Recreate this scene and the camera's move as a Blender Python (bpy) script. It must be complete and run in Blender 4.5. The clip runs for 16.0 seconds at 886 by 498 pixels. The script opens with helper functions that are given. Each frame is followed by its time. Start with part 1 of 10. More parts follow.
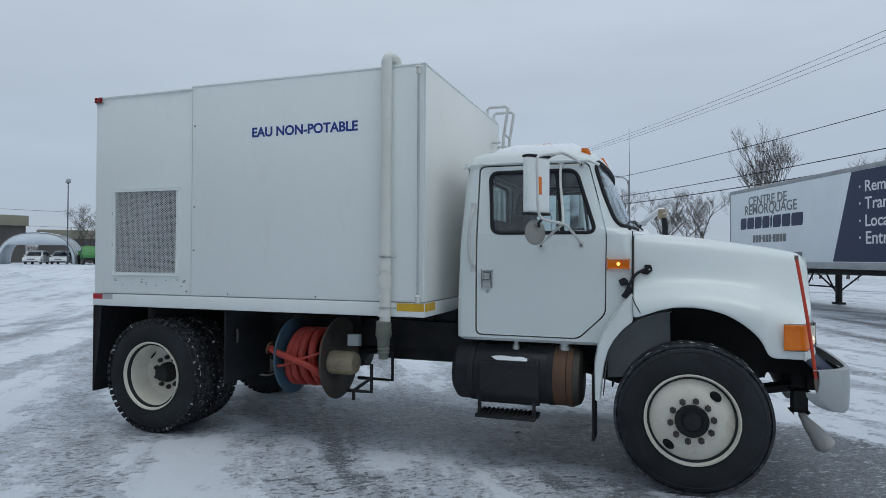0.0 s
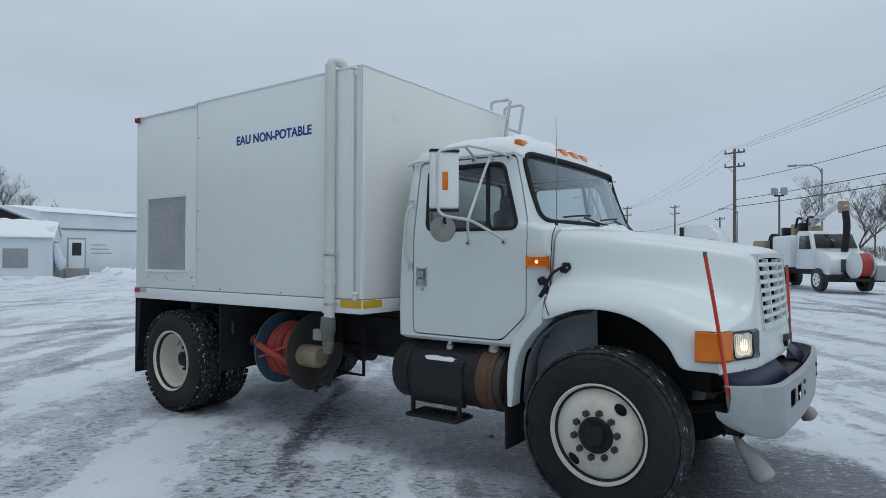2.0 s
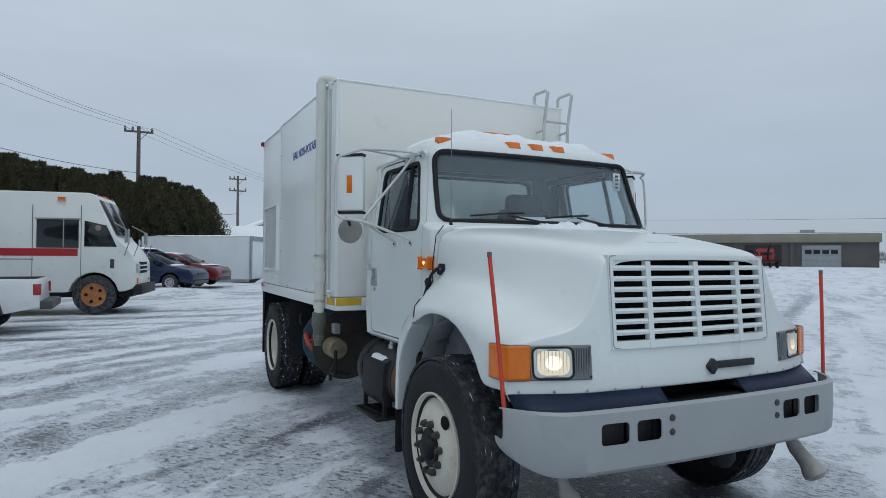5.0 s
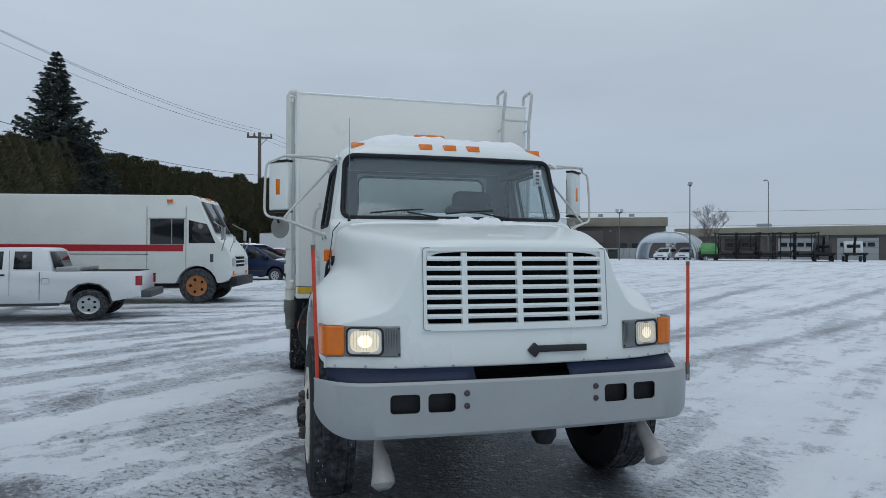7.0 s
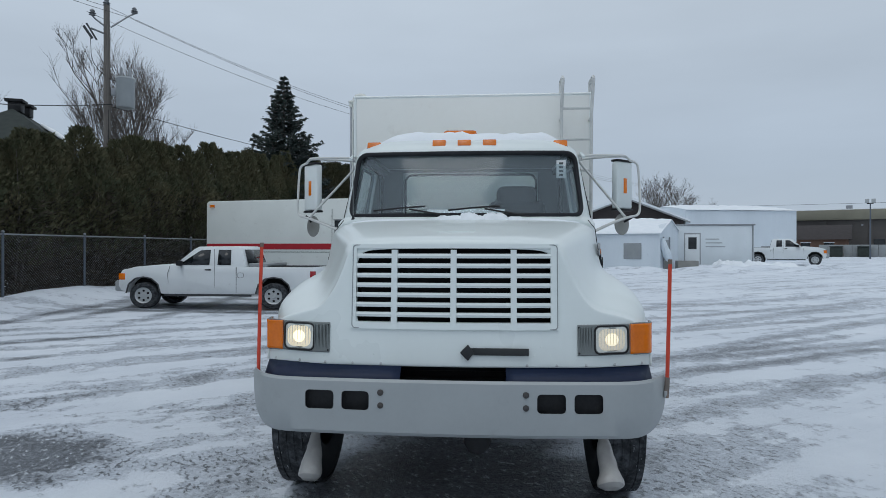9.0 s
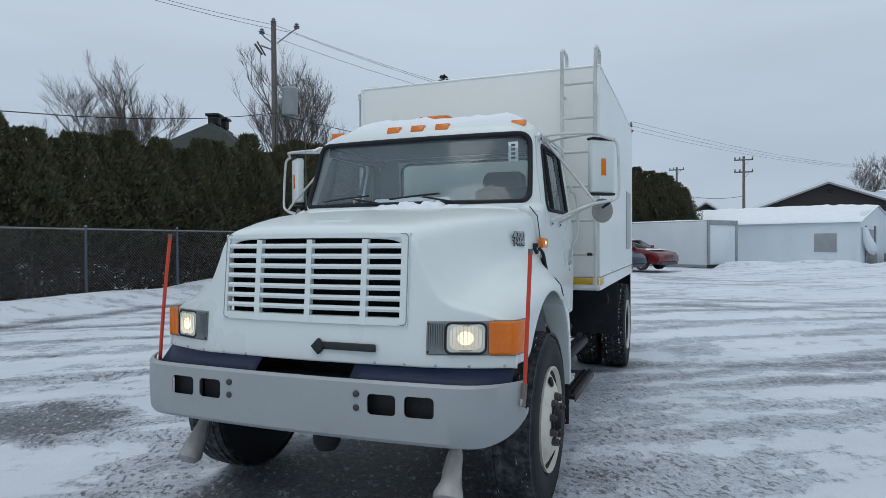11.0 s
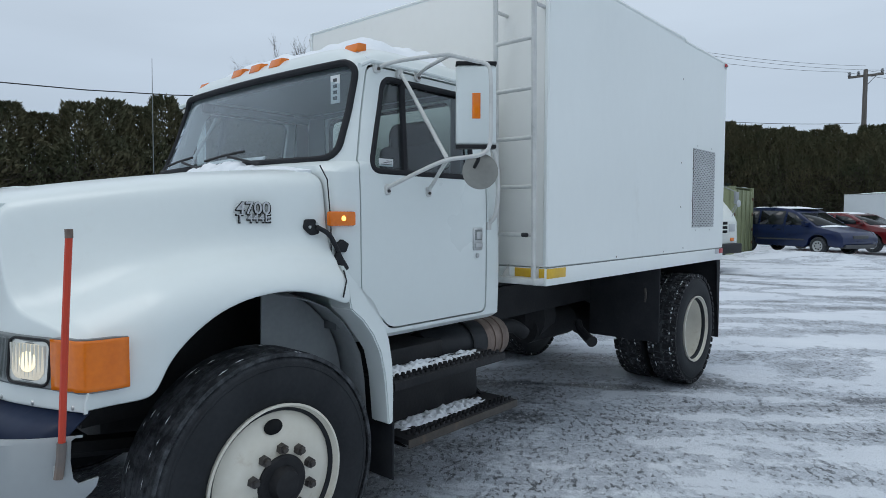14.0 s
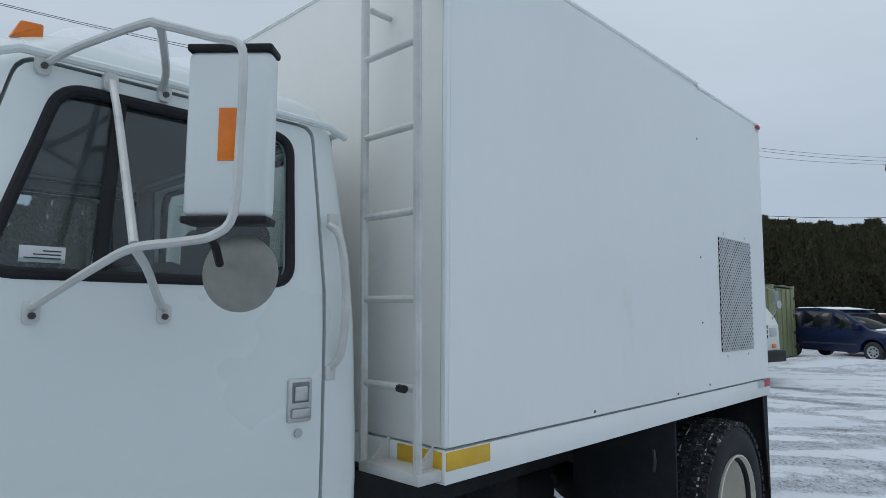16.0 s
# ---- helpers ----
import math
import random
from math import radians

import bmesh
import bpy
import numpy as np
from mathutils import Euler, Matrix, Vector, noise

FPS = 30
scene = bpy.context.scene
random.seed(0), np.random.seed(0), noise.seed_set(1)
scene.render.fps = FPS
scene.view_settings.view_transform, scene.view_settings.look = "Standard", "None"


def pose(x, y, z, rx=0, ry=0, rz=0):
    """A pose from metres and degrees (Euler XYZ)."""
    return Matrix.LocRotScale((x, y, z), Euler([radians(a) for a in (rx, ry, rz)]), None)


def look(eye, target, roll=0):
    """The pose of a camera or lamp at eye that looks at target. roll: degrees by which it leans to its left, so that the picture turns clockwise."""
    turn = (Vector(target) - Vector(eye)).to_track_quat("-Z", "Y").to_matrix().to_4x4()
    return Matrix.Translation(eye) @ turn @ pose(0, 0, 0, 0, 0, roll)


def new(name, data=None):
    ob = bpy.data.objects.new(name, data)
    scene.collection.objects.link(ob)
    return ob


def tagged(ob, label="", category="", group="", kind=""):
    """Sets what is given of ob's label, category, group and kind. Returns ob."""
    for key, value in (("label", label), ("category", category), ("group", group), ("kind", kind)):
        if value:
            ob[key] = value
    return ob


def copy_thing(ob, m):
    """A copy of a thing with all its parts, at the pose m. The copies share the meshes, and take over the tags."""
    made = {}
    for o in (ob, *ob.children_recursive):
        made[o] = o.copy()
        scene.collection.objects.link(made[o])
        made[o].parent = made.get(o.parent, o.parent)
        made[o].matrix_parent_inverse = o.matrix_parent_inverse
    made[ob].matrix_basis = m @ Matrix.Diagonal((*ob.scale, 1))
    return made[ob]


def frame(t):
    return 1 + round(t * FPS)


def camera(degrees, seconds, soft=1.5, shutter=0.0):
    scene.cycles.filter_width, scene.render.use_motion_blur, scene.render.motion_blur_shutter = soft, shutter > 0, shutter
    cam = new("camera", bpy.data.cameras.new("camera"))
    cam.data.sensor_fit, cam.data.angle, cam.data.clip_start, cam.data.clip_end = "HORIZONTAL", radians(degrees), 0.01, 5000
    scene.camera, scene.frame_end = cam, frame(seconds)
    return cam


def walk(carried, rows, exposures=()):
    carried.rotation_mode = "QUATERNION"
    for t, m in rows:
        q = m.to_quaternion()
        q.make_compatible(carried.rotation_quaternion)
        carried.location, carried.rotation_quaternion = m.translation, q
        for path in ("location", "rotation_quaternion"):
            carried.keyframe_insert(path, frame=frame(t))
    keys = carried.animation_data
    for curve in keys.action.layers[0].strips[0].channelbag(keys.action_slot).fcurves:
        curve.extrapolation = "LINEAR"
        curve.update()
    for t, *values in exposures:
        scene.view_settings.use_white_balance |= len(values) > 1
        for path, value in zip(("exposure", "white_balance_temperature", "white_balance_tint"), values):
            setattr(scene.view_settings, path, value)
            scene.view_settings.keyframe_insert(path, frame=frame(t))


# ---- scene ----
cam = camera(70.2, 16.0, 0.6)
PATH = [
    (0, (-0.217, -5.979, 1.659), (-0.866, -4.087, 1.685), 0.3),
    (0.5, (0.228, -5.826, 1.647), (-0.49, -3.959, 1.671), 0.4),
    (1, (0.699, -5.64, 1.666), (-0.147, -3.828, 1.691), 0.4),
    (1.5, (1.077, -5.353, 1.653), (0.062, -3.63, 1.675), 0.3),
    (2, (1.519, -5.058, 1.651), (0.364, -3.425, 1.674), 0.2),
    (2.5, (1.873, -4.732, 1.665), (0.591, -3.197, 1.682), 0.2),
    (3, (2.166, -4.341, 1.682), (0.786, -2.894, 1.699), 0.3),
    (3.5, (2.501, -3.966, 1.711), (1.016, -2.626, 1.722), 0.3),
    (4, (2.819, -3.556, 1.675), (1.21, -2.369, 1.69), 0.4),
    (6.5, (4.21, -1.823, 1.651), (2.299, -1.233, 1.668), 0.2),
    (7, (4.439, -1.431, 1.65), (2.507, -0.916, 1.656), 0.2),
    (7.5, (4.566, -1.058, 1.653), (2.594, -0.723, 1.65), 0.1),
    (8, (4.593, -0.642, 1.664), (2.6, -0.48, 1.658), 0.1),
    (10.5, (4.081, 1.554, 1.619), (2.172, 0.959, 1.61), -0.2),
    (11, (3.878, 1.979, 1.622), (2.015, 1.252, 1.6), -0.3),
    (11.5, (3.562, 2.334, 1.607), (1.757, 1.472, 1.573), -0.3),
    (12, (3.241, 2.671, 1.587), (1.503, 1.683, 1.533), -0.4),
    (12.5, (2.866, 2.922, 1.561), (1.242, 1.757, 1.484), -0.4),
    (13, (2.429, 3.149, 1.557), (0.849, 1.927, 1.464), -0.3),
    (13.5, (1.968, 3.348, 1.591), (0.433, 2.07, 1.492), -0.2),
    (14, (1.486, 3.401, 1.632), (-0.015, 2.083, 1.524), 0.1),
    (14.5, (0.976, 3.409, 1.652), (-0.498, 2.062, 1.539), 0.2),
    (15, (0.485, 3.264, 1.683), (-0.959, 1.885, 1.58), 0.4),
    (15.5, (0.023, 3.032, 1.698), (-1.413, 1.639, 1.7), 0.4),
    (16, (-0.381, 2.772, 1.775), (-1.814, 1.39, 1.968), 0.4),
]
walk(cam, [(t, look(eye, target, roll)) for t, eye, target, roll in PATH], ((0, -0.03, 6430, 8), (4, -0.04, 6430, 8), (6.5, -0.09, 6430, 8), (8, -0.09, 6430, 8), (10.5, 0.0, 6430, 8), (12.5, 0.11, 6430, 8), (15, 0.17, 6430, 8), (16, -0.04, 6430, 8)))

# ---- light: overcast winter day ----
world = bpy.data.worlds.new("overcast_sky")
scene.world = world
world.use_nodes = True
wn, wl = world.node_tree.nodes, world.node_tree.links
wn.clear()
w_out = wn.new("ShaderNodeOutputWorld")
w_bg = wn.new("ShaderNodeBackground")
w_sky = wn.new("ShaderNodeTexSky")
w_sky.sky_type = "NISHITA"
w_sky.sun_disc = False
w_sky.sun_elevation = radians(70)
w_sky.sun_rotation = radians(107)
w_tc = wn.new("ShaderNodeTexCoord")
w_sep = wn.new("ShaderNodeSeparateXYZ")
w_ramp = wn.new("ShaderNodeValToRGB")
w_ramp.color_ramp.elements[0].position = 0.0
w_ramp.color_ramp.elements[0].color = (0.43, 0.50, 0.60, 1)
w_ramp.color_ramp.elements[1].position = 0.75
w_ramp.color_ramp.elements[1].color = (0.62, 0.69, 0.78, 1)
el = w_ramp.color_ramp.elements.new(0.12)
el.color = (0.45, 0.525, 0.63, 1)
el = w_ramp.color_ramp.elements.new(0.38)
el.color = (0.56, 0.635, 0.73, 1)
w_map = wn.new("ShaderNodeMapping")
w_map.inputs["Scale"].default_value = (1.2, 1.2, 5.0)
w_noise = wn.new("ShaderNodeTexNoise")
w_noise.inputs["Scale"].default_value = 1.6
w_noise.inputs["Detail"].default_value = 5.0
w_cl = wn.new("ShaderNodeMapRange")
w_cl.inputs["From Min"].default_value = 0.3
w_cl.inputs["From Max"].default_value = 0.7
w_cl.inputs["To Min"].default_value = 0.93
w_cl.inputs["To Max"].default_value = 1.06
w_mul = wn.new("ShaderNodeMixRGB")
w_mul.blend_type = "MULTIPLY"
w_mul.inputs[0].default_value = 1.0
w_mix = wn.new("ShaderNodeMixRGB")
w_mix.inputs[0].default_value = 0.93
w_skys = wn.new("ShaderNodeMixRGB")
w_skys.blend_type = "MULTIPLY"
w_skys.inputs[0].default_value = 1.0
w_skys.inputs[2].default_value = (0.1, 0.1, 0.1, 1)
wl.new(w_tc.outputs["Generated"], w_sep.inputs[0])
wl.new(w_sep.outputs["Z"], w_ramp.inputs[0])
wl.new(w_tc.outputs["Generated"], w_map.inputs[0])
wl.new(w_map.outputs[0], w_noise.inputs["Vector"])
wl.new(w_noise.outputs[0], w_cl.inputs[0])
wl.new(w_ramp.outputs[0], w_mul.inputs[1])
wl.new(w_cl.outputs[0], w_mul.inputs[2])
wl.new(w_sky.outputs[0], w_skys.inputs[1])
wl.new(w_skys.outputs[0], w_mix.inputs[1])
wl.new(w_mul.outputs[0], w_mix.inputs[2])
wl.new(w_mix.outputs[0], w_bg.inputs[0])
w_bg.inputs[1].default_value = 1.0
wl.new(w_bg.outputs[0], w_out.inputs[0])

sun = new("sun", bpy.data.lights.new("sun", "SUN"))
sun.data.energy = 0.55
sun.data.angle = radians(35)
sun.data.color = (1.0, 0.99, 0.96)
sun.matrix_world = look((5, -1.5, 14), (0, 0, 0))


# ---- materials ----
def mat(name, c1, c2=None, rough=0.5, metal=0.0, big=2.0, fine=40.0, bump=0.05, coat=0.0, rough_var=0.1, dirt=None, dirt_amt=0.0, dirt_scale=6.0, stretch=(1, 1, 1)):
    """A surface with large and fine variation, fine relief, and a second coat of dirt in patches."""
    m = bpy.data.materials.new(name)
    m.use_nodes = True
    n, l = m.node_tree.nodes, m.node_tree.links
    b = n["Principled BSDF"]
    c2 = c2 or tuple(v * 0.88 for v in c1)
    tc = n.new("ShaderNodeTexCoord")
    mp = n.new("ShaderNodeMapping")
    mp.inputs["Scale"].default_value = stretch
    l.new(tc.outputs["Object"], mp.inputs[0])
    n1 = n.new("ShaderNodeTexNoise")
    n1.inputs["Scale"].default_value = big
    n1.inputs["Detail"].default_value = 4
    n2 = n.new("ShaderNodeTexNoise")
    n2.inputs["Scale"].default_value = fine
    n2.inputs["Detail"].default_value = 6
    l.new(mp.outputs[0], n1.inputs["Vector"])
    l.new(mp.outputs[0], n2.inputs["Vector"])
    add = n.new("ShaderNodeMath")
    add.operation = "MULTIPLY_ADD"
    add.inputs[1].default_value = 0.35
    l.new(n2.outputs[0], add.inputs[0])
    l.new(n1.outputs[0], add.inputs[2])
    mr = n.new("ShaderNodeMapRange")
    mr.inputs["From Min"].default_value = 0.45
    mr.inputs["From Max"].default_value = 0.9
    l.new(add.outputs[0], mr.inputs[0])
    mx = n.new("ShaderNodeMixRGB")
    mx.inputs[1].default_value = (*c1, 1)
    mx.inputs[2].default_value = (*c2, 1)
    l.new(mr.outputs[0], mx.inputs[0])
    col = mx.outputs[0]
    if dirt:
        n3 = n.new("ShaderNodeTexNoise")
        n3.inputs["Scale"].default_value = dirt_scale
        n3.inputs["Detail"].default_value = 8
        n3.inputs["Roughness"].default_value = 0.7
        l.new(mp.outputs[0], n3.inputs["Vector"])
        dr = n.new("ShaderNodeMapRange")
        dr.inputs["From Min"].default_value = 0.62 - 0.25 * dirt_amt
        dr.inputs["From Max"].default_value = 0.78 - 0.2 * dirt_amt
        dr.inputs["To Max"].default_value = min(1.0, 0.35 + dirt_amt)
        l.new(n3.outputs[0], dr.inputs[0])
        dx = n.new("ShaderNodeMixRGB")
        dx.inputs[2].default_value = (*dirt, 1)
        l.new(dr.outputs[0], dx.inputs[0])
        l.new(col, dx.inputs[1])
        col = dx.outputs[0]
    l.new(col, b.inputs["Base Color"])
    rr = n.new("ShaderNodeMapRange")
    rr.inputs["To Min"].default_value = max(0.02, rough - rough_var)
    rr.inputs["To Max"].default_value = min(1.0, rough + rough_var)
    l.new(n1.outputs[0], rr.inputs[0])
    l.new(rr.outputs[0], b.inputs["Roughness"])
    b.inputs["Metallic"].default_value = metal
    b.inputs["Coat Weight"].default_value = coat
    b.inputs["Coat Roughness"].default_value = 0.15
    if bump:
        bp = n.new("ShaderNodeBump")
        bp.inputs["Strength"].default_value = bump
        bp.inputs["Distance"].default_value = 0.01
        l.new(n2.outputs[0], bp.inputs["Height"])
        l.new(bp.outputs[0], b.inputs["Normal"])
    return m


def glow(m, colour, strength):
    b = m.node_tree.nodes["Principled BSDF"]
    b.inputs["Emission Color"].default_value = (*colour, 1)
    b.inputs["Emission Strength"].default_value = strength
    return m


def glass_mat(name, tint, clear, film=0.05, haze=(0.62, 0.67, 0.70)):
    """Sheet glass: a thin pane with a film of dirt and haze, which reflects by Fresnel and lets the rest through."""
    m = bpy.data.materials.new(name)
    m.use_nodes = True
    n, l = m.node_tree.nodes, m.node_tree.links
    n.clear()
    o = n.new("ShaderNodeOutputMaterial")
    tr = n.new("ShaderNodeBsdfTransparent")
    tr.inputs[0].default_value = (*[v * clear for v in tint], 1)
    gl = n.new("ShaderNodeBsdfGlossy")
    gl.inputs["Roughness"].default_value = 0.04
    gl.inputs[0].default_value = (0.9, 0.95, 1.0, 1)
    lw = n.new("ShaderNodeLayerWeight")
    lw.inputs[0].default_value = 0.5
    pw = n.new("ShaderNodeMath")
    pw.operation = "POWER"
    pw.inputs[1].default_value = 4.0
    l.new(lw.outputs["Facing"], pw.inputs[0])
    fr = n.new("ShaderNodeMath")
    fr.operation = "MULTIPLY_ADD"
    fr.inputs[1].default_value = 0.9
    fr.inputs[2].default_value = 0.05
    l.new(pw.outputs[0], fr.inputs[0])
    mx = n.new("ShaderNodeMixShader")
    l.new(fr.outputs[0], mx.inputs[0])
    l.new(tr.outputs[0], mx.inputs[1])
    l.new(gl.outputs[0], mx.inputs[2])
    df = n.new("ShaderNodeBsdfDiffuse")
    df.inputs[0].default_value = (*haze, 1)
    nz = n.new("ShaderNodeTexNoise")
    nz.inputs["Scale"].default_value = 3.0
    nz.inputs["Detail"].default_value = 6.0
    tc = n.new("ShaderNodeTexCoord")
    l.new(tc.outputs["Object"], nz.inputs["Vector"])
    fm = n.new("ShaderNodeMapRange")
    fm.inputs["To Min"].default_value = film * 0.5
    fm.inputs["To Max"].default_value = film * 1.5
    l.new(nz.outputs[0], fm.inputs[0])
    m2 = n.new("ShaderNodeMixShader")
    l.new(fm.outputs[0], m2.inputs[0])
    l.new(mx.outputs[0], m2.inputs[1])
    l.new(df.outputs[0], m2.inputs[2])
    l.new(m2.outputs[0], o.inputs[0])
    return m


WHITE = mat("truck_white_paint", (0.745, 0.80, 0.79), (0.715, 0.77, 0.76), 0.30, big=1.2, fine=25, bump=0.02, coat=0.3, dirt=(0.62, 0.63, 0.60), dirt_amt=0.0, dirt_scale=3)
BOXWHITE = mat("box_white_paint", (0.86, 0.90, 0.885), (0.82, 0.86, 0.845), 0.34, big=0.9, fine=14, bump=0.035, coat=0.2, dirt=(0.62, 0.62, 0.58), dirt_amt=0.0, dirt_scale=2.2, stretch=(1, 1, 0.4))
BOXFRONT = mat("box_front_paint", (0.82, 0.825, 0.79), (0.785, 0.79, 0.755), 0.4, big=1.0, fine=16, bump=0.03, dirt=(0.5, 0.49, 0.44), dirt_amt=0.06, dirt_scale=2)
PVC = mat("white_pvc", (0.74, 0.75, 0.71), (0.66, 0.67, 0.62), 0.35, big=2, fine=30, bump=0.02, dirt=(0.45, 0.43, 0.36), dirt_amt=0.12, dirt_scale=5)
BUMPER = mat("grey_bumper_paint", (0.35, 0.375, 0.385), (0.315, 0.34, 0.35), 0.42, big=2, fine=30, bump=0.03, dirt=(0.25, 0.25, 0.25), dirt_amt=0.06, dirt_scale=8)
NAVY = mat("navy_plastic", (0.010, 0.018, 0.045), (0.016, 0.026, 0.06), 0.45, big=4, bump=0.03)
BLACK = mat("black_steel", (0.012, 0.013, 0.015), (0.03, 0.03, 0.032), 0.55, big=4, fine=50, bump=0.15, dirt=(0.04, 0.037, 0.035), dirt_amt=0.12)
TANKBLACK = mat("black_tank_paint", (0.014, 0.016, 0.02), (0.03, 0.032, 0.036), 0.4, big=3, fine=40, bump=0.06, dirt=(0.05, 0.045, 0.042), dirt_amt=0.08)
RUBBER = mat("black_rubber", (0.014, 0.015, 0.018), (0.028, 0.03, 0.034), 0.72, big=5, fine=60, bump=0.15, dirt=(0.04, 0.042, 0.046), dirt_amt=0.15, dirt_scale=9)
TYRE = mat("tyre_rubber", (0.015, 0.017, 0.020), (0.03, 0.033, 0.037), 0.68, big=4, fine=50, bump=0.12, dirt=(0.055, 0.058, 0.063), dirt_amt=0.14, dirt_scale=7)
TREAD = mat("snowy_tread_rubber", (0.015, 0.016, 0.018), (0.03, 0.03, 0.033), 0.75, big=8, fine=60, bump=0.2, dirt=(0.70, 0.72, 0.75), dirt_amt=0.26, dirt_scale=34)
RIM = mat("white_rim_paint", (0.72, 0.70, 0.62), (0.62, 0.59, 0.50), 0.45, big=3, fine=30, bump=0.05, dirt=(0.30, 0.19, 0.09), dirt_amt=0.16, dirt_scale=5)
NUT = mat("dark_steel_nut", (0.06, 0.06, 0.065), (0.10, 0.085, 0.07), 0.5, metal=0.5, bump=0.1)
RUSTY = mat("rusty_brown_steel", (0.15, 0.07, 0.035), (0.07, 0.04, 0.025), 0.7, big=6, fine=40, bump=0.25, dirt=(0.24, 0.13, 0.06), dirt_amt=0.3, stretch=(4, 1, 1))
MUFFLER = mat("heat_stained_steel", (0.26, 0.20, 0.17), (0.16, 0.12, 0.10), 0.5, metal=0.4, big=5, bump=0.1, stretch=(3, 1, 1))
AMBER = glow(mat("amber_lens", (0.62, 0.16, 0.004), (0.42, 0.092, 0.003), 0.2, big=6, fine=60, bump=0.08, coat=0.15), (1.0, 0.24, 0.005), 0.10)
AMBERLIT = glow(mat("lit_amber_lens", (0.8, 0.3, 0.03), None, 0.2, bump=0), (1.0, 0.55, 0.1), 3.0)
REDLENS = mat("red_lens", (0.45, 0.02, 0.025), (0.3, 0.015, 0.02), 0.25, coat=0.4)
YELLOWTAPE = mat("yellow_reflective_tape", (0.75, 0.47, 0.03), (0.62, 0.38, 0.03), 0.35, big=8, bump=0.03)
REDTAPE = mat("red_reflective_tape", (0.5, 0.03, 0.04), None, 0.35)
SILVERTAPE = mat("silver_reflective_tape", (0.5, 0.52, 0.54), None, 0.35)
NAVYTEXT = mat("navy_lettering", (0.013, 0.035, 0.24), (0.016, 0.042, 0.27), 0.4, bump=0.0)
CHROME = mat("brushed_aluminium", (0.62, 0.63, 0.63), (0.5, 0.51, 0.51), 0.32, metal=0.85, big=5, bump=0.03)
STAINLESS = mat("dull_stainless_steel", (0.34, 0.34, 0.31), (0.27, 0.27, 0.25), 0.42, metal=0.55, big=5, bump=0.02, dirt=(0.16, 0.13, 0.10), dirt_amt=0.08)
ARMWHITE = mat("white_enamel_tube", (0.66, 0.67, 0.65), (0.52, 0.53, 0.52), 0.4, big=6, bump=0.03, dirt=(0.25, 0.24, 0.22), dirt_amt=0.1)
MIRRORGLASS = mat("mirror_glass", (0.85, 0.87, 0.88), (0.8, 0.82, 0.83), 0.05, metal=1.0, bump=0, rough_var=0.03)
STICKRED = mat("orange_red_marker", (0.62, 0.06, 0.025), (0.5, 0.045, 0.02), 0.5, big=6, dirt=(0.15, 0.06, 0.05), dirt_amt=0.12)
GREYSLEEVE = mat("weathered_grey_sleeve", (0.13, 0.12, 0.115), (0.20, 0.15, 0.12), 0.6, big=9, bump=0.08)
HOSE = mat("orange_rubber_hose", (0.42, 0.045, 0.03), (0.30, 0.035, 0.025), 0.55, big=6, bump=0.1, dirt=(0.2, 0.08, 0.05), dirt_amt=0.2)
REELBLUE = mat("blue_reel_paint", (0.05, 0.12, 0.18), (0.04, 0.09, 0.13), 0.5, big=5, dirt=(0.05, 0.05, 0.05), dirt_amt=0.2)
REELBROWN = mat("weathered_reel_plate", (0.07, 0.06, 0.05), (0.04, 0.035, 0.03), 0.6, big=5, bump=0.1, dirt=(0.16, 0.11, 0.07), dirt_amt=0.2)
MOTOR = mat("beige_motor_paint", (0.36, 0.30, 0.20), (0.26, 0.21, 0.14), 0.55, big=7, bump=0.1, dirt=(0.10, 0.07, 0.05), dirt_amt=0.3, dirt_scale=12)
LINER = mat("grey_fender_liner", (0.30, 0.325, 0.335), (0.22, 0.24, 0.25), 0.55, big=4, bump=0.05, dirt=(0.4, 0.42, 0.43), dirt_amt=0.1)
# Near-black in place of the shade inside gaps, holes and wheel arches.
GAPSHADE = mat("gap_shade_black", (0.008, 0.009, 0.01), None, 0.8, bump=0)
LENS = mat("headlight_lens", (0.62, 0.66, 0.66), (0.5, 0.54, 0.54), 0.12, big=8, fine=80, bump=0.1, coat=1.0)
glow(LENS, (1.0, 0.9, 0.68), 0.07)
LENSBULB = glow(mat("headlight_bulb", (1, 0.9, 0.7), None, 0.2, bump=0), (1.0, 0.82, 0.50), 1.3)
BEZEL = mat("grey_lamp_bezel", (0.20, 0.22, 0.22), (0.16, 0.18, 0.18), 0.4, big=6, bump=0.05)
GREYPVC = mat("grey_green_fitting", (0.16, 0.17, 0.14), (0.11, 0.12, 0.10), 0.5, big=6, bump=0.05)
GLASS = glass_mat("tinted_window_glass", (0.74, 0.83, 0.84), 0.93)
REARGLASS = glass_mat("rear_window_glass", (0.90, 0.95, 0.94), 0.95, 0.01)
# Bluish haze in the film also stands for sky mirrored in the windscreen.
WSGLASS = glass_mat("windscreen_glass", (0.84, 0.92, 0.94), 0.90, 0.13, (0.52, 0.63, 0.70))
CABGREY = mat("cab_lining_grey", (0.20, 0.22, 0.23), (0.16, 0.175, 0.185), 0.75, big=3, bump=0.05)
SEAT = mat("dark_seat_cloth", (0.035, 0.038, 0.045), (0.05, 0.053, 0.06), 0.85, big=5, bump=0.1)
SNOWCAP = mat("fresh_snow", (0.84, 0.87, 0.90), (0.78, 0.82, 0.86), 0.75, big=3, fine=35, bump=0.35)
ICE = mat("dirty_ice", (0.42, 0.42, 0.41), (0.30, 0.29, 0.28), 0.35, big=6, fine=30, bump=0.2)
PAPER = mat("white_paper", (0.72, 0.74, 0.74), None, 0.7)
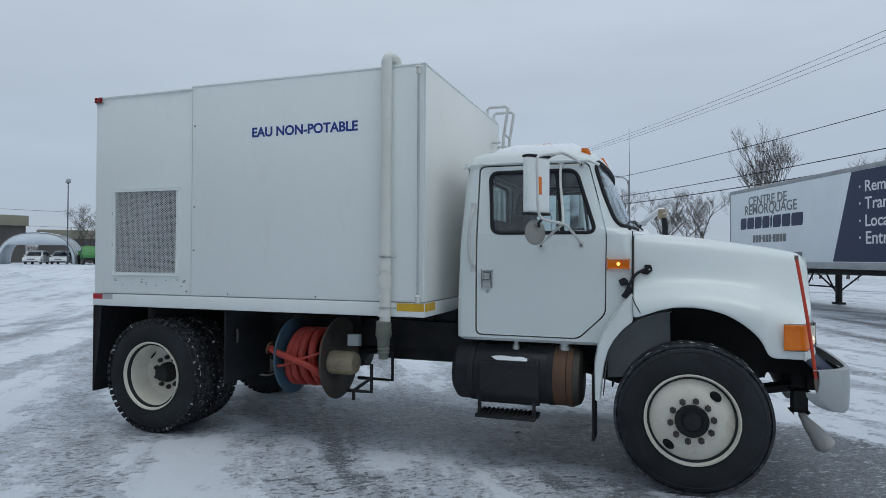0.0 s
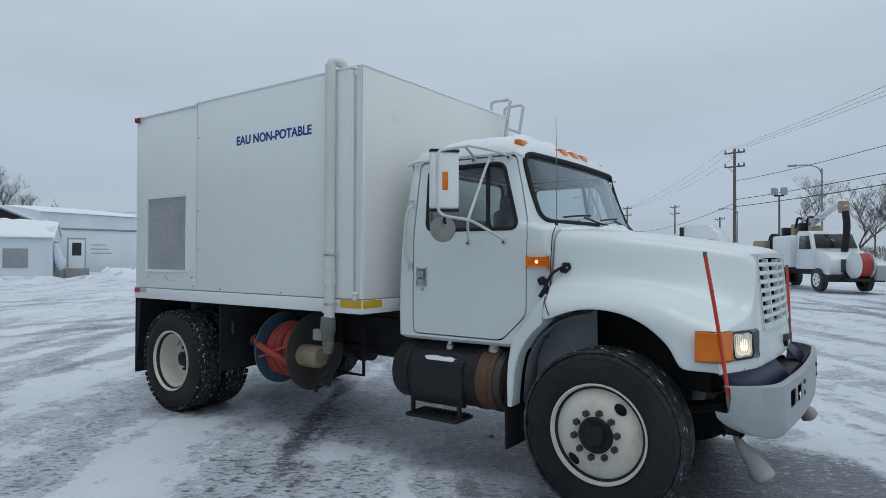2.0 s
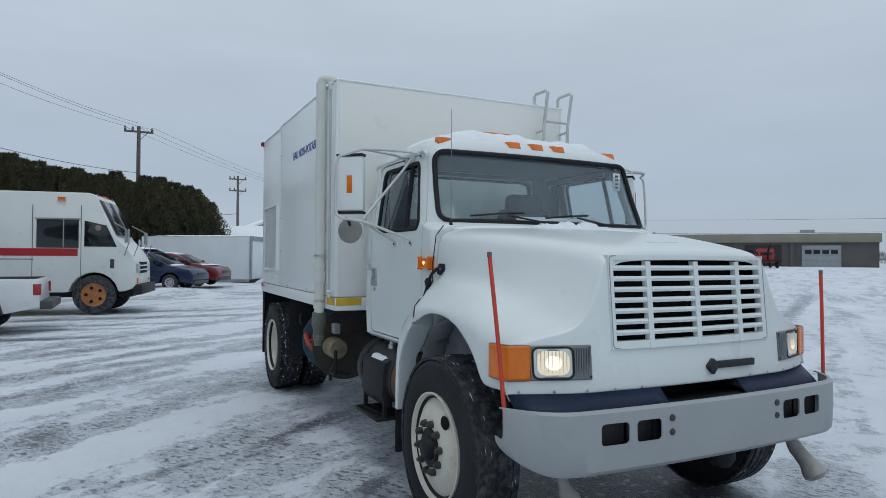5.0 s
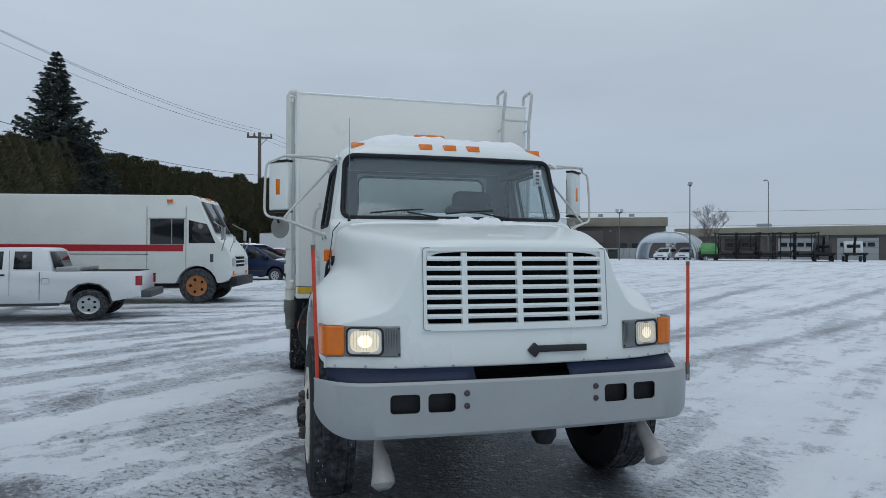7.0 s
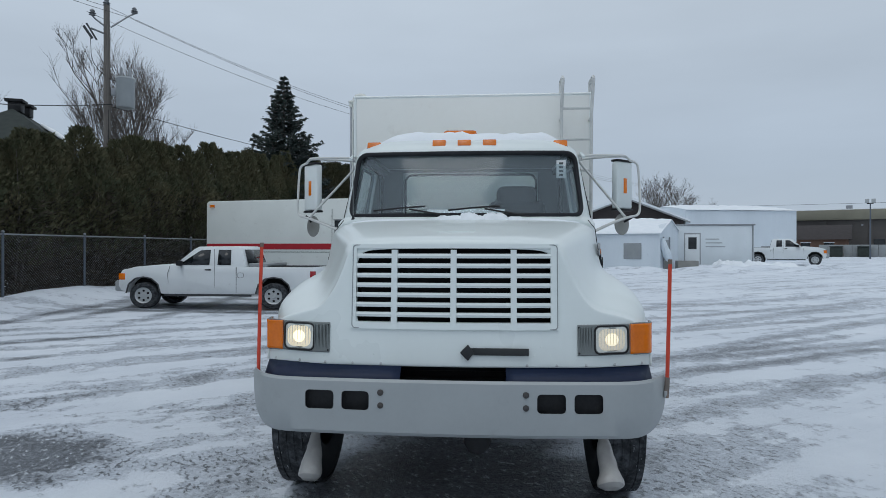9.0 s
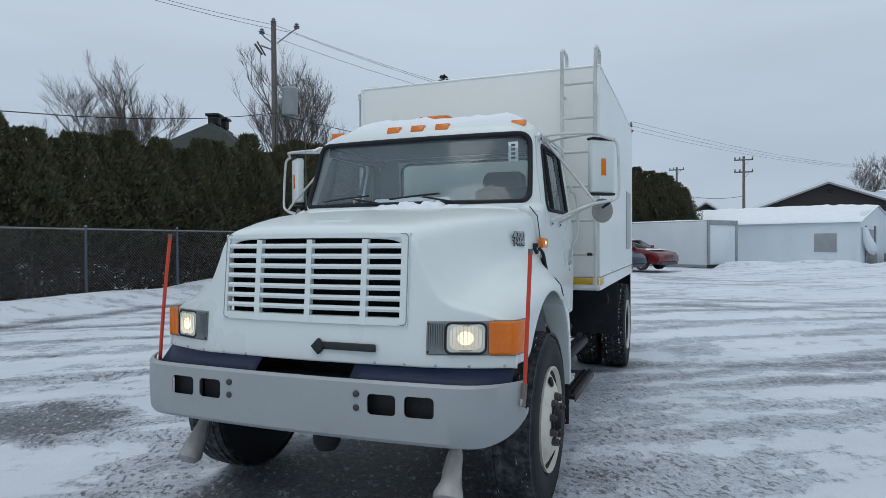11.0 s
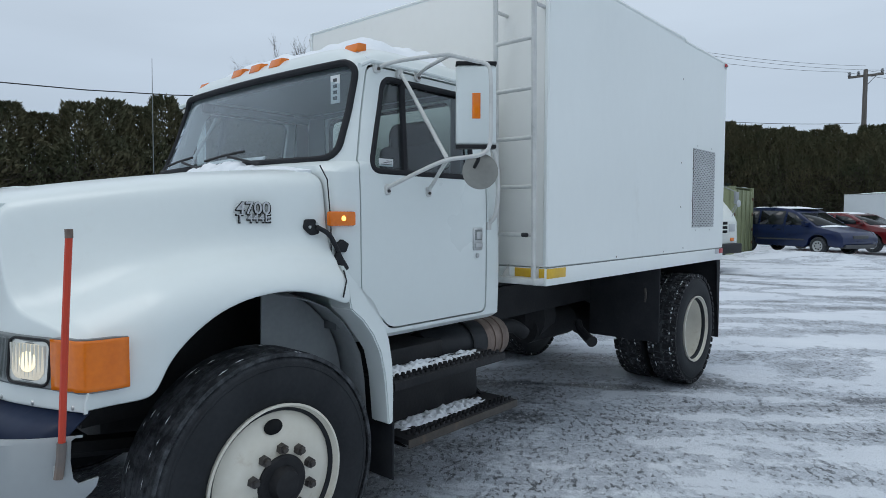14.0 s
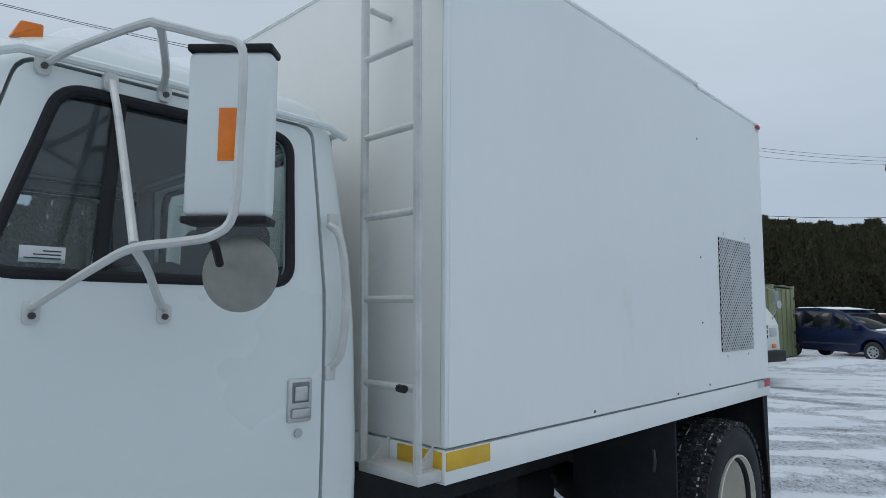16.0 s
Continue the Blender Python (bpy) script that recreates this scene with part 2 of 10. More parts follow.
INK = mat("grey_black_ink", (0.05, 0.055, 0.06), None, 0.6, bump=0)

EMBLEM = mat("charcoal_emblem", (0.03, 0.033, 0.036), (0.045, 0.048, 0.05), 0.6, bump=0.05)


def scuff(m, r0, r1, colour):
    """A dusty grey, patchy wear band round a tyre's shoulder, between two radii."""
    n, l = m.node_tree.nodes, m.node_tree.links
    b = n["Principled BSDF"]
    was = b.inputs["Base Color"].links[0].from_socket
    tc = n.new("ShaderNodeTexCoord")
    flat = n.new("ShaderNodeVectorMath")
    flat.operation = "MULTIPLY"
    flat.inputs[1].default_value = (1, 0, 1)
    l.new(tc.outputs["Object"], flat.inputs[0])
    far = n.new("ShaderNodeVectorMath")
    far.operation = "LENGTH"
    l.new(flat.outputs[0], far.inputs[0])
    band = n.new("ShaderNodeMapRange")
    band.interpolation_type = "SMOOTHSTEP"
    band.inputs["From Min"].default_value = r0
    band.inputs["From Max"].default_value = r1
    l.new(far.outputs["Value"], band.inputs[0])
    spots = n.new("ShaderNodeTexNoise")
    spots.inputs["Scale"].default_value = 16
    spots.inputs["Detail"].default_value = 8
    spots.inputs["Roughness"].default_value = 0.72
    l.new(tc.outputs["Object"], spots.inputs["Vector"])
    cut = n.new("ShaderNodeMapRange")
    cut.inputs["From Min"].default_value = 0.44
    cut.inputs["From Max"].default_value = 0.66
    cut.inputs["To Max"].default_value = 0.8
    l.new(spots.outputs[0], cut.inputs[0])
    both = n.new("ShaderNodeMath")
    both.operation = "MULTIPLY"
    l.new(band.outputs[0], both.inputs[0])
    l.new(cut.outputs[0], both.inputs[1])
    mx = n.new("ShaderNodeMixRGB")
    mx.inputs[2].default_value = (*colour, 1)
    l.new(both.outputs[0], mx.inputs[0])
    l.new(was, mx.inputs[1])
    l.new(mx.outputs[0], b.inputs["Base Color"])


scuff(TYRE, 0.487, 0.512, (0.12, 0.128, 0.14))
for dull in (BLACK, TANKBLACK, RUBBER, TYRE, TREAD, NAVY, GAPSHADE, EMBLEM):
    dull.node_tree.nodes["Principled BSDF"].inputs["Specular IOR Level"].default_value = 0.22


# ---- mesh helpers ----
def box(x0, x1, y0, y1, z0, z1, bevel=0.0, bm=None, segs=2):
    """A bevelled block, added to bm when one is given."""
    out = bm or bmesh.new()
    b = bmesh.new()
    bmesh.ops.create_cube(b, size=1.0)
    for v in b.verts:
        v.co = Vector(((x0 + x1) / 2 + v.co.x * (x1 - x0), (y0 + y1) / 2 + v.co.y * (y1 - y0), (z0 + z1) / 2 + v.co.z * (z1 - z0)))
    if bevel:
        bmesh.ops.bevel(b, geom=b.edges[:], offset=bevel, segments=segs, affect="EDGES", profile=0.5)
    return joined(out, b)


def joined(out, b):
    me = bpy.data.meshes.new("tmp")
    b.to_mesh(me)
    b.free()
    out.from_mesh(me)
    bpy.data.meshes.remove(me)
    return out


def rod(p0, p1, r0, r1=None, seg=16, bm=None, caps=True):
    """A straight round bar or cone from p0 to p1."""
    out = bm or bmesh.new()
    p0, p1 = Vector(p0), Vector(p1)
    r1 = r0 if r1 is None else r1
    q = (p1 - p0).to_track_quat("Z", "Y")
    rings = []
    for p, r in ((p0, r0), (p1, r1)):
        rings.append([out.verts.new(p + q @ Vector((r * math.cos(a), r * math.sin(a), 0))) for a in (2 * math.pi * i / seg for i in range(seg))])
    for i in range(seg):
        out.faces.new((rings[0][i], rings[0][(i + 1) % seg], rings[1][(i + 1) % seg], rings[1][i]))
    if caps:
        out.faces.new(rings[0][::-1])
        out.faces.new(rings[1])
    return out


def smooth_path(pts, n=6):
    """A rounder path through the points (Catmull-Rom)."""
    P = [Vector(p) for p in pts]
    P = [P[0] * 2 - P[1]] + P + [P[-1] * 2 - P[-2]]
    out = []
    for i in range(1, len(P) - 2):
        for k in range(n):
            t = k / n
            a, b, c, d = P[i - 1], P[i], P[i + 1], P[i + 2]
            out.append(0.5 * (2 * b + (c - a) * t + (2 * a - 5 * b + 4 * c - d) * t * t + (3 * b - a - 3 * c + d) * t ** 3))
    out.append(P[-2])
    return out


def tube(pts, r, seg=10, bm=None, closed=False):
    """A round tube along a path; r is one radius or one for each point."""
    out = bm or bmesh.new()
    pts = [Vector(p) for p in pts]
    n = len(pts)
    rs = r if hasattr(r, "__len__") else [r] * n
    rings, up = [], Vector((0.123, 0.31, 0.94))
    for i, p in enumerate(pts):
        a = pts[(i - 1) % n] if closed or i else p
        b = pts[(i + 1) % n] if closed or i < n - 1 else p
        d = (b - a).normalized()
        s = up.cross(d)
        if s.length < 1e-3:
            s = Vector((1, 0, 0)).cross(d)
        s.normalize()
        u = d.cross(s)
        up = u
        rings.append([out.verts.new(p + rs[i] * (s * math.cos(t) + u * math.sin(t))) for t in (2 * math.pi * k / seg for k in range(seg))])
    for i in range(n if closed else n - 1):
        A, B = rings[i], rings[(i + 1) % n]
        for k in range(seg):
            out.faces.new((A[k], A[(k + 1) % seg], B[(k + 1) % seg], B[k]))
    if not closed:
        out.faces.new(rings[0][::-1])
        out.faces.new(rings[-1])
    return out


def lathe(profile, centre, axis="y", seg=48, bm=None, caps=True):
    """A turned body: profile of (along, radius), turned round the axis through the centre."""
    out = bm or bmesh.new()
    c = Vector(centre)
    rings = []
    for h, r in profile:
        ring = []
        for k in range(seg):
            a = 2 * math.pi * k / seg
            u, v = r * math.cos(a), r * math.sin(a)
            ring.append(out.verts.new(c + (Vector((u, h, v)) if axis == "y" else Vector((h, u, v)) if axis == "x" else Vector((u, v, h)))))
        rings.append(ring)
    for A, B in zip(rings, rings[1:]):
        for k in range(seg):
            out.faces.new((A[k], A[(k + 1) % seg], B[(k + 1) % seg], B[k]))
    if caps and profile[0][1] > 1e-4:
        out.faces.new(rings[0][::-1])
    if caps and profile[-1][1] > 1e-4:
        out.faces.new(rings[-1])
    bmesh.ops.recalc_face_normals(out, faces=out.faces[:])
    return out


def prism(outline, axis, a0, a1, bevel=0.0, bm=None):
    """A plate: a 2D outline pushed from a0 to a1 along the axis. For y the outline is (x, z), for x (y, z), for z (x, y)."""
    out = bm or bmesh.new()
    b = bmesh.new()

    def at(p, a):
        return (p[0], a, p[1]) if axis == "y" else (a, p[0], p[1]) if axis == "x" else (p[0], p[1], a)

    lo = [b.verts.new(at(p, a0)) for p in outline]
    hi = [b.verts.new(at(p, a1)) for p in outline]
    n = len(outline)
    b.faces.new(lo)
    b.faces.new(hi[::-1])
    for i in range(n):
        b.faces.new((lo[i], lo[(i + 1) % n], hi[(i + 1) % n], hi[i]))
    bmesh.ops.recalc_face_normals(b, faces=b.faces[:])
    if bevel:
        bmesh.ops.bevel(b, geom=b.edges[:], offset=bevel, segments=2, affect="EDGES", profile=0.5)
    return joined(out, b)


def rounded(x0, x1, z0, z1, r, n=4):
    """A rectangle's outline with round corners."""
    pts = []
    for cx, cz, a0 in ((x1 - r, z0 + r, -90), (x1 - r, z1 - r, 0), (x0 + r, z1 - r, 90), (x0 + r, z0 + r, 180)):
        for k in range(n + 1):
            a = radians(a0 + 90 * k / n)
            pts.append((cx + r * math.cos(a), cz + r * math.sin(a)))
    return pts


def round_poly(pts, r, n=4):
    """An outline with its corners rounded."""
    out = []
    P = [Vector(p) for p in pts]
    for i, p in enumerate(P):
        a, b = P[i - 1], P[(i + 1) % len(P)]
        ra = min(r, (a - p).length * 0.45, (b - p).length * 0.45)
        s, e = p + (a - p).normalized() * ra, p + (b - p).normalized() * ra
        for k in range(n + 1):
            t = k / n
            out.append(tuple(s * (1 - t) ** 2 + p * 2 * t * (1 - t) + e * t * t))
    return out


def finish(ob, angle=35):
    me = ob.data
    me.polygons.foreach_set("use_smooth", [True] * len(me.polygons))
    me.set_sharp_from_angle(angle=radians(angle))
    return ob


def part(name, bm, material, parent=None, label="", angle=35):
    """One mesh object out of a bmesh, under its thing or part."""
    me = bpy.data.meshes.new(name)
    bm.to_mesh(me)
    bm.free()
    me.materials.append(material)
    ob = new(name, me)
    finish(ob, angle)
    if parent:
        ob.parent = parent
    if label:
        tagged(ob, label)
    return ob


def thing(name, label, category, group="", kind="", at=None):
    """The Empty at the base of a thing."""
    ob = new(name)
    ob.empty_display_size = 0.2
    if at is not None:
        ob.matrix_world = at
    return tagged(ob, label, category, group, kind)


def carve(ob, cutter, op="DIFFERENCE"):
    """Cut one mesh with another, for good."""
    me = bpy.data.meshes.new("cutter")
    cutter.to_mesh(me)
    cutter.free()
    c = new("cutter", me)
    md = ob.modifiers.new("cut", "BOOLEAN")
    md.object, md.operation, md.solver = c, op, "EXACT"
    dg = bpy.context.evaluated_depsgraph_get()
    dg.update()
    got = bpy.data.meshes.new_from_object(ob.evaluated_get(dg))
    ob.modifiers.clear()
    old, ob.data = ob.data, got
    bpy.data.meshes.remove(old)
    bpy.data.objects.remove(c)
    bpy.data.meshes.remove(me)
    return finish(ob)


def lettering(name, body, m, width, material, parent, depth=0.003, weight=0.0, label=""):
    """Writing in the built-in font, as a mesh of that width whose lower left corner lies at the pose."""
    cu = bpy.data.curves.new("tmp", "FONT")
    cu.body, cu.extrude, cu.offset = body, depth, weight
    t = new("tmp", cu)
    dg = bpy.context.evaluated_depsgraph_get()
    dg.update()
    me = bpy.data.meshes.new_from_object(t.evaluated_get(dg))
    bpy.data.objects.remove(t)
    xs = [v.co.x for v in me.vertices]
    k = width / (max(xs) - min(xs))
    x0 = min(xs)
    for v in me.vertices:
        v.co = Vector(((v.co.x - x0) * k, v.co.y * k, v.co.z))
    me.name = name
    me.materials.clear()
    me.materials.append(material)
    ob = new(name, me)
    ob.parent = parent
    ob.matrix_local = m
    if label:
        tagged(ob, label)
    return ob


def rise(x, y):
    """The yard climbs a little away from the truck."""
    r = math.hypot(x + 2, y)
    cap = 0.5 - 0.26 * min(1.0, max(0.0, (y - 25) / 15)) * min(1.0, max(0.0, (x + 42) / 15))
    return 0.0 if r < 12 else min(cap, 0.0105 * (r - 12) * min(1.0, (r - 12) / 8))


TRACKS = [
    (-6.5, 4.65, 124, 0.3, 0.0, 0.24, 0.8, 3.9), (-5.2, 4.5, 121.5, 0.3, 0.0, 0.28, 0.75, 4.0), (-2.4, 2.8, 125, 0.3, 0.0, 0.4, 0.45, 2.7), (-9.5, 5.5, 122, 0.2, 0.0, 0.3, 0.5, 5.0), (2.6, 3.2, 128, 0.3, 0.0, 0.4, 0.4, 4.0), (0.5, -3.9, 127, 0.3, 0.0, 0.3, 0.4, 3.0), (-4.6, -4.4, 128, 0.3, 0.0, 0.3, 0.45, 3.5),
    (-3.3, -0.5, -55, 2.0, 0.0, 0.16, 1.0, 2.6), (-2.4, -1.7, -62, 1.0, 0.0, 0.12, 0.6, 2.0), (-12.0, 4.0, 120, 0.6, 0.95, 0.35, 0.55, 16), (-12, 9.0, 130, -0.4, 0.95, 0.35, 0.5, 18), (-9, 13, 118, 0.5, 0.95, 0.35, 0.5, 18),
    (-14, 2.2, 86, 0.3, 0.95, 0.3, 0.6, 9), (-22, 0.2, 84, 0.0, 0.8, 0.3, 0.6, 8), (-16, -4.2, 88, 0.0, 0.9, 0.4, 0.7, 6), (-12.2, -7.2, 85, 0.0, 0.8, 0.35, 0.8, 5), (-8, -4.5, 135, 0.8, 0.95, 0.3, 0.5, 12),
    (4.5, 11.2, 110, 0.5, 0.95, 0.4, 0.75, 14), (4.6, 16, 150, 0.5, 0.95, 0.4, 0.7, 14), (2.5, 6.6, 126, 0.6, 0.95, 0.3, 0.45, 8), (-3, -5, 135, 0.5, 0.95, 0.35, 0.45, 14),
    (0.5, 28, 175, 0.2, 0.95, 0.4, 0.7, 16), (-24, -0.8, 86, 0.0, 0.0, 0.5, 0.8, 4), (-13.2, 2.4, 80, 0.0, 0.0, 0.5, 0.7, 1.6), (-20, -9.5, 4, 0.0, 0.9, 0.4, 0.8, 14), (-10, -10.8, 3, 0.0, 0.0, 0.5, 0.8, 10),
]
# Dark ice; patches under the truck and parked vehicles also paint in their shade.
ICE_SHADE_PATCHES = [(-0.2, -3.5, 0.75, 0.95, 0.95), (-0.2, -1.7, 0.5, 0.5, 0.35), (-3.2, -3.5, 0.7, 0.35, 0.6), (-1.8, 0.0, 3.2, 1.05, 0.65), (0.25, 0.0, 1.35, 1.15, 1.7), (0.85, 0.0, 1.15, 1.25, 1.3), (-0.5, 1.6, 1.5, 0.8, 0.35), (-1.6, 1.9, 1.6, 1.0, 0.25), (0.3, -1.6, 1.0, 0.5, 0.5), (-4.8, 1.2, 0.5, 0.35, 0.8), (-4.8, -1.2, 0.5, 0.35, 0.6), (-3.0, 1.2, 1.4, 0.5, 0.4), (-2.2, -2.0, 1.0, 0.7, 0.4), (-13.3, 2.4, 0.6, 1.4, 0.7), (-6.5, 2.0, 1.5, 0.5, 0.35), (-12.2, -7.0, 0.9, 2.6, 0.85), (-17.3, -5.6, 1.0, 3.4, 0.85), (-0.6, -1.3, 0.9, 0.4, 0.6)]


def icy(x, y):
    """How far the snow wears down to dark ice, 0 to 1; shade under vehicles is painted in."""
    k = 0.0
    for x0, y0, head, bend, gauge, wide, power, length in TRACKS:
        a = radians(head)
        dx, dy = x - x0, y - y0
        s, d = dx * math.cos(a) + dy * math.sin(a), -dx * math.sin(a) + dy * math.cos(a)
        if abs(s) > length:
            continue
        d -= radians(bend) * s * s * 0.5
        f = max(0.0, 1 - abs(abs(d) - gauge) / wide)
        if f > 0:
            k = max(k, power * f ** 0.7 * min(1.0, 2.5 * (1 - abs(s) / length)))
    for x0, y0, rx, ry, power in ICE_SHADE_PATCHES:
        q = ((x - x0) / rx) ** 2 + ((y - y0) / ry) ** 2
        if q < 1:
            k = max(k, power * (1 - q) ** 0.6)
    return k


def make_ground():
    seg = 640
    radii = [0.0]
    r = 0.05
    while r < 2500:
        radii.append(r)
        r += 0.055 if r < 9 else (r - 9) * 0.035 + 0.055 if r < 60 else r * 0.06
    V, F, worn_shade = [], [], []
    V.append((-1.5, 0.0, 0.0))
    worn_shade.append(0.4)
    for q, r in enumerate(radii[1:]):
        for k in range(seg):
            a = 2 * math.pi * (k + 0.5 * (q % 2)) / seg
            x, y = -1.5 + r * math.cos(a), r * math.sin(a)
            z, w = rise(x, y), 0.0
            if r < 70:
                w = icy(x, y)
                p = Vector((x, y, 0))
                fade = max(0.0, 1 - r / 40)
                lump = noise.noise(p * 0.8) * 0.02 + (noise.noise(p * 3.1) * 0.010 + noise.noise(Vector((x * 9, y * 9, 2))) * 0.006 + noise.noise(Vector((x * 21, y * 21, 5))) * 0.003) * fade
                near = min(1.0, max(0.0, min((math.hypot(x - wx, y - wy) - 0.35) / 0.5 for wx, wy in ((0, 1), (0, -1), (-4.77, 0.85), (-4.77, -0.85)))))
                z += lump * (0.25 + 0.75 * near) * (1 - 0.6 * w) - 0.012 * w - 0.008
                # snow banks: along the fence, and before the parked cars
                bank = 0.45 * math.exp(-((y + 12.6 - 0.02 * (x + 9)) / 1.0) ** 2) * (1 if x > -30 else 0) * (0.8 + 0.4 * noise.noise(Vector((x * 0.5, y * 0.5, 9))))
                bank += 0.42 * math.exp(-((x + 33.2 + 0.28 * (y - 8)) / 1.3) ** 2) * (1 if 3.5 < y < 22 else 0) * (0.8 + 0.6 * noise.noise(Vector((x * 0.6, y * 0.6, 4))))
                bank += 0.28 * math.exp(-((x + 23.6) / 1.0) ** 2 - ((y + 1.9) / 2.3) ** 4)
                z += bank
                w = max(0.0, w - bank * 6)
            V.append((x, y, z))
            worn_shade.append(w)
    for k in range(seg):
        F.append((0, 1 + k, 1 + (k + 1) % seg))
    for i in range(len(radii) - 2):
        A, B, odd = 1 + i * seg, 1 + (i + 1) * seg, i % 2
        for k in range(seg):
            F.append((A + k, B + k, B + (k + 1) % seg, A + (k + 1) % seg))
    me = bpy.data.meshes.new("ground")
    me.from_pydata(V, [], F)
    at = me.attributes.new("worn_shade", "FLOAT", "POINT")
    at.data.foreach_set("value", worn_shade)
    me.polygons.foreach_set("use_smooth", [True] * len(me.polygons))
    m = bpy.data.materials.new("packed_snow")
    m.use_nodes = True
    n, l = m.node_tree.nodes, m.node_tree.links
    b = n["Principled BSDF"]
    geo = n.new("ShaderNodeNewGeometry")
    att = n.new("ShaderNodeAttribute")
    att.attribute_name = "worn_shade"

    def noise_node(scale, detail, rough=0.6, stretch=None, turn=0.0, warp=0.0):
        t = n.new("ShaderNodeTexNoise")
        t.inputs["Scale"].default_value, t.inputs["Detail"].default_value, t.inputs["Roughness"].default_value = scale, detail, rough
        t.inputs["Distortion"].default_value = warp
        if stretch:
            tn = n.new("ShaderNodeMapping")
            tn.inputs["Rotation"].default_value = (0, 0, radians(-turn))
            l.new(geo.outputs["Position"], tn.inputs[0])
            mp = n.new("ShaderNodeMapping")
            mp.inputs["Scale"].default_value = stretch
            l.new(tn.outputs[0], mp.inputs[0])
            l.new(mp.outputs[0], t.inputs["Vector"])
        else:
            l.new(geo.outputs["Position"], t.inputs["Vector"])
        return t.outputs[0]

    def calc(op, a, c, d=None):
        t = n.new("ShaderNodeMath")
        t.operation = op
        for i, v in enumerate((a, c, d)):
            if v is None:
                continue
            if isinstance(v, (int, float)):
                t.inputs[i].default_value = v
            else:
                l.new(v, t.inputs[i])
        return t.outputs[0]

    def ranged(v, a, c, lo=0.0, hi=1.0):
        t = n.new("ShaderNodeMapRange")
        for i, q in enumerate((a, c, lo, hi)):
            t.inputs[i + 1].default_value = q
        l.new(v, t.inputs[0])
        return t.outputs[0]

    def blend(f, a, c):
        t = n.new("ShaderNodeMixRGB")
        l.new(f, t.inputs[0])
        for i, v in ((1, a), (2, c)):
            if isinstance(v, tuple):
                t.inputs[i].default_value = (*v, 1)
            else:
                l.new(v, t.inputs[i])
        return t.outputs[0]

    coarse = noise_node(0.45, 5)
    mid = noise_node(2.6, 10, 0.74)
    lane = noise_node(1.0, 6, 0.62, (0.22, 1.4, 1), 125, 0.4)
    fleck = noise_node(19.0, 6, 0.68, (0.75, 1.3, 1), 35)
    crumb = noise_node(34.0, 4, 0.6)
    grain = noise_node(90.0, 3, 0.6)
    # snow, in soft tones
    snow = blend(ranged(coarse, 0.35, 0.65), (0.66, 0.705, 0.765), (0.76, 0.80, 0.85))
    snow = blend(ranged(lane, 0.40, 0.66, 0.0, 0.6), snow, (0.60, 0.645, 0.71))
    # torn grey ice, then darker ice where it wears through and where shade is painted under vehicles
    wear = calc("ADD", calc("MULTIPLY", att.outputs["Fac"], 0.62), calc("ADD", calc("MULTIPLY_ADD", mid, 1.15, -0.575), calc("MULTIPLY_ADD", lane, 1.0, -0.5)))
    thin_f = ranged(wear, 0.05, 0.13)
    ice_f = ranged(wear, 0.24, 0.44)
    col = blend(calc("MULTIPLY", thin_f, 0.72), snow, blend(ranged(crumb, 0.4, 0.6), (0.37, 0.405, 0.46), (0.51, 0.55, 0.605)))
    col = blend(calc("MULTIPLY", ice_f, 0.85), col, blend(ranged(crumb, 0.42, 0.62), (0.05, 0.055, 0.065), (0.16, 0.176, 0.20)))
    # crisp dark flecks
    fleck_f = calc("MULTIPLY", ranged(fleck, 0.555, 0.585), ranged(wear, 0.03, 0.20))
    col = blend(calc("MULTIPLY", fleck_f, 0.82), col, (0.08, 0.088, 0.10))
    left = calc("MULTIPLY", ranged(fleck, 0.42, 0.38), ranged(ice_f, 0.2, 0.8, 0.0, 0.8))
    col = blend(left, col, (0.66, 0.70, 0.75))
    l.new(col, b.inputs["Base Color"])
    l.new(ranged(calc("MAXIMUM", ice_f, fleck_f), 0.0, 1.0, 0.66, 0.30), b.inputs["Roughness"])
    bp = n.new("ShaderNodeBump")
    bp.inputs["Strength"].default_value = 0.95
    bp.inputs["Distance"].default_value = 0.04
    h = calc("ADD", calc("MULTIPLY", mid, 0.8), calc("ADD", calc("MULTIPLY", crumb, 0.35), calc("MULTIPLY", grain, 0.12)))
    h = calc("SUBTRACT", h, calc("ADD", calc("MULTIPLY", calc("MAXIMUM", ice_f, fleck_f), 0.2), calc("MULTIPLY", thin_f, 0.12)))
    l.new(h, bp.inputs["Height"])
    l.new(bp.outputs[0], b.inputs["Normal"])
    me.materials.append(m)
    return tagged(new("ground", me), "packed snow yard with icy tyre tracks", "snow ground", "", "structure")


make_ground()

# ---- the water truck; x points to its front, y to its left ----
truck = thing("water_truck", "white conventional-cab water tank truck parked on packed snow", "truck")


def lerp_table(table, x):
    """Values between the rows of a table, by its first column."""
    for a, b in zip(table, table[1:]):
        if x <= b[0] or b is table[-1]:
            t = min(1.0, max(0.0, (x - a[0]) / (b[0] - a[0])))
            return [p + (q - p) * t for p, q in zip(a[1:], b[1:])]


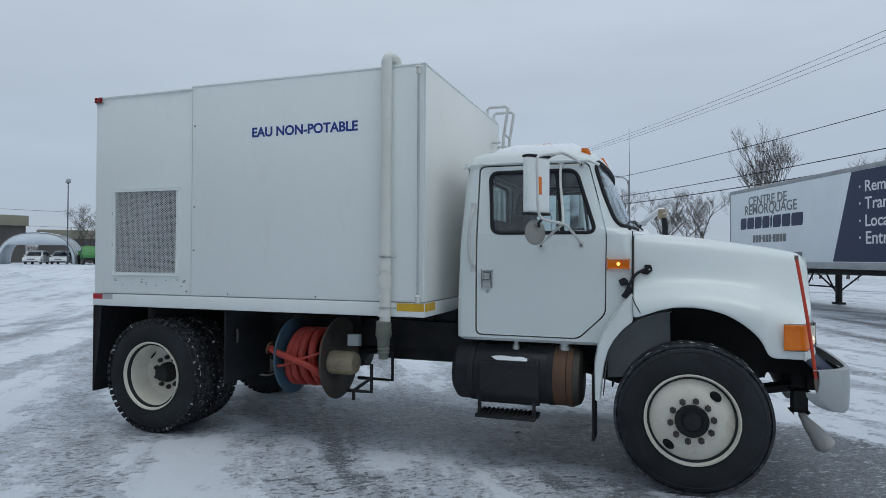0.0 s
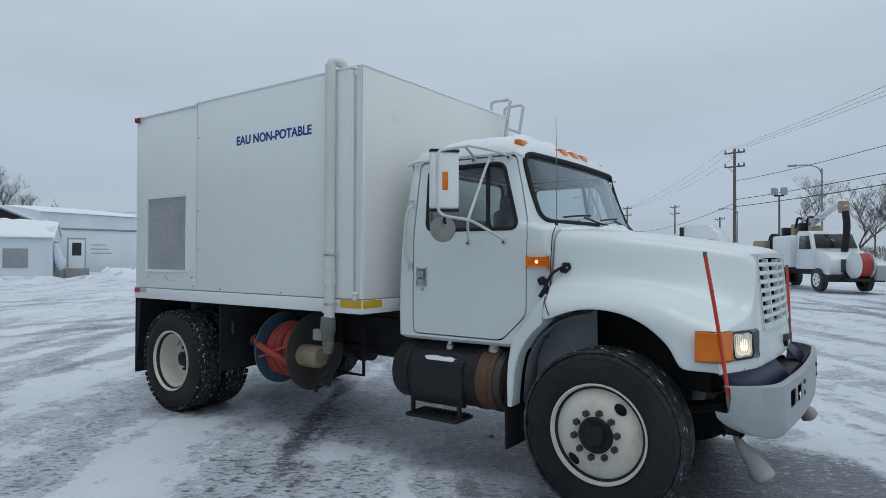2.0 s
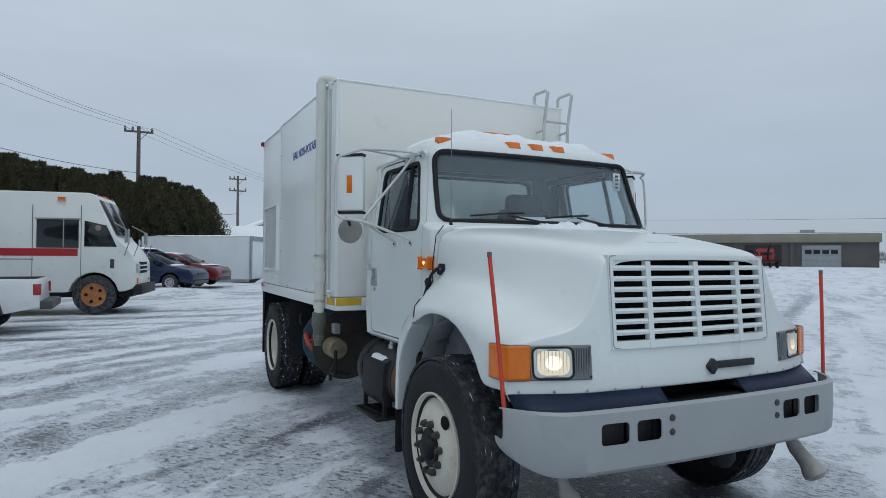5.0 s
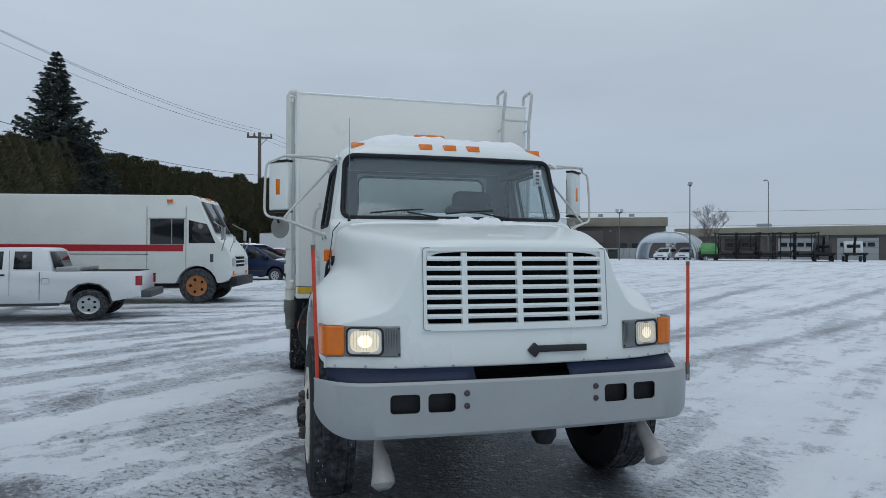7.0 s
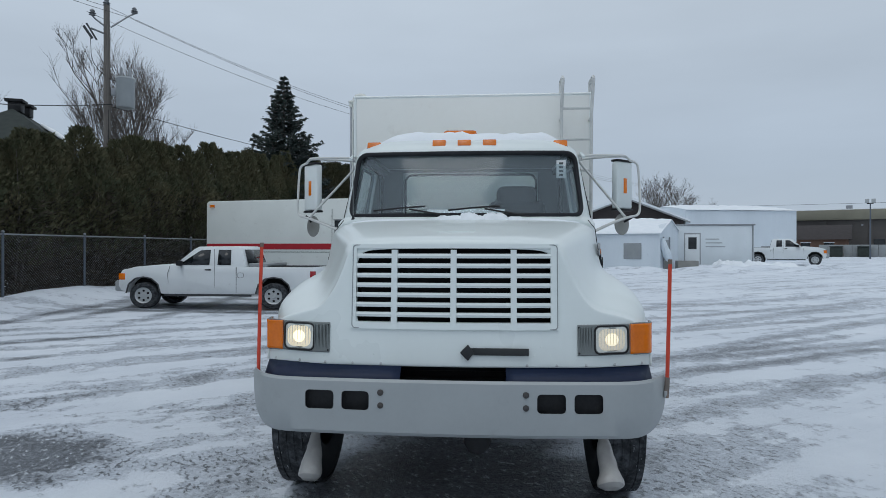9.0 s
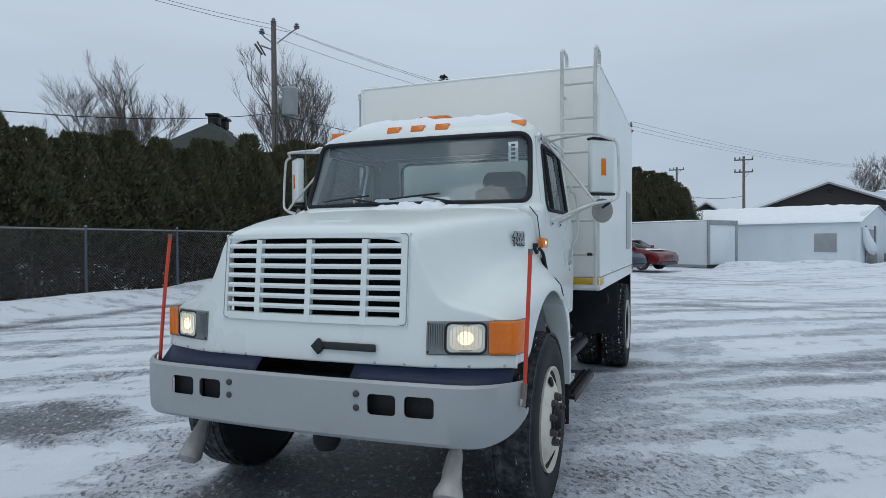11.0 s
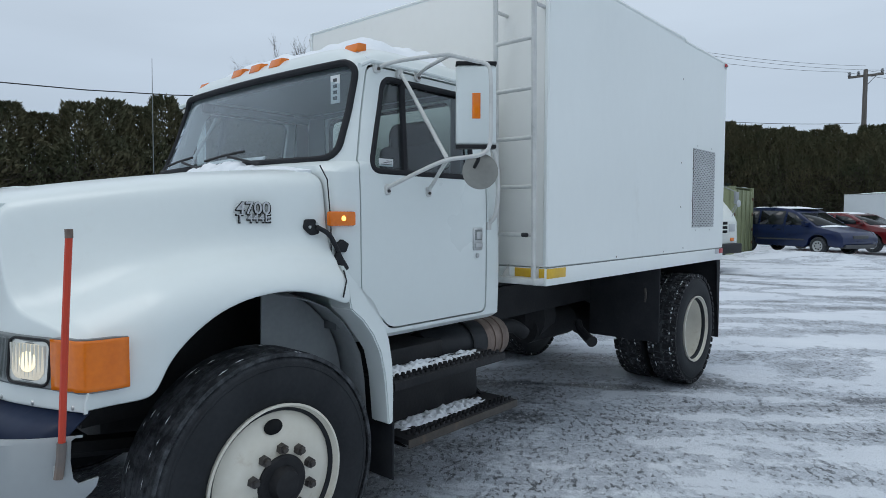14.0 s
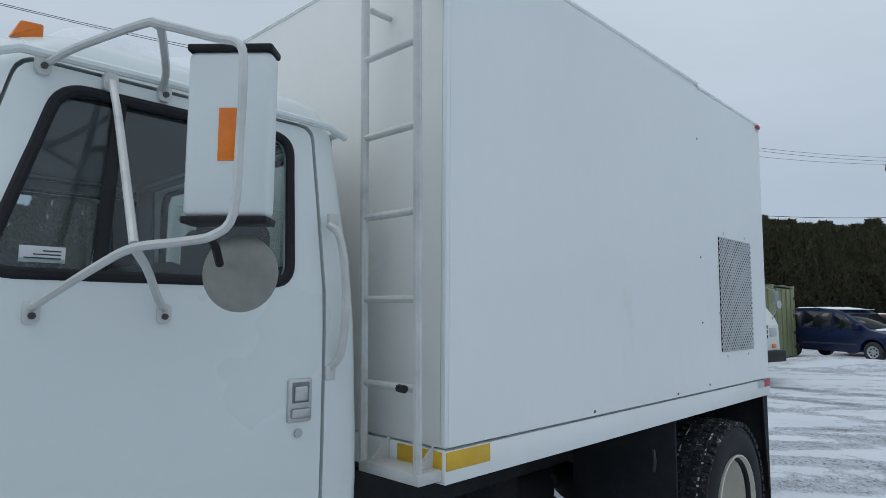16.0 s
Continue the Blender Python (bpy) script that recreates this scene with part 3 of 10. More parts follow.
# cab: rows of height, front, back, half width, front corner radius, rear corner radius
CAB = [
    (0.985, -0.60, -1.775, 0.985, 0.05, 0.06), (1.01, -0.58, -1.80, 1.015, 0.05, 0.06), (1.20, -0.43, -1.80, 1.022, 0.05, 0.06),
    (1.36, -0.41, -1.795, 1.024, 0.05, 0.06), (1.70, -0.41, -1.785, 1.024, 0.06, 0.07), (1.84, -0.415, -1.78, 1.018, 0.10, 0.08), (1.87, -0.425, -1.778, 1.013, 0.16, 0.08), (1.90, -0.50, -1.777, 1.008, 0.20, 0.08),
    (2.15, -0.59, -1.765, 0.968, 0.175, 0.09), (2.40, -0.672, -1.755, 0.925, 0.115, 0.10), (2.45, -0.69, -1.745, 0.91, 0.125, 0.12),
    (2.49, -0.705, -1.735, 0.895, 0.20, 0.13), (2.525, -0.74, -1.71, 0.86, 0.24, 0.14), (2.55, -0.80, -1.65, 0.79, 0.26, 0.16), (2.568, -0.95, -1.5, 0.66, 0.2, 0.16),
]
BOW = [(1.70, 0.0), (1.86, 0.05), (1.90, 0.11), (2.15, 0.085), (2.40, 0.05), (2.568, 0.04)]


def bow(z):
    """How far the front of the cab bows out in its middle."""
    return lerp_table(BOW, z)[0]


def side_y(x, z):
    """Half width of the cab at a length and a height."""
    xf, xb, w, rf, rb = lerp_table(CAB, z)
    d = x - (xf - rf)
    return w if d <= 0 else w - rf + math.sqrt(max(0.0, rf * rf - d * d))


def cab_ring(z, inset=0.0, n=7):
    xf, xb, w, rf, rb = lerp_table(CAB, z)
    xf, xb, w = xf - inset, xb + inset, w - inset
    rf, rb = max(0.02, rf - inset * 0.5), max(0.02, rb - inset * 0.5)
    pts = []
    for cx, cy, r, a0 in ((xf - rf, w - rf, rf, 0), (xb + rb, w - rb, rb, 90), (xb + rb, -w + rb, rb, 180), (xf - rf, -w + rf, rf, 270)):
        for k in range(n + 1):
            a = radians(a0 + 90 * k / n)
            pts.append((cx + r * math.cos(a), cy + r * math.sin(a), z))
    # the front of the cab bows a little towards its middle
    return [(x + (bow(z) * max(0.0, 1 - (y / w) ** 2) if x > xf - rf * 0.5 - 0.02 and z > 1.86 else 0.0), y, q) for x, y, q in pts]


def cab_solid(inset, z0, z1, levels=26):
    b = bmesh.new()
    zs = sorted(set([z0 + (z1 - z0) * i / levels for i in range(levels + 1)] + [r[0] for r in CAB if z0 < r[0] < z1]))
    rings = []
    for z in zs:
        pts = cab_ring(z, inset)
        # the front edge is split so that it can bow
        a, c = pts[-1], pts[0]
        xf, xb, w, rf, rb = lerp_table(CAB, z)
        mids = []
        for k in range(1, 8):
            y = a[1] + (c[1] - a[1]) * k / 8
            mids.append((xf - inset + bow(z) * (1 - (y / w) ** 2), y, z))
        rings.append([b.verts.new(p) for p in pts + mids])
    n = len(rings[0])
    for A, B in zip(rings, rings[1:]):
        for k in range(n):
            b.faces.new((A[k], A[(k + 1) % n], B[(k + 1) % n], B[k]))
    b.faces.new(rings[0][::-1])
    b.faces.new(rings[-1])
    bmesh.ops.recalc_face_normals(b, faces=b.faces[:])
    return b


DOOR = round_poly([(-1.63, 1.033), (-0.81, 1.033), (-0.605, 1.23), (-0.60, 1.86), (-0.745, 2.412), (-1.625, 2.412)], 0.05)
WINDOW = round_poly([(-1.50, 1.855), (-0.678, 1.855), (-0.84, 2.355), (-1.535, 2.355)], 0.07, 6)
cab = part("cab", cab_solid(0.0, 0.985, 2.568), WHITE, truck, "white steel cab with snow on its roof")
carve(cab, cab_solid(0.045, 1.06, 2.51))
SCREEN = round_poly([(-0.925, 1.905), (0.925, 1.905), (0.885, 2.422), (-0.885, 2.422)], 0.085, 6)
carve(cab, prism(SCREEN, "x", -0.97, 0.0))
carve(cab, prism(rounded(-0.655, 0.655, 1.93, 2.385, 0.08, 5), "x", -1.95, -1.55))
carve(cab, prism(WINDOW, "y", -1.3, 1.3))


def grown(outline, d):
    cx = sum(p[0] for p in outline) / len(outline)
    cz = sum(p[1] for p in outline) / len(outline)
    return [(cx + (x - cx) * (1 + d / 0.5), cz + (z - cz) * (1 + d / 0.7)) for x, z in outline]


for side in (-1, 1):
    door = new("cab_door", cab.data.copy())
    door.parent = truck
    tagged(door, "white cab door with a split side window")
    carve(door, prism(grown(DOOR, -0.005), "y", side * 0.80, side * 1.3), "INTERSECT")
    # window gasket, vent post, panes, handle, lock
    def on_side(x, z, out=0.0):
        return Vector((x, side * (side_y(x, z) + out), z))
    part("window_gasket", tube([on_side(x, z, -0.004) for x, z in WINDOW], 0.016, 8, closed=True), RUBBER, door)
    part("window_post", tube([on_side(-0.935, 1.86, -0.012), on_side(-0.96, 2.1, -0.012), on_side(-0.99, 2.35, -0.012)], 0.018, 6), RUBBER, door)
    b = bmesh.new()
    b.faces.new([b.verts.new(on_side(x, z, -0.02)) for x, z in WINDOW])
    part("side_pane", b, GLASS, door).visible_shadow = False
    b = box(-1.582, -1.492, side * 1.012, side * 1.034, 1.418, 1.555, 0.008)
    handle = part("door_handle", b, CHROME, door, "chrome door handle")
    part("handle_cup", box(-1.57, -1.504, side * 1.03, side * 1.0355, 1.478, 1.545, 0.004), BEZEL, handle)
    part("handle_paddle", box(-1.562, -1.512, side * 1.034, side * 1.041, 1.484, 1.532, 0.006), CHROME, handle)
    part("paddle_lip", box(-1.572, -1.502, side * 1.033, side * 1.043, 1.432, 1.462, 0.006), CHROME, handle)
    part("door_lock", rod((-1.535, side * 1.01, 1.385), (-1.535, side * 1.032, 1.385), 0.014, seg=14), CHROME, door)
    if side > 0:
        part("window_sticker", box(-0.86, -0.76, 0.985, 0.989, 1.885, 1.925), PAPER, door, "white printed sticker in the window")
        for r in range(3):
            part("sticker_line", box(-0.85, -0.77 - 0.02 * r, 0.9895, 0.9905, 1.894 + 0.009 * r, 1.897 + 0.009 * r), INK, door)
for side in (-1, 1):
    carve(cab, prism(grown(DOOR, 0.006), "y", side * 0.80, side * 1.3))
# black lining that stands for the shade in the door gaps
for side in (-1, 1):
    lining = bmesh.new()
    for x0, x1, z0, z1 in ((-1.69, -1.58, 1.05, 2.36), (-0.70, -0.55, 1.2, 1.84), (-1.6, -0.75, 1.02, 1.08), (-1.55, -0.78, 2.35, 2.42)):
        w = min(lerp_table(CAB, z0)[2], lerp_table(CAB, z1)[2])
        box(x0, x1, side * (w - 0.075), side * (w - 0.05), z0, z1, 0.0, lining)
    part("door_seal", lining, GAPSHADE, cab)

# windscreen with its rubber, rear window, visor of the roof
def front_x(y, z):
    xf, xb, w, rf, rb = lerp_table(CAB, z)
    d = abs(y) - (w - rf)
    corner = rf - math.sqrt(max(0.0, rf * rf - d * d)) if d > 0 else 0.0
    return xf - corner + bow(z) * (1 - (y / w) ** 2)


b = bmesh.new()
ws = [[b.verts.new((front_x(y, z) - 0.022, y, z)) for y in [(0.94 - 0.045 * (z - 1.89) / 0.55) * (i / 10 - 1) for i in range(21)]] for z in [1.892 + 0.542 * k / 6 for k in range(7)]]
for A, B in zip(ws, ws[1:]):
    for i in range(20):
        b.faces.new((A[i], A[i + 1], B[i + 1], B[i]))
part("windscreen", b, WSGLASS, cab, "windscreen glass with snow along its foot").visible_shadow = False
rim_pts = []
for p, q in zip(SCREEN, SCREEN[1:] + SCREEN[:1]):
    n = 14 if abs(q[0] - p[0]) > 0.5 else 6 if abs(q[1] - p[1]) > 0.2 else 1
    rim_pts += [(p[0] + (q[0] - p[0]) * i / n, p[1] + (q[1] - p[1]) * i / n) for i in range(n)]
part("windscreen_rubber", tube([(front_x(y, z) - 0.004, y, z) for y, z in rim_pts], 0.019, 8, closed=True), RUBBER, cab)
part("rear_pane", prism(rounded(-0.655, 0.655, 1.93, 2.385, 0.08, 5), "x", -1.765, -1.76), REARGLASS, cab).visible_shadow = False
part("rear_window_rubber", tube([(-1.762, y, z) for y, z in rounded(-0.655, 0.655, 1.93, 2.385, 0.08, 5)], 0.02, 6, closed=True), RUBBER, cab)
gut = [(-0.66, 0.955, 2.385), (-0.74, 0.945, 2.425), (-1.1, 0.945, 2.432), (-1.68, 0.945, 2.425), (-1.77, 0.925, 2.405)]
for side in (-1, 1):
    part("drip_rail", tube([(x, side * y, z) for x, y, z in gut], 0.013, 8), WHITE, cab)
b = tube([(-1.755, -0.90, 2.425), (-1.775, -0.5, 2.43), (-1.775, 0.5, 2.43), (-1.755, 0.90, 2.425)], 0.018, 8)
part("rear_roof_lip", b, WHITE, cab)
# inside
part("dashboard", box(-0.75, -0.47, -0.92, 0.92, 1.45, 1.86, 0.04), CABGREY, cab, "grey dashboard")
part("cab_floor", box(-1.72, -0.5, -0.95, 0.95, 1.06, 1.10), CABGREY, cab)
part("headliner", box(-1.66, -0.86, -0.80, 0.80, 2.425, 2.445, 0.005), CABGREY, cab)
part("rear_lining", box(-1.715, -1.685, -0.9, 0.9, 1.1, 1.90, 0.005), CABGREY, cab)
part("rear_header", box(-1.72, -1.70, -0.80, 0.80, 2.395, 2.43, 0.004), CABGREY, cab)
for side in (-1, 1):
    part("rear_pillar_lining", box(-1.73, -1.70, side * 0.665, side * 0.90, 1.90, 2.40, 0.004), CABGREY, cab)
    part("corner_lining", prism([(-1.72, 1.1), (-1.55, 1.1), (-1.565, 2.36), (-1.70, 2.40)], "y", side * 0.865, side * 0.875), CABGREY, cab)
    part("door_lining", box(-1.55, -0.66, side * 0.945, side * 0.958, 1.10, 1.845, 0.004), CABGREY, cab)
    part("roof_lining", box(-1.66, -0.86, side * 0.80, side * 0.86, 2.36, 2.40, 0.004), CABGREY, cab)
for y0, y1 in ((0.18, 0.72), (-0.75, 0.02)):
    seat = part("seat", box(-1.55, -1.08, y0, y1, 1.30, 1.48, 0.05), SEAT, cab, "dark cloth seat")
    b = bmesh.new()
    box(-1.62, -1.48, y0, y1, 1.42, 2.10 if y0 > 0 else 1.98, 0.06, b, 3)
    if y0 > 0:
        box(-1.60, -1.50, (y0 + y1) / 2 - 0.19, (y0 + y1) / 2 + 0.19, 1.95, 2.24, 0.07, b, 4)
    part("seat_back", b, SEAT, seat)
part("steering_wheel", tube([(-0.93 + 0.16 * math.sin(a) * 0.75, 0.45 + 0.23 * math.cos(a), 1.77 + 0.23 * math.sin(a) * 0.72) for a in (2 * math.pi * k / 28 for k in range(28))], 0.016, 8, closed=True), BLACK, cab)
part("steering_column", rod((-0.93, 0.45, 1.77), (-0.7, 0.45, 1.62), 0.035), BLACK, cab)
part("windscreen_tag", box(-0.652, -0.649, 0.735, 0.81, 2.215, 2.36, 0.001), PAPER, cab, "white paper tag behind the windscreen")
b = bmesh.new()
for k in range(4):
    box(-0.6485, -0.6475, 0.757, 0.789, 2.232 + 0.031 * k, 2.250 + 0.031 * k, 0.0, b)
part("tag_writing", b, INK, cab)

# roof marker lamps and beacon
for y in (-0.775, -0.217, -0.01, 0.197, 0.78):
    z = 2.515
    x = front_x(y, z) + 0.004
    lamp = part("roof_marker_lamp", prism(round_poly([(x + 0.026, z - 0.026), (x + 0.004, z + 0.026), (x - 0.05, z + 0.03), (x - 0.05, z - 0.026)], 0.006, 2), "y", y - 0.054, y + 0.054, 0.005), AMBER, cab, "amber roof marker lamp")
    part("lamp_foot", box(x - 0.045, x + 0.018, y - 0.058, y + 0.058, z - 0.031, z - 0.024, 0.002), LINER, lamp)
part("beacon_bar", box(-1.34, -1.14, -0.22, 0.08, 2.53, 2.71, 0.03), AMBER, cab, "amber beacon half buried in roof snow")

# hood with the fenders: rows of x, top height, shoulder half width, fender crown, lower edge
HOOD = [
    (-0.405, 1.872, 0.995, 1.42, 1.20), (-0.25, 1.862, 0.985, 1.445, 1.275), (-0.09, 1.848, 0.963, 1.455, 1.315), (0.10, 1.828, 0.91, 1.45, 1.305),
    (0.25, 1.806, 0.855, 1.43, 1.26), (0.37, 1.79, 0.81, 1.40, 1.175), (0.46, 1.775, 0.78, 1.375, 1.09), (0.525, 1.765, 0.755, 1.355, 0.99),
    (0.60, 1.752, 0.725, 1.325, 0.968), (0.70, 1.733, 0.695, 1.295, 0.968), (0.765, 1.72, 0.672, 1.277, 0.968), (0.797, 1.704, 0.65, 1.262, 0.968),
]


def hood_half(zt, w, zf, zb, wide=1.19, t=0.0):
    low = max(zf - 0.15, zb + 0.02)
    return [
        (0.0, zt), (0.22, zt - 0.001), (0.68 * w, zt - 0.006), (0.89 * w, zt - 0.022), (w - 0.02, zt - 0.06), (w, zt - 0.13),
        (w + 0.015 + 0.03 * t, (zt + zf) / 2 - 0.03), (w + 0.03 + 0.08 * t, zf + 0.075 + 0.01 * t), (w + 0.075 + 0.10 * t, zf + 0.022 + 0.012 * t), (w + (wide - w) * (0.5 + 0.12 * t), zf + 0.004 + 0.004 * t),
        (wide - 0.09, zf - 0.025), (wide - 0.028, zf - 0.075), (wide, low), (wide - 0.003, zb),
    ]


def nose_shift(y):
    a = abs(y)
    return 0.03 * (1 - (a / 0.6) ** 2) if a < 0.6 else -0.175 * ((a - 0.6) / 0.57) ** 1.8


b = bmesh.new()
sharp = b.verts.layers.float.new("crease_vert")
crisp = b.edges.layers.float.new("crease_edge")
rows = []
for x, zt, w, zf, zb in HOOD:
    t = max(0.0, (x - 0.45) / 0.345)
    half = hood_half(zt, w, zf, zb, 1.19 - 0.045 * t ** 0.8, min(1.0, max(0.0, (x - 0.2) / 0.4)))
    full = [(-y, z) for y, z in half[:0:-1]] + half
    rows.append([b.verts.new((x + nose_shift(y) * t, y, z)) for y, z in full])
zt, w, zf, zb = HOOD[-1][1:]
half = hood_half(zt, w, zf, zb, 1.145, 1.0)
full = [(-y, z) for y, z in half[:0:-1]] + half
FRACS = (0.97, 0.925, 0.62, 0.315, 0.17, 0.03, 0.0)
for f in FRACS:
    row = []
    for y, z in full:
        zz = 0.968 + f * (z - 0.968)
        row.append(b.verts.new((0.815 + nose_shift(y) + 0.062 * (1 - (zz - 0.968) / 0.72), y, zz)))
    rows.append(row)
nh = len(HOOD)
mid = len(half) - 1
for r, (A, B) in enumerate(zip(rows, rows[1:])):
    for k in range(len(A) - 1):
        off = max(abs(k - mid), abs(k + 1 - mid))
        if nh + 1 <= r < nh + 3 and off <= 3:
            continue
        b.faces.new((A[k], A[k + 1], B[k + 1], B[k]))
# the grille opening keeps square corners
for e in b.edges:
    if e.is_boundary and all(1.1 < v.co.z < 1.67 and abs(v.co.y) < 0.6 and v.co.x > 0.75 for v in e.verts):
        e[crisp] = 1.0
for r in (nh + 1, nh + 3):
    for k in (mid - 3, mid + 3):
        rows[r][k][sharp] = 1.0
bmesh.ops.recalc_face_normals(b, faces=b.faces[:])
hood = part("hood", b, WHITE, truck, "white tilting hood with flared fenders", 60)
md = hood.modifiers.new("sheet", "SOLIDIFY")
md.thickness, md.offset = 0.018, -1
md = hood.modifiers.new("round", "SUBSURF")
md.levels = md.render_levels = 2

# rear leg of each fender, seams, liner, mud guard
LEG = [(-0.40, 1.40), (-0.47, 1.315), (-0.54, 1.22), (-0.60, 1.12), (-0.64, 1.02), (-0.662, 0.90), (-0.668, 0.77), (-0.664, 0.60), (-0.632, 0.60), (-0.624, 0.70), (-0.608, 0.85), (-0.578, 0.97), (-0.53, 1.06), (-0.47, 1.135), (-0.40, 1.195)]
for side in (-1, 1):
    b = bmesh.new()
    outer = [b.verts.new((x, side * (1.188 if z < 1.25 else 1.13), z)) for x, z in LEG]
    inner = [b.verts.new((x - (0.02 if i < 8 else 0.0), side * (1.03 if z > 1.0 else 1.06), z)) for i, (x, z) in enumerate(LEG)]
    n = len(LEG)
    b.faces.new(outer)
    b.faces.new(inner[::-1])
    for i in range(n):
        b.faces.new((outer[i], outer[(i + 1) % n], inner[(i + 1) % n], inner[i]))
    bmesh.ops.recalc_face_normals(b, faces=b.faces[:])
    bmesh.ops.bevel(b, geom=b.edges[:], offset=0.007, segments=2, affect="EDGES")
    part("fender_leg", b, WHITE, hood)
    part("hood_seam", tube([(-0.409, side * 0.95, 1.868), (-0.409, side * 1.005, 1.80), (-0.409, side * 1.03, 1.6), (-0.409, side * 1.03, 1.42)], 0.0035, 6), RUBBER, hood)
    part("fender_seam", tube([(-0.409, side * 1.115, 1.385), (-0.385, side * 1.17, 1.33), (-0.345, side * 1.195, 1.26)], 0.0035, 6), RUBBER, hood)
    # liner follows the arch inside
    b = bmesh.new()
    arch = [(-0.635, 0.62), (-0.62, 0.82), (-0.595, 0.95), (-0.545, 1.05), (-0.475, 1.13), (-0.39, 1.20), (-0.30, 1.24), (-0.22, 1.265), (-0.14, 1.28)]
    lo = [b.verts.new((x + 0.012, side * 1.03, z - 0.012)) for x, z in arch]
    hi = [b.verts.new((x, side * 0.70, z + 0.03)) for x, z in arch]
    for i in range(len(arch) - 1):
        b.faces.new((lo[i], lo[i + 1], hi[i + 1], hi[i]))
    o = part("fender_liner", b, LINER, hood, "grey plastic fender liner")
    o.modifiers.new("sheet", "SOLIDIFY").thickness = 0.006
    part("inner_splash_panel", prism([(-0.60, 0.72), (-0.60, 0.86), (-0.575, 0.96), (-0.53, 1.06), (-0.46, 1.14), (-0.38, 1.205), (-0.29, 1.245), (-0.14, 1.285), (-0.13, 0.78)], "y", side * 0.845, side * 0.855), LINER, hood)
    part("wheel_well", box(-0.70, 0.55, side * 0.60, side * 0.56, 0.75, 1.45), BLACK, truck)
    part("front_mud_guard", box(-0.69, -0.675, side * 0.90, side * 1.17, 0.30, 0.78, 0.005), RUBBER, truck, "black rubber mud guard behind the front wheel")
    # side marker lamp, hood latch
    mx = -0.47 if side > 0 else -0.508
    mk = part("side_marker_lamp", box(mx - 0.08, mx + 0.08, side * 1.018, side * 1.05, 1.578, 1.648, 0.01), AMBER, truck, "amber side marker lamp, lit")
    part("bulb", rod((mx, side * 1.046, 1.615), (mx, side * 1.053, 1.615), 0.012, seg=12), AMBERLIT, mk)
    latch = part("hood_latch", prism(round_poly([(-0.345, 1.545), (-0.30, 1.535), (-0.262, 1.57), (-0.275, 1.61), (-0.32, 1.612)], 0.01), "y", side * 0.955, side * 1.03, 0.004), RUBBER, truck, "black rubber hood latch")
    part("latch_strap", tube(smooth_path([(-0.32, side * 1.04, 1.575), (-0.38, side * 1.05, 1.54), (-0.425, side * 1.055, 1.47), (-0.45, side * 1.05, 1.42)], 4), 0.011, 8), RUBBER, latch)
    part("latch_hook", prism(round_poly([(-0.51, 1.49), (-0.47, 1.515), (-0.435, 1.49), (-0.44, 1.455), (-0.49, 1.45)], 0.008), "y", side * 1.02, side * 1.045, 0.004), RUBBER, latch)
    part("latch_grip", prism(round_poly([(-0.43, 1.46), (-0.40, 1.42), (-0.445, 1.35), (-0.49, 1.375)], 0.01), "y", side * 1.04, side * 1.07, 0.004), RUBBER, latch)
    for bx, bz in ((-0.325, 1.59), (-0.285, 1.575), (-0.475, 1.49)):
        part("latch_bolt", rod((bx, side * 1.02, bz), (bx, side * 1.036, bz), 0.007, seg=8), CHROME, latch)

# grille; near-black sheets stand for the shade behind its slats
grille = part("grille", box(0.70, 0.705, -0.58, 0.58, 1.17, 1.66), GAPSHADE, truck, "white slatted grille over a near-black sheet for inner shade")
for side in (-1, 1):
    part("grille_side", box(0.70, 0.80, side * 0.57, side * 0.575, 1.17, 1.66), GAPSHADE, grille)


def grille_x(z, y):
    return 0.825 + 0.062 * (1 - (z - 0.968) / 0.72) + nose_shift(y)


for k in range(7):
    z = 1.2655 + k * 0.0565
    b = bmesh.new()
    n = 12
    for i in range(n):
        y0, y1 = -0.57 + 1.14 * i / n, -0.57 + 1.14 * (i + 1) / n
        vs = []
        for y in (y0, y1):
            x = grille_x(z, y)
            vs.append([b.verts.new(p) for p in ((x - 0.035, y, z + 0.012), (x - 0.035, y, z - 0.008), (x - 0.002, y, z - 0.014), (x + 0.003, y, z), (x - 0.003, y, z + 0.013))])
        for j in range(5):
            b.faces.new((vs[0][j], vs[0][(j + 1) % 5], vs[1][(j + 1) % 5], vs[1][j]))
    bmesh.ops.remove_doubles(b, verts=b.verts[:], dist=0.0005)
    bmesh.ops.recalc_face_normals(b, faces=b.faces[:])
    part("grille_slat", b, WHITE, grille)
for y in (-0.345, 0.0, 0.345):
    b = bmesh.new()
    a = [(grille_x(z, y), z) for z in (1.18, 1.64)]
    vs = [b.verts.new((x + d, y + s * 0.017, z)) for x, z in a for d, s in ((0.004, -1), (0.004, 1), (-0.03, 1), (-0.03, -1))]
    for j in range(4):
        b.faces.new((vs[j], vs[(j + 1) % 4], vs[4 + (j + 1) % 4], vs[4 + j]))
    bmesh.ops.recalc_face_normals(b, faces=b.faces[:])
    part("grille_post", b, WHITE, grille)
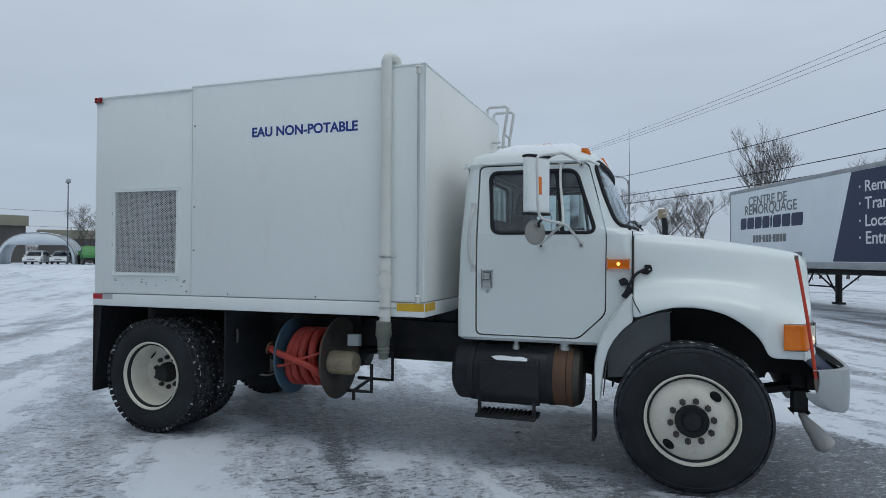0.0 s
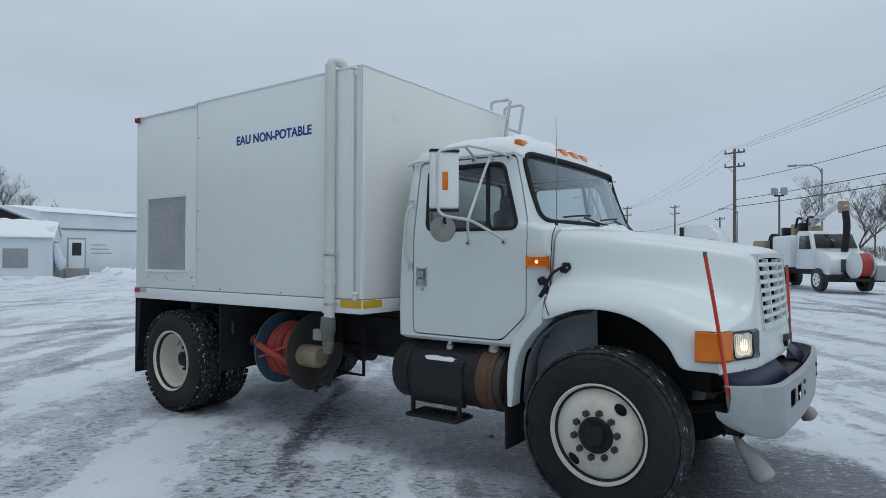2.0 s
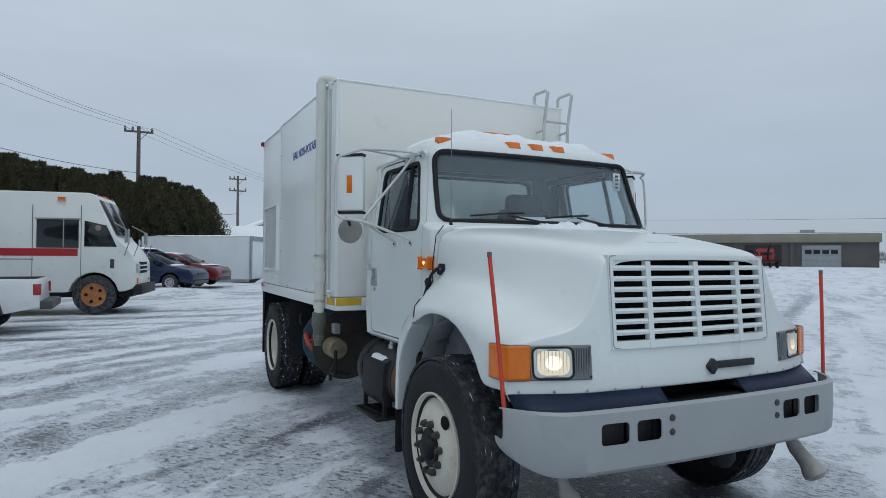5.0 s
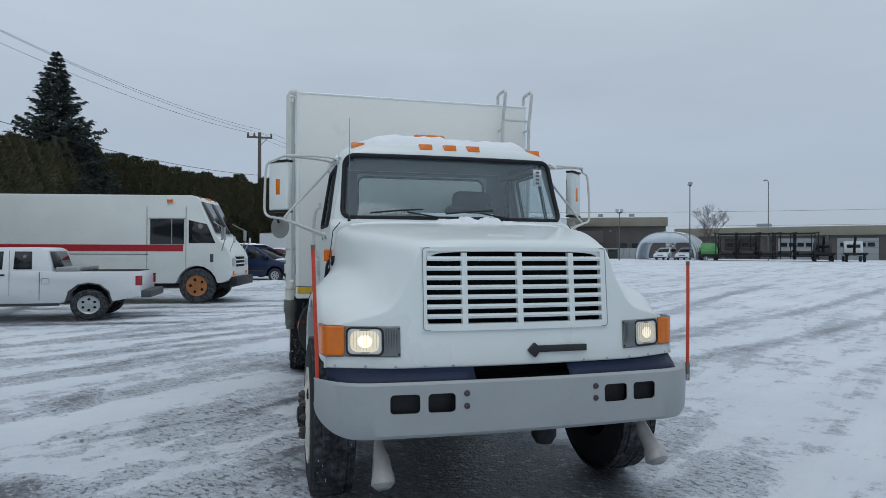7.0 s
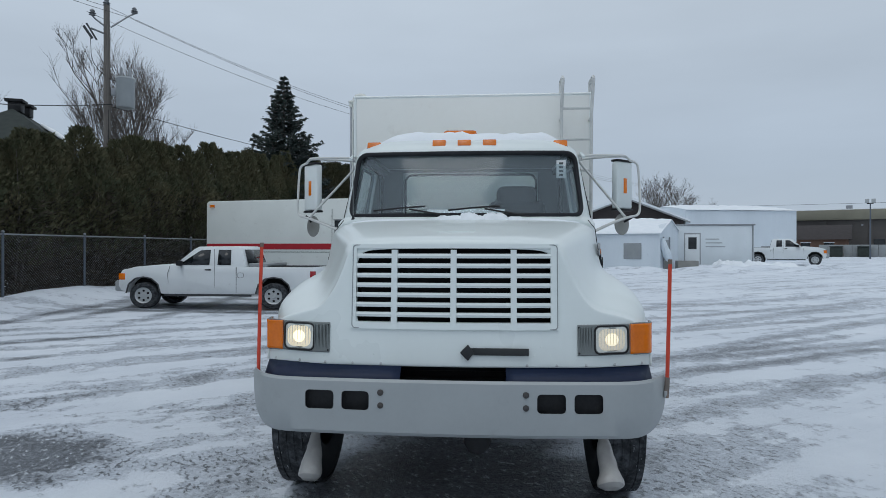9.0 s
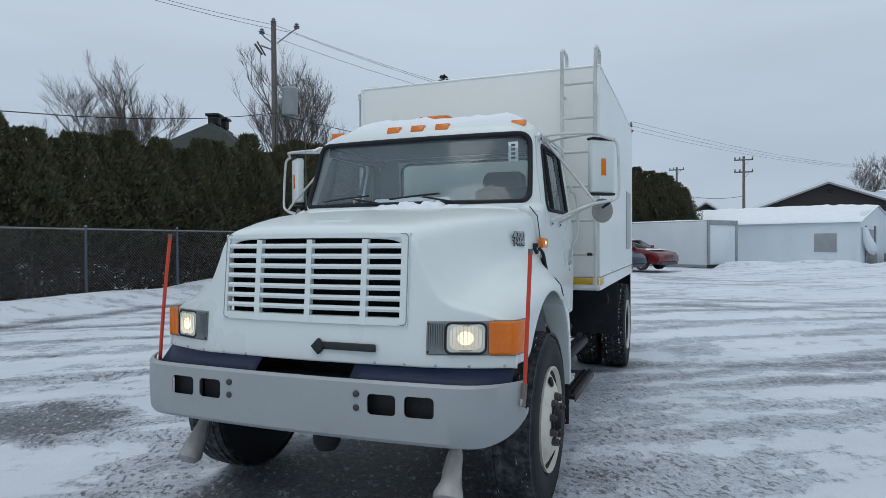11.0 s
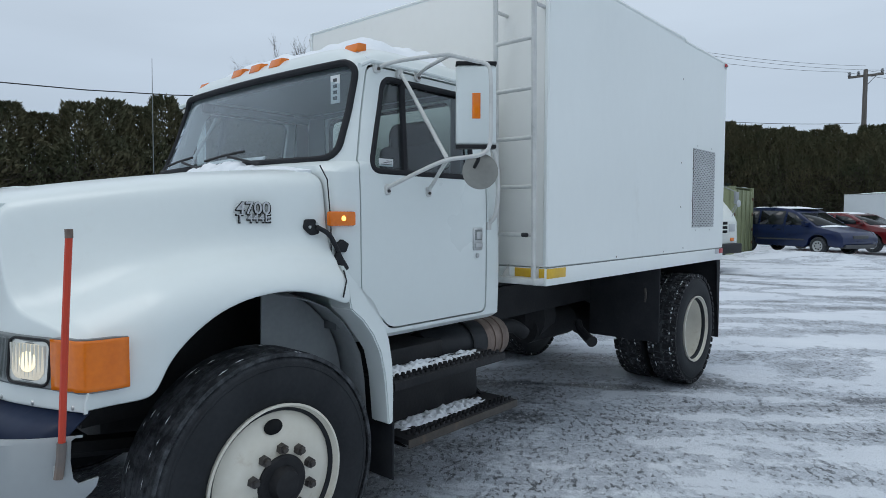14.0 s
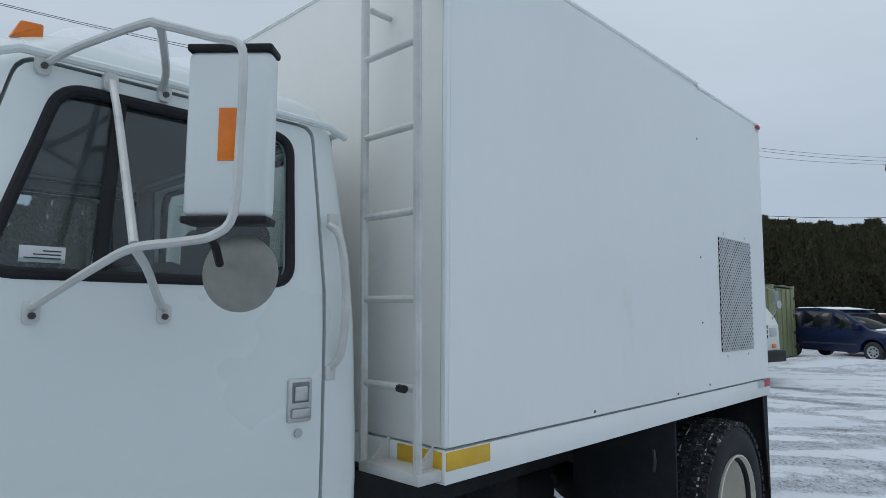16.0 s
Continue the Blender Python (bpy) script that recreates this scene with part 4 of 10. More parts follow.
# flat frame with square corners: two rails and two stiles
GY0, GY1, GZ0, GZ1 = -0.572, 0.556, 1.222, 1.648
for y0, y1, z0, z1 in ((-0.60, 0.60, GZ1, 1.672), (-0.60, 0.60, 1.182, GZ0), (-0.60, GY0, GZ0, GZ1), (GY1, 0.60, GZ0, GZ1)):
    b = bmesh.new()
    n = 12
    loops = []
    for i in range(n + 1):
        y = y0 + (y1 - y0) * i / n
        loops.append([b.verts.new((grille_x(z, y) + d, y, z)) for z, d in ((z0, -0.04), (z0, 0.002), (z1, 0.002), (z1, -0.04))])
    for A, B in zip(loops, loops[1:]):
        for j in range(4):
            b.faces.new((A[j], A[(j + 1) % 4], B[(j + 1) % 4], B[j]))
    b.faces.new(loops[0])
    b.faces.new(loops[-1][::-1])
    bmesh.ops.recalc_face_normals(b, faces=b.faces[:])
    part("grille_frame", b, WHITE, grille)
part("grille_seam", tube([(grille_x(z, y) + 0.001, y, z) for y, z in rounded(-0.594, 0.594, 1.186, 1.668, 0.02, 4)], 0.0035, 6, closed=True), LINER, grille)
# emblem: a diamond and a bar, and the rivets
b = prism([(0.04, 1.055), (0.085, 1.10), (0.12, 1.055), (0.085, 1.01)], "x", 0.895, 0.925, 0.004)
prism([(0.10, 1.08), (0.43, 1.08), (0.43, 1.04), (0.10, 1.04)], "x", 0.893, 0.912, 0.004, b)
part("nose_emblem", b, EMBLEM, hood, "dark diamond and bar emblem")
for y, z in ((-0.50, 1.085), (-0.55, 1.035), (-0.46, 1.035), (0.50, 1.085), (0.55, 1.035), (0.46, 1.035)):
    x = grille_x(z, y) - 0.03
    part("nose_bolt", lathe([(0, 0.016), (0.012, 0.013), (0.016, 0.0)], (x + 0.005, y, z), "x", 12), WHITE, hood)
for i in range(14):
    y = -1.09 + 2.18 * i / 13
    if abs(y) > 0.3:
        part("edge_rivet", lathe([(0, 0.011), (0.008, 0.008), (0.010, 0.0)], (0.868 + nose_shift(y), y, 0.982), "x", 10), CHROME, hood)
part("hood_vent", box(0.55, 0.63, -0.12, 0.12, 1.735, 1.757, 0.008), WHITE, hood)
# model badge on the left flank
m = pose(0.045, 0.952, 1.632, 90, 0, 180 - 14)
lettering("badge_figures", "4700", m, 0.158, BLACK, hood, 0.002, 0.045, "model badge of pale figures edged in black")
lettering("badge_figures_face", "4700", m @ pose(0.006, 0.004, 0.004), 0.146, SILVERTAPE, hood, 0.002, 0.004)
lettering("badge_letters", "T 444E", m @ pose(0.0, -0.036, 0), 0.158, BLACK, hood, 0.002, 0.045)
lettering("badge_letters_face", "T 444E", m @ pose(0.006, -0.032, 0.004), 0.146, SILVERTAPE, hood, 0.002, 0.004)

# headlights and turn signals
LENSMID = glow(mat("headlight_reflector", (0.62, 0.60, 0.54), (0.45, 0.43, 0.38), 0.15, big=30, fine=120, bump=0.2), (1.0, 0.84, 0.55), 0.5)
LENSDIM = glow(mat("dim_headlight_reflector", (0.55, 0.55, 0.52), (0.40, 0.40, 0.37), 0.15, big=30, fine=120, bump=0.2), (1.0, 0.86, 0.6), 0.30)
LENSLOW = glow(mat("dim_headlight_bulb", (1, 0.9, 0.7), None, 0.2, bump=0), (1.0, 0.84, 0.54), 0.7)
def nose_x(y, z):
    return 0.815 + 0.062 * (1 - (z - 0.968) / 0.72) + nose_shift(y)


for side in (-1, 1):
    off = 0.022 if side < 0 else 0.0
    hy = lambda v: side * (v + off)
    b = bmesh.new()
    loops = []
    for i in range(11):
        y = hy(0.707 + 0.308 * i / 10)
        loops.append([b.verts.new((nose_x(y, z) + d, y, z)) for z, d in ((1.037, -0.05), (1.037, 0.004), (1.043, 0.008), (1.206, 0.008), (1.212, 0.004), (1.212, -0.05))])
    for A, B in zip(loops, loops[1:]):
        for j in range(6):
            b.faces.new((A[j], A[(j + 1) % 6], B[(j + 1) % 6], B[j]))
    b.faces.new(loops[0])
    b.faces.new(loops[-1][::-1])
    bmesh.ops.recalc_face_normals(b, faces=b.faces[:])
    bez = part("headlight", b, BEZEL, truck, "grey framed rectangular headlight, lit", 30)
    rim = [(nose_x(hy(y), z) + 0.010, hy(y), z) for y, z in rounded(0.806, 1.006, 1.047, 1.203, 0.03, 4)]
    part("lens_ring", tube(rim, 0.005, 6, closed=True), BLACK, bez)
    swept = [part("lens", prism([(hy(y), z) for y, z in rounded(0.812, 1.001, 1.052, 1.198, 0.028, 4)], "x", 0.80, 0.874, 0.006), LENS, bez)]
    for nm, (y0, y1, z0, z1, r), xf, stuff in (("reflector_glow", (0.828, 0.986, 1.064, 1.186, 0.04), 0.8752, LENSMID if side < 0 else LENSDIM), ("bulb", (0.868, 0.946, 1.090, 1.160, 0.034), 0.8762, LENSBULB if side < 0 else LENSLOW)):
        swept.append(part(nm, prism([(hy(y), z) for y, z in rounded(y0, y1, z0, z1, r, 5)], "x", 0.85, xf, 0.0005), stuff, bez))
    for g in swept:
        for v in g.data.vertices:
            v.co.x += nose_shift(v.co.y) - 0.086 * (v.co.z - 1.12)
    for k in range(10):
        yy = hy(0.824 + 0.0182 * k)
        xx = nose_x(yy, 1.12) + 0.012
        part("lens_flute", box(xx - 0.006, xx + 0.0022, yy - 0.0012, yy + 0.0012, 1.064, 1.186, 0.001), LENS, bez)
    b = bmesh.new()
    for k in range(10):
        yy = hy(0.718 + 0.0090 * k)
        xx = nose_x(yy, 1.12)
        box(xx - 0.01, xx + 0.014, yy - 0.0022, yy + 0.0022, 1.052, 1.198, 0.0, b)
    part("bezel_ribs", b, BEZEL, bez)
    for z in (1.052, 1.197):
        part("bezel_screw", rod((nose_x(hy(0.716), z), hy(0.716), z), (nose_x(hy(0.716), z) + 0.011, hy(0.716), z), 0.006, seg=8), BLACK, bez)
    # the signal wraps round the corner
    b = bmesh.new()
    path = [(nose_x(y, 1.12) + 0.004, y) for y in (1.018 + off, 1.045 + off, 1.07 + off * 0.8, 1.095 + off * 0.6)] + [(0.727, 1.120 + off * 0.4), (0.705, 1.142 + off * 0.2), (0.665, 1.153), (0.62, 1.159), (0.585, 1.164)]
    ribs = []
    for k, (x, y) in enumerate(path):
        o = 0.006
        ribs.append([b.verts.new((x + (o if k < 6 else 0), side * (y + (o if k > 3 else 0)), z)) for z in (1.04, 1.054, 1.20, 1.212)])
    for A, B in zip(ribs, ribs[1:]):
        for j in range(3):
            b.faces.new((A[j], A[j + 1], B[j + 1], B[j]))
    bmesh.ops.recalc_face_normals(b, faces=b.faces[:])
    sig = part("turn_signal", b, AMBER, truck, "amber wrap-round turn signal", 60)
    md = sig.modifiers.new("sheet", "SOLIDIFY")
    md.thickness, md.offset = 0.012, 0.2
    loop = [(x + 0.005, side * (y + 0.004), 1.214) for x, y in path] + [(x + 0.005, side * (y + 0.004), 1.038) for x, y in path[::-1]]
    part("signal_rim", tube(loop, 0.0055, 6, closed=True), BEZEL, sig)
    part("signal_screw", rod((0.602, side * 1.155, 1.058), (0.602, side * 1.173, 1.058), 0.007, seg=8), BLACK, sig)
    part("bulb", rod((0.64, side * 1.14, 1.12), (0.64, side * 1.1665, 1.12), 0.013, seg=12), AMBERLIT, sig)

# bumper: rows of y and front; swept ends
def bumper_x(y):
    a = abs(y)
    return 1.075 - 0.05 * (a / 1.0) ** 2 - (0.0 if a < 0.86 else 0.215 * ((a - 0.86) / 0.352) ** 2.8)


BY = [1.212 * math.copysign(1 - (1 - abs(i / 32)) ** 1.7, i) for i in range(-32, 33)]
b = bmesh.new()
rows = []
for y in BY:
    e = min(1.0, max(0.0, (abs(y) - 1.0) / 0.212))
    x, z0, z1 = bumper_x(y), 0.615 + 0.15 * (1 - math.sqrt(1 - e * e)), 0.925
    rows.append([b.verts.new(p) for p in ((x - 0.035, y, z1 - 0.003), (x - 0.015, y, z1), (x, y, z1 - 0.014), (x + 0.004, y, (z0 + z1) / 2), (x - 0.004, y, z0 + 0.02), (x - 0.02, y, z0), (x - 0.08, y, z0 + 0.004))])
for A, B in zip(rows, rows[1:]):
    for j in range(6):
        b.faces.new((A[j], A[j + 1], B[j + 1], B[j]))
bmesh.ops.recalc_face_normals(b, faces=b.faces[:])
bumper = part("front_bumper", b, BUMPER, truck, "grey painted steel front bumper", 50)
md = bumper.modifiers.new("sheet", "SOLIDIFY")
md.thickness, md.offset = 0.008, -1
dg = bpy.context.evaluated_depsgraph_get()
dg.update()
me = bpy.data.meshes.new_from_object(bumper.evaluated_get(dg))
bumper.modifiers.clear()
bumper.data = me
for y0, y1 in ((-0.82, -0.655), (-0.61, -0.455), (0.465, 0.62), (0.665, 0.82)):
    carve(bumper, prism(rounded(y0, y1, 0.755, 0.86, 0.022, 3), "x", 0.9, 1.2))
    # added black sheet in place of the shade behind the slot
    part("slot_backing", box(0.992, 0.999, y0 - 0.03, y1 + 0.03, 0.72, 0.89), BLACK, bumper)
for y in (-0.39, 0.405):
    for z in (0.785, 0.855):
        part("bumper_bolt", lathe([(0, 0.018), (0.008, 0.016), (0.013, 0.0)], (bumper_x(y) + 0.002, y, z), "x", 12), NUT, bumper)
# marker sticks on the bumper's ends
for side, pts in ((-1, [(0.787, -1.188, 0.77), (0.779, -1.19, 0.80), (0.748, -1.197, 1.05), (0.705, -1.206, 1.35), (0.653, -1.215, 1.665)]), (1, [(0.824, 1.208, 0.80), (0.816, 1.215, 0.87), (0.808, 1.222, 1.05), (0.797, 1.231, 1.3), (0.783, 1.24, 1.568)])):
    st = part("marker_stick", tube(smooth_path(pts, 5), 0.011, 8), STICKRED, bumper, "orange-red bumper marker stick")
    part("stick_grip", tube([pts[0], pts[1], tuple(Vector(pts[1]) * 0.75 + Vector(pts[2]) * 0.25)], 0.0145, 8), GREYSLEEVE, st)
    part("stick_tip", rod(Vector(pts[-1]) - Vector((0, 0, 0.01)), Vector(pts[-1]) + Vector((0, 0, 0.018)), 0.0125, seg=8), MUFFLER, st)
    part("stick_bracket", box(pts[0][0] - 0.012, pts[0][0] + 0.012, side * 1.195, pts[0][1] + side * 0.004, pts[0][2] + 0.0, pts[0][2] + 0.04, 0.003), BUMPER, st)
# navy valance between hood and bumper
for side in (-1, 1):
    b = bmesh.new()
    ys = [0.30 + 0.84 * i / 12 for i in range(13)]
    lo = [b.verts.new((bumper_x(y) - 0.085, side * y, 0.872)) for y in ys]
    hi = [b.verts.new((0.862 + nose_shift(y), side * y, 0.972)) for y in ys]
    for i in range(12):
        b.faces.new((lo[i], lo[i + 1], hi[i + 1], hi[i]))
    part("valance", b, NAVY, truck, "navy plastic valance above the bumper").modifiers.new("sheet", "SOLIDIFY").thickness = 0.006

# wheels
def make_wheel(rear, name, label):
    """A wheel about its own middle, outer face towards +y."""
    w = thing(name, label, "")
    R, half = 0.535, 0.14
    prof = [(-half + 0.02, 0.30), (-half, 0.36), (-half - 0.004, 0.43), (-half + 0.012, 0.495), (-half + 0.035, R - 0.018), (-half + 0.07, R - 0.004), (0, R), (half - 0.07, R - 0.004), (half - 0.035, R - 0.018), (half - 0.012, 0.495), (half + 0.004, 0.43), (half, 0.36), (half - 0.02, 0.30), (half - 0.03, 0.285), (-half + 0.03, 0.285)]
    ty = part("tyre", lathe(prof + prof[:1], (0, 0, 0), "y", 72, None, False), TYRE, w, "black tyre with snow in its tread")
    part("sidewall_ring", lathe([(half - 0.018, 0.488), (half - 0.008, 0.485), (half - 0.004, 0.477), (half - 0.008, 0.47)], (0, 0, 0), "y", 72, None, False), TYRE, ty)
    # tread
    V, F = [], []

    def block(a0, a1, y0, y1, r0, r1):
        i = len(V)
        for r in (r0, r1):
            for a, y in ((a0, y0), (a1, y0), (a1, y1), (a0, y1)):
                V.append((r * math.cos(a), y, r * math.sin(a)))
        F.extend([(i, i + 1, i + 2, i + 3), (i + 4, i + 7, i + 6, i + 5), (i, i + 4, i + 5, i + 1), (i + 1, i + 5, i + 6, i + 2), (i + 2, i + 6, i + 7, i + 3), (i + 3, i + 7, i + 4, i)])

    rnd = random.Random(5)
    if rear:
        n = 50
        for k in range(n):
            a = 2 * math.pi * k / n
            da = 2 * math.pi / n
            for c, (y0, y1) in enumerate(((-0.135, -0.085), (-0.07, -0.012), (0.012, 0.07), (0.085, 0.135))):
                sh = da * (0.5 if c % 2 else 0.0) + rnd.uniform(-0.1, 0.1) * da
                block(a + sh, a + sh + da * 0.68, y0, y1, R - 0.03, R + (-0.002 if c in (0, 3) else 0.004))
    else:
        n = 90
        for k in range(n):
            a, da = 2 * math.pi * k / n, 2 * math.pi / n
            for y0, y1 in ((-0.125, -0.085), (-0.072, -0.03), (-0.018, 0.018), (0.03, 0.072), (0.085, 0.125)):
                block(a, a + da, y0, y1, R - 0.02, R + (-0.003 if abs(y0 + y1) > 0.15 else 0.002))
    me = bpy.data.meshes.new("tread")
    me.from_pydata(V, [], F)
    me.materials.append(TREAD if rear else TYRE)
    o = new("tread", me)
    o.parent = ty
    # snow packed into the tread
    V, F = [], []
    for k in range(420 if rear else 60):
        a, y = rnd.uniform(0, 2 * math.pi), rnd.choice((-1, 1)) * rnd.uniform(0.0 if rear else 0.04, 0.125 if rear else 0.108)
        if rear:
            c = min((-0.0775, 0.0, 0.0775), key=lambda g: abs(g - y)) if k % 2 else y
            block(a, a + rnd.uniform(0.02, 0.045), c - rnd.uniform(0.004, 0.008), c + rnd.uniform(0.004, 0.008), R - 0.03, R - rnd.uniform(0.004, 0.012))
        else:
            drop = max(0.0, abs(y) - 0.07) * 0.16
            i, da, wy = len(V), rnd.uniform(0.03, 0.13), rnd.uniform(0.0008, 0.0024)
            for f, s in ((0, 0), (0.3, 1), (0.65, 0.7), (1, 0), (0.6, -0.8), (0.25, -0.5)):
                V.append(((R + 0.001 - drop) * math.cos(a + da * f), y + s * wy, (R + 0.001 - drop) * math.sin(a + da * f)))
            V.append(((R + 0.0045 - drop) * math.cos(a + da * 0.45), y, (R + 0.0045 - drop) * math.sin(a + da * 0.45)))
            F.extend((i + j, i + (j + 1) % 6, i + 6) for j in range(6))
    me = bpy.data.meshes.new("tread_snow")
    me.from_pydata(V, [], F)
    me.materials.append(SNOWCAP)
    o = new("tread_snow", me)
    o.parent = ty
    tagged(o, "white snow packed into the tyre tread", kind="stuff")
    # rim
    if rear:
        prof = [(half - 0.02, 0.318), (half + 0.004, 0.322), (half + 0.006, 0.312), (half - 0.03, 0.296), (half - 0.05, 0.285), (0.03, 0.275), (-0.03, 0.262), (-0.075, 0.235), (-0.095, 0.19), (-0.10, 0.10), (-0.10, 0.0)]
    else:
        prof = [(half - 0.02, 0.318), (half + 0.004, 0.322), (half + 0.006, 0.312), (half - 0.03, 0.296), (half - 0.035, 0.285), (half - 0.02, 0.262), (half + 0.004, 0.22), (half + 0.018, 0.185), (half + 0.02, 0.10), (half + 0.02, 0.0)]
    rim = part("rim", lathe(prof, (0, 0, 0), "y", 64, None, False), RIM, w, "off-white steel rim with rust stains")
    face = -0.095 if rear else half + 0.021
    for k in range(10):
        a = 2 * math.pi * (k + 0.35) / 10
        x, z = 0.143 * math.cos(a), 0.143 * math.sin(a)
        b = rod((x, face - 0.01, z), (x, face + 0.024, z), 0.024, 0.022, 6)
        rod((x, face + 0.022, z), (x, face + 0.038, z), 0.014, 0.012, 8, b)
        part("wheel_nut", b, NUT, rim)
    for k in ((0, 5) if not rear else (1, 6)):
        a = 2 * math.pi * k / 10 + 0.75
        x, z = 0.236 * math.cos(a), 0.236 * math.sin(a)
        t, r = Vector((-math.sin(a), 0, math.cos(a))), Vector((math.cos(a), 0, math.sin(a)))
        b = bmesh.new()
        slope = -0.35 if not rear else -0.9
        y0 = (half - 0.0035) if not rear else -0.073
        vs = [b.verts.new(Vector((x, y0, z)) + t * 0.043 * math.cos(q) + (r * 0.029 + Vector((0, slope * 0.029, 0)) * 1.0) * math.sin(q) + Vector((0, 0.004, 0))) for q in (2 * math.pi * i / 20 for i in range(20))]
        b.faces.new(vs)
        bmesh.ops.recalc_face_normals(b, faces=b.faces[:])
        part("hand_hole", b, GAPSHADE, rim).modifiers.new("sheet", "SOLIDIFY").thickness = 0.004
    if rear:
        hp = [(-0.11, 0.098), (-0.06, 0.095), (-0.045, 0.085), (-0.02, 0.075), (0.005, 0.072), (0.012, 0.05), (0.012, 0.0)]
    else:
        hp = [(half, 0.116), (half + 0.028, 0.114), (half + 0.034, 0.104), (half + 0.03, 0.07), (half + 0.066, 0.056), (half + 0.072, 0.03), (half + 0.072, 0.0)]
    part("hub_cap", lathe(hp, (0, 0, 0), "y", 32), BLACK, w)
    return w


def set_wheel(w, m):
    w.parent = truck
    w.matrix_local = m


AXLE_R, HUB = -4.768, 0.522
fw = make_wheel(False, "front_wheel", "front wheel with white disc")
rw = make_wheel(True, "rear_wheel", "outer rear wheel with deep off-white dish")
fl = copy_thing(fw, pose(0, 1.02, HUB, 0, 8, 0))
fr = copy_thing(fw, pose(0, -1.02, HUB, 0, 0, 180))
set_wheel(fl, pose(0, 1.045, HUB, 0, -41, 0))
set_wheel(fr, pose(0, -1.07, HUB, 0, 92, 180))
rl = copy_thing(rw, pose(AXLE_R, 1.082, HUB))
rr = copy_thing(rw, pose(AXLE_R, -1.082, HUB))
set_wheel(rl, pose(AXLE_R, 1.082, HUB))
set_wheel(rr, pose(AXLE_R, -1.082, HUB, 0, 35, 180))
rli = copy_thing(rw, pose(AXLE_R, 0.742, HUB))
rri = copy_thing(rw, pose(AXLE_R, -0.742, HUB))
set_wheel(rli, pose(AXLE_R, 0.742, HUB, 0, 50, 180))
set_wheel(rri, pose(AXLE_R, -0.742, HUB))
for o in (fw, rw):
    for c in o.children_recursive:
        bpy.data.objects.remove(c)
    bpy.data.objects.remove(o)

# chassis
for side in (-1, 1):
    part("frame_rail", prism([(-5.55, 1.10), (0.0, 1.03), (0.86, 0.89), (0.86, 0.77), (-5.55, 0.84)], "y", side * 0.40, side * 0.48), BLACK, truck)
    part("leaf_spring", tube(smooth_path([(0.75, side * 0.48, 0.68), (0.3, side * 0.48, 0.60), (0, side * 0.48, 0.58), (-0.4, side * 0.48, 0.62), (-0.8, side * 0.48, 0.72)], 4), 0.045, 6), BLACK, truck)
    part("rear_spring", tube(smooth_path([(-4.0, side * 0.42, 0.85), (-4.4, side * 0.42, 0.72), (AXLE_R, side * 0.42, 0.68), (-5.2, side * 0.42, 0.74), (-5.5, side * 0.42, 0.88)], 4), 0.05, 6), BLACK, truck)
    part("tow_bracket", box(0.86, 1.02, side * 0.40, side * 0.46, 0.66, 0.86), BLACK, truck)
part("front_axle", box(-0.06, 0.06, -0.86, 0.86, 0.46, 0.56, 0.02), BLACK, truck)
part("rear_axle", rod((AXLE_R, -0.85, HUB), (AXLE_R, 0.85, HUB), 0.085, seg=20), BLACK, truck)
part("differential", lathe([(-0.20, 0.05), (-0.17, 0.15), (-0.05, 0.21), (0.08, 0.20), (0.2, 0.09), (0.34, 0.06)], (AXLE_R, 0.0, HUB), "x", 28), BLACK, truck)
part("drive_shaft", rod((-4.4, 0, 0.60), (-1.4, 0, 0.82), 0.05, seg=16), BLACK, truck)
part("engine", box(-0.75, 0.60, -0.42, 0.42, 0.70, 1.5, 0.06), BLACK, truck)
part("radiator", box(0.60, 0.66, -0.58, 0.58, 0.90, 1.62, 0.01), BLACK, truck)
part("oil_pan", box(-0.45, 0.35, -0.22, 0.22, 0.52, 0.74, 0.05), BLACK, truck)
part("steering_gear", lathe([(-0.10, 0.05), (-0.06, 0.075), (0.06, 0.075), (0.1, 0.03)], (0.92, 0.14, 0.60), "z", 16), BLACK, truck)
part("front_crossmember", box(0.70, 0.98, -0.42, 0.42, 0.64, 0.88, 0.02), BLACK, truck)
# two added black blocks keep the space between the rails dark
part("gearbox_block", box(-2.75, -1.9, -0.42, 0.42, 0.68, 1.02, 0.05), BLACK, truck)
part("valve_chest", box(-3.92, -3.5, -0.46, -0.05, 0.50, 1.08, 0.04), BLACK, truck)
part("cross_beam", box(-2.3, -2.2, -0.45, 0.45, 0.86, 1.12), BLACK, truck)
part("transmission", lathe([(-0.4, 0.12), (-0.3, 0.22), (0.3, 0.26), (0.45, 0.2)], (-1.1, 0, 0.85), "x", 20), BLACK, truck)
part("pump_housing", lathe([(-0.18, 0.08), (-0.15, 0.2), (0.1, 0.24), (0.2, 0.1)], (-3.35, 0.2, 0.72), "x", 20), BLACK, truck)
part("drain_valve", tube(smooth_path([(-3.62, 0.56, 0.66), (-3.56, 0.62, 0.60), (-3.50, 0.72, 0.555), (-3.44, 0.80, 0.535)], 4), [0.035] * 4 + [0.04] * 4 + [0.045] * 4 + [0.05], 10), BLACK, truck)
part("air_tank", rod((-3.9, 0.25, 0.62), (-3.2, 0.25, 0.62), 0.14, seg=20), BLACK, truck)
part("sub_frame", box(-5.5, -2.0, -0.42, 0.42, 1.06, 1.18), BLACK, truck)
part("rear_hitch_beam", box(-5.62, -5.52, -0.95, 0.95, 0.78, 0.90, 0.01), BLACK, truck)
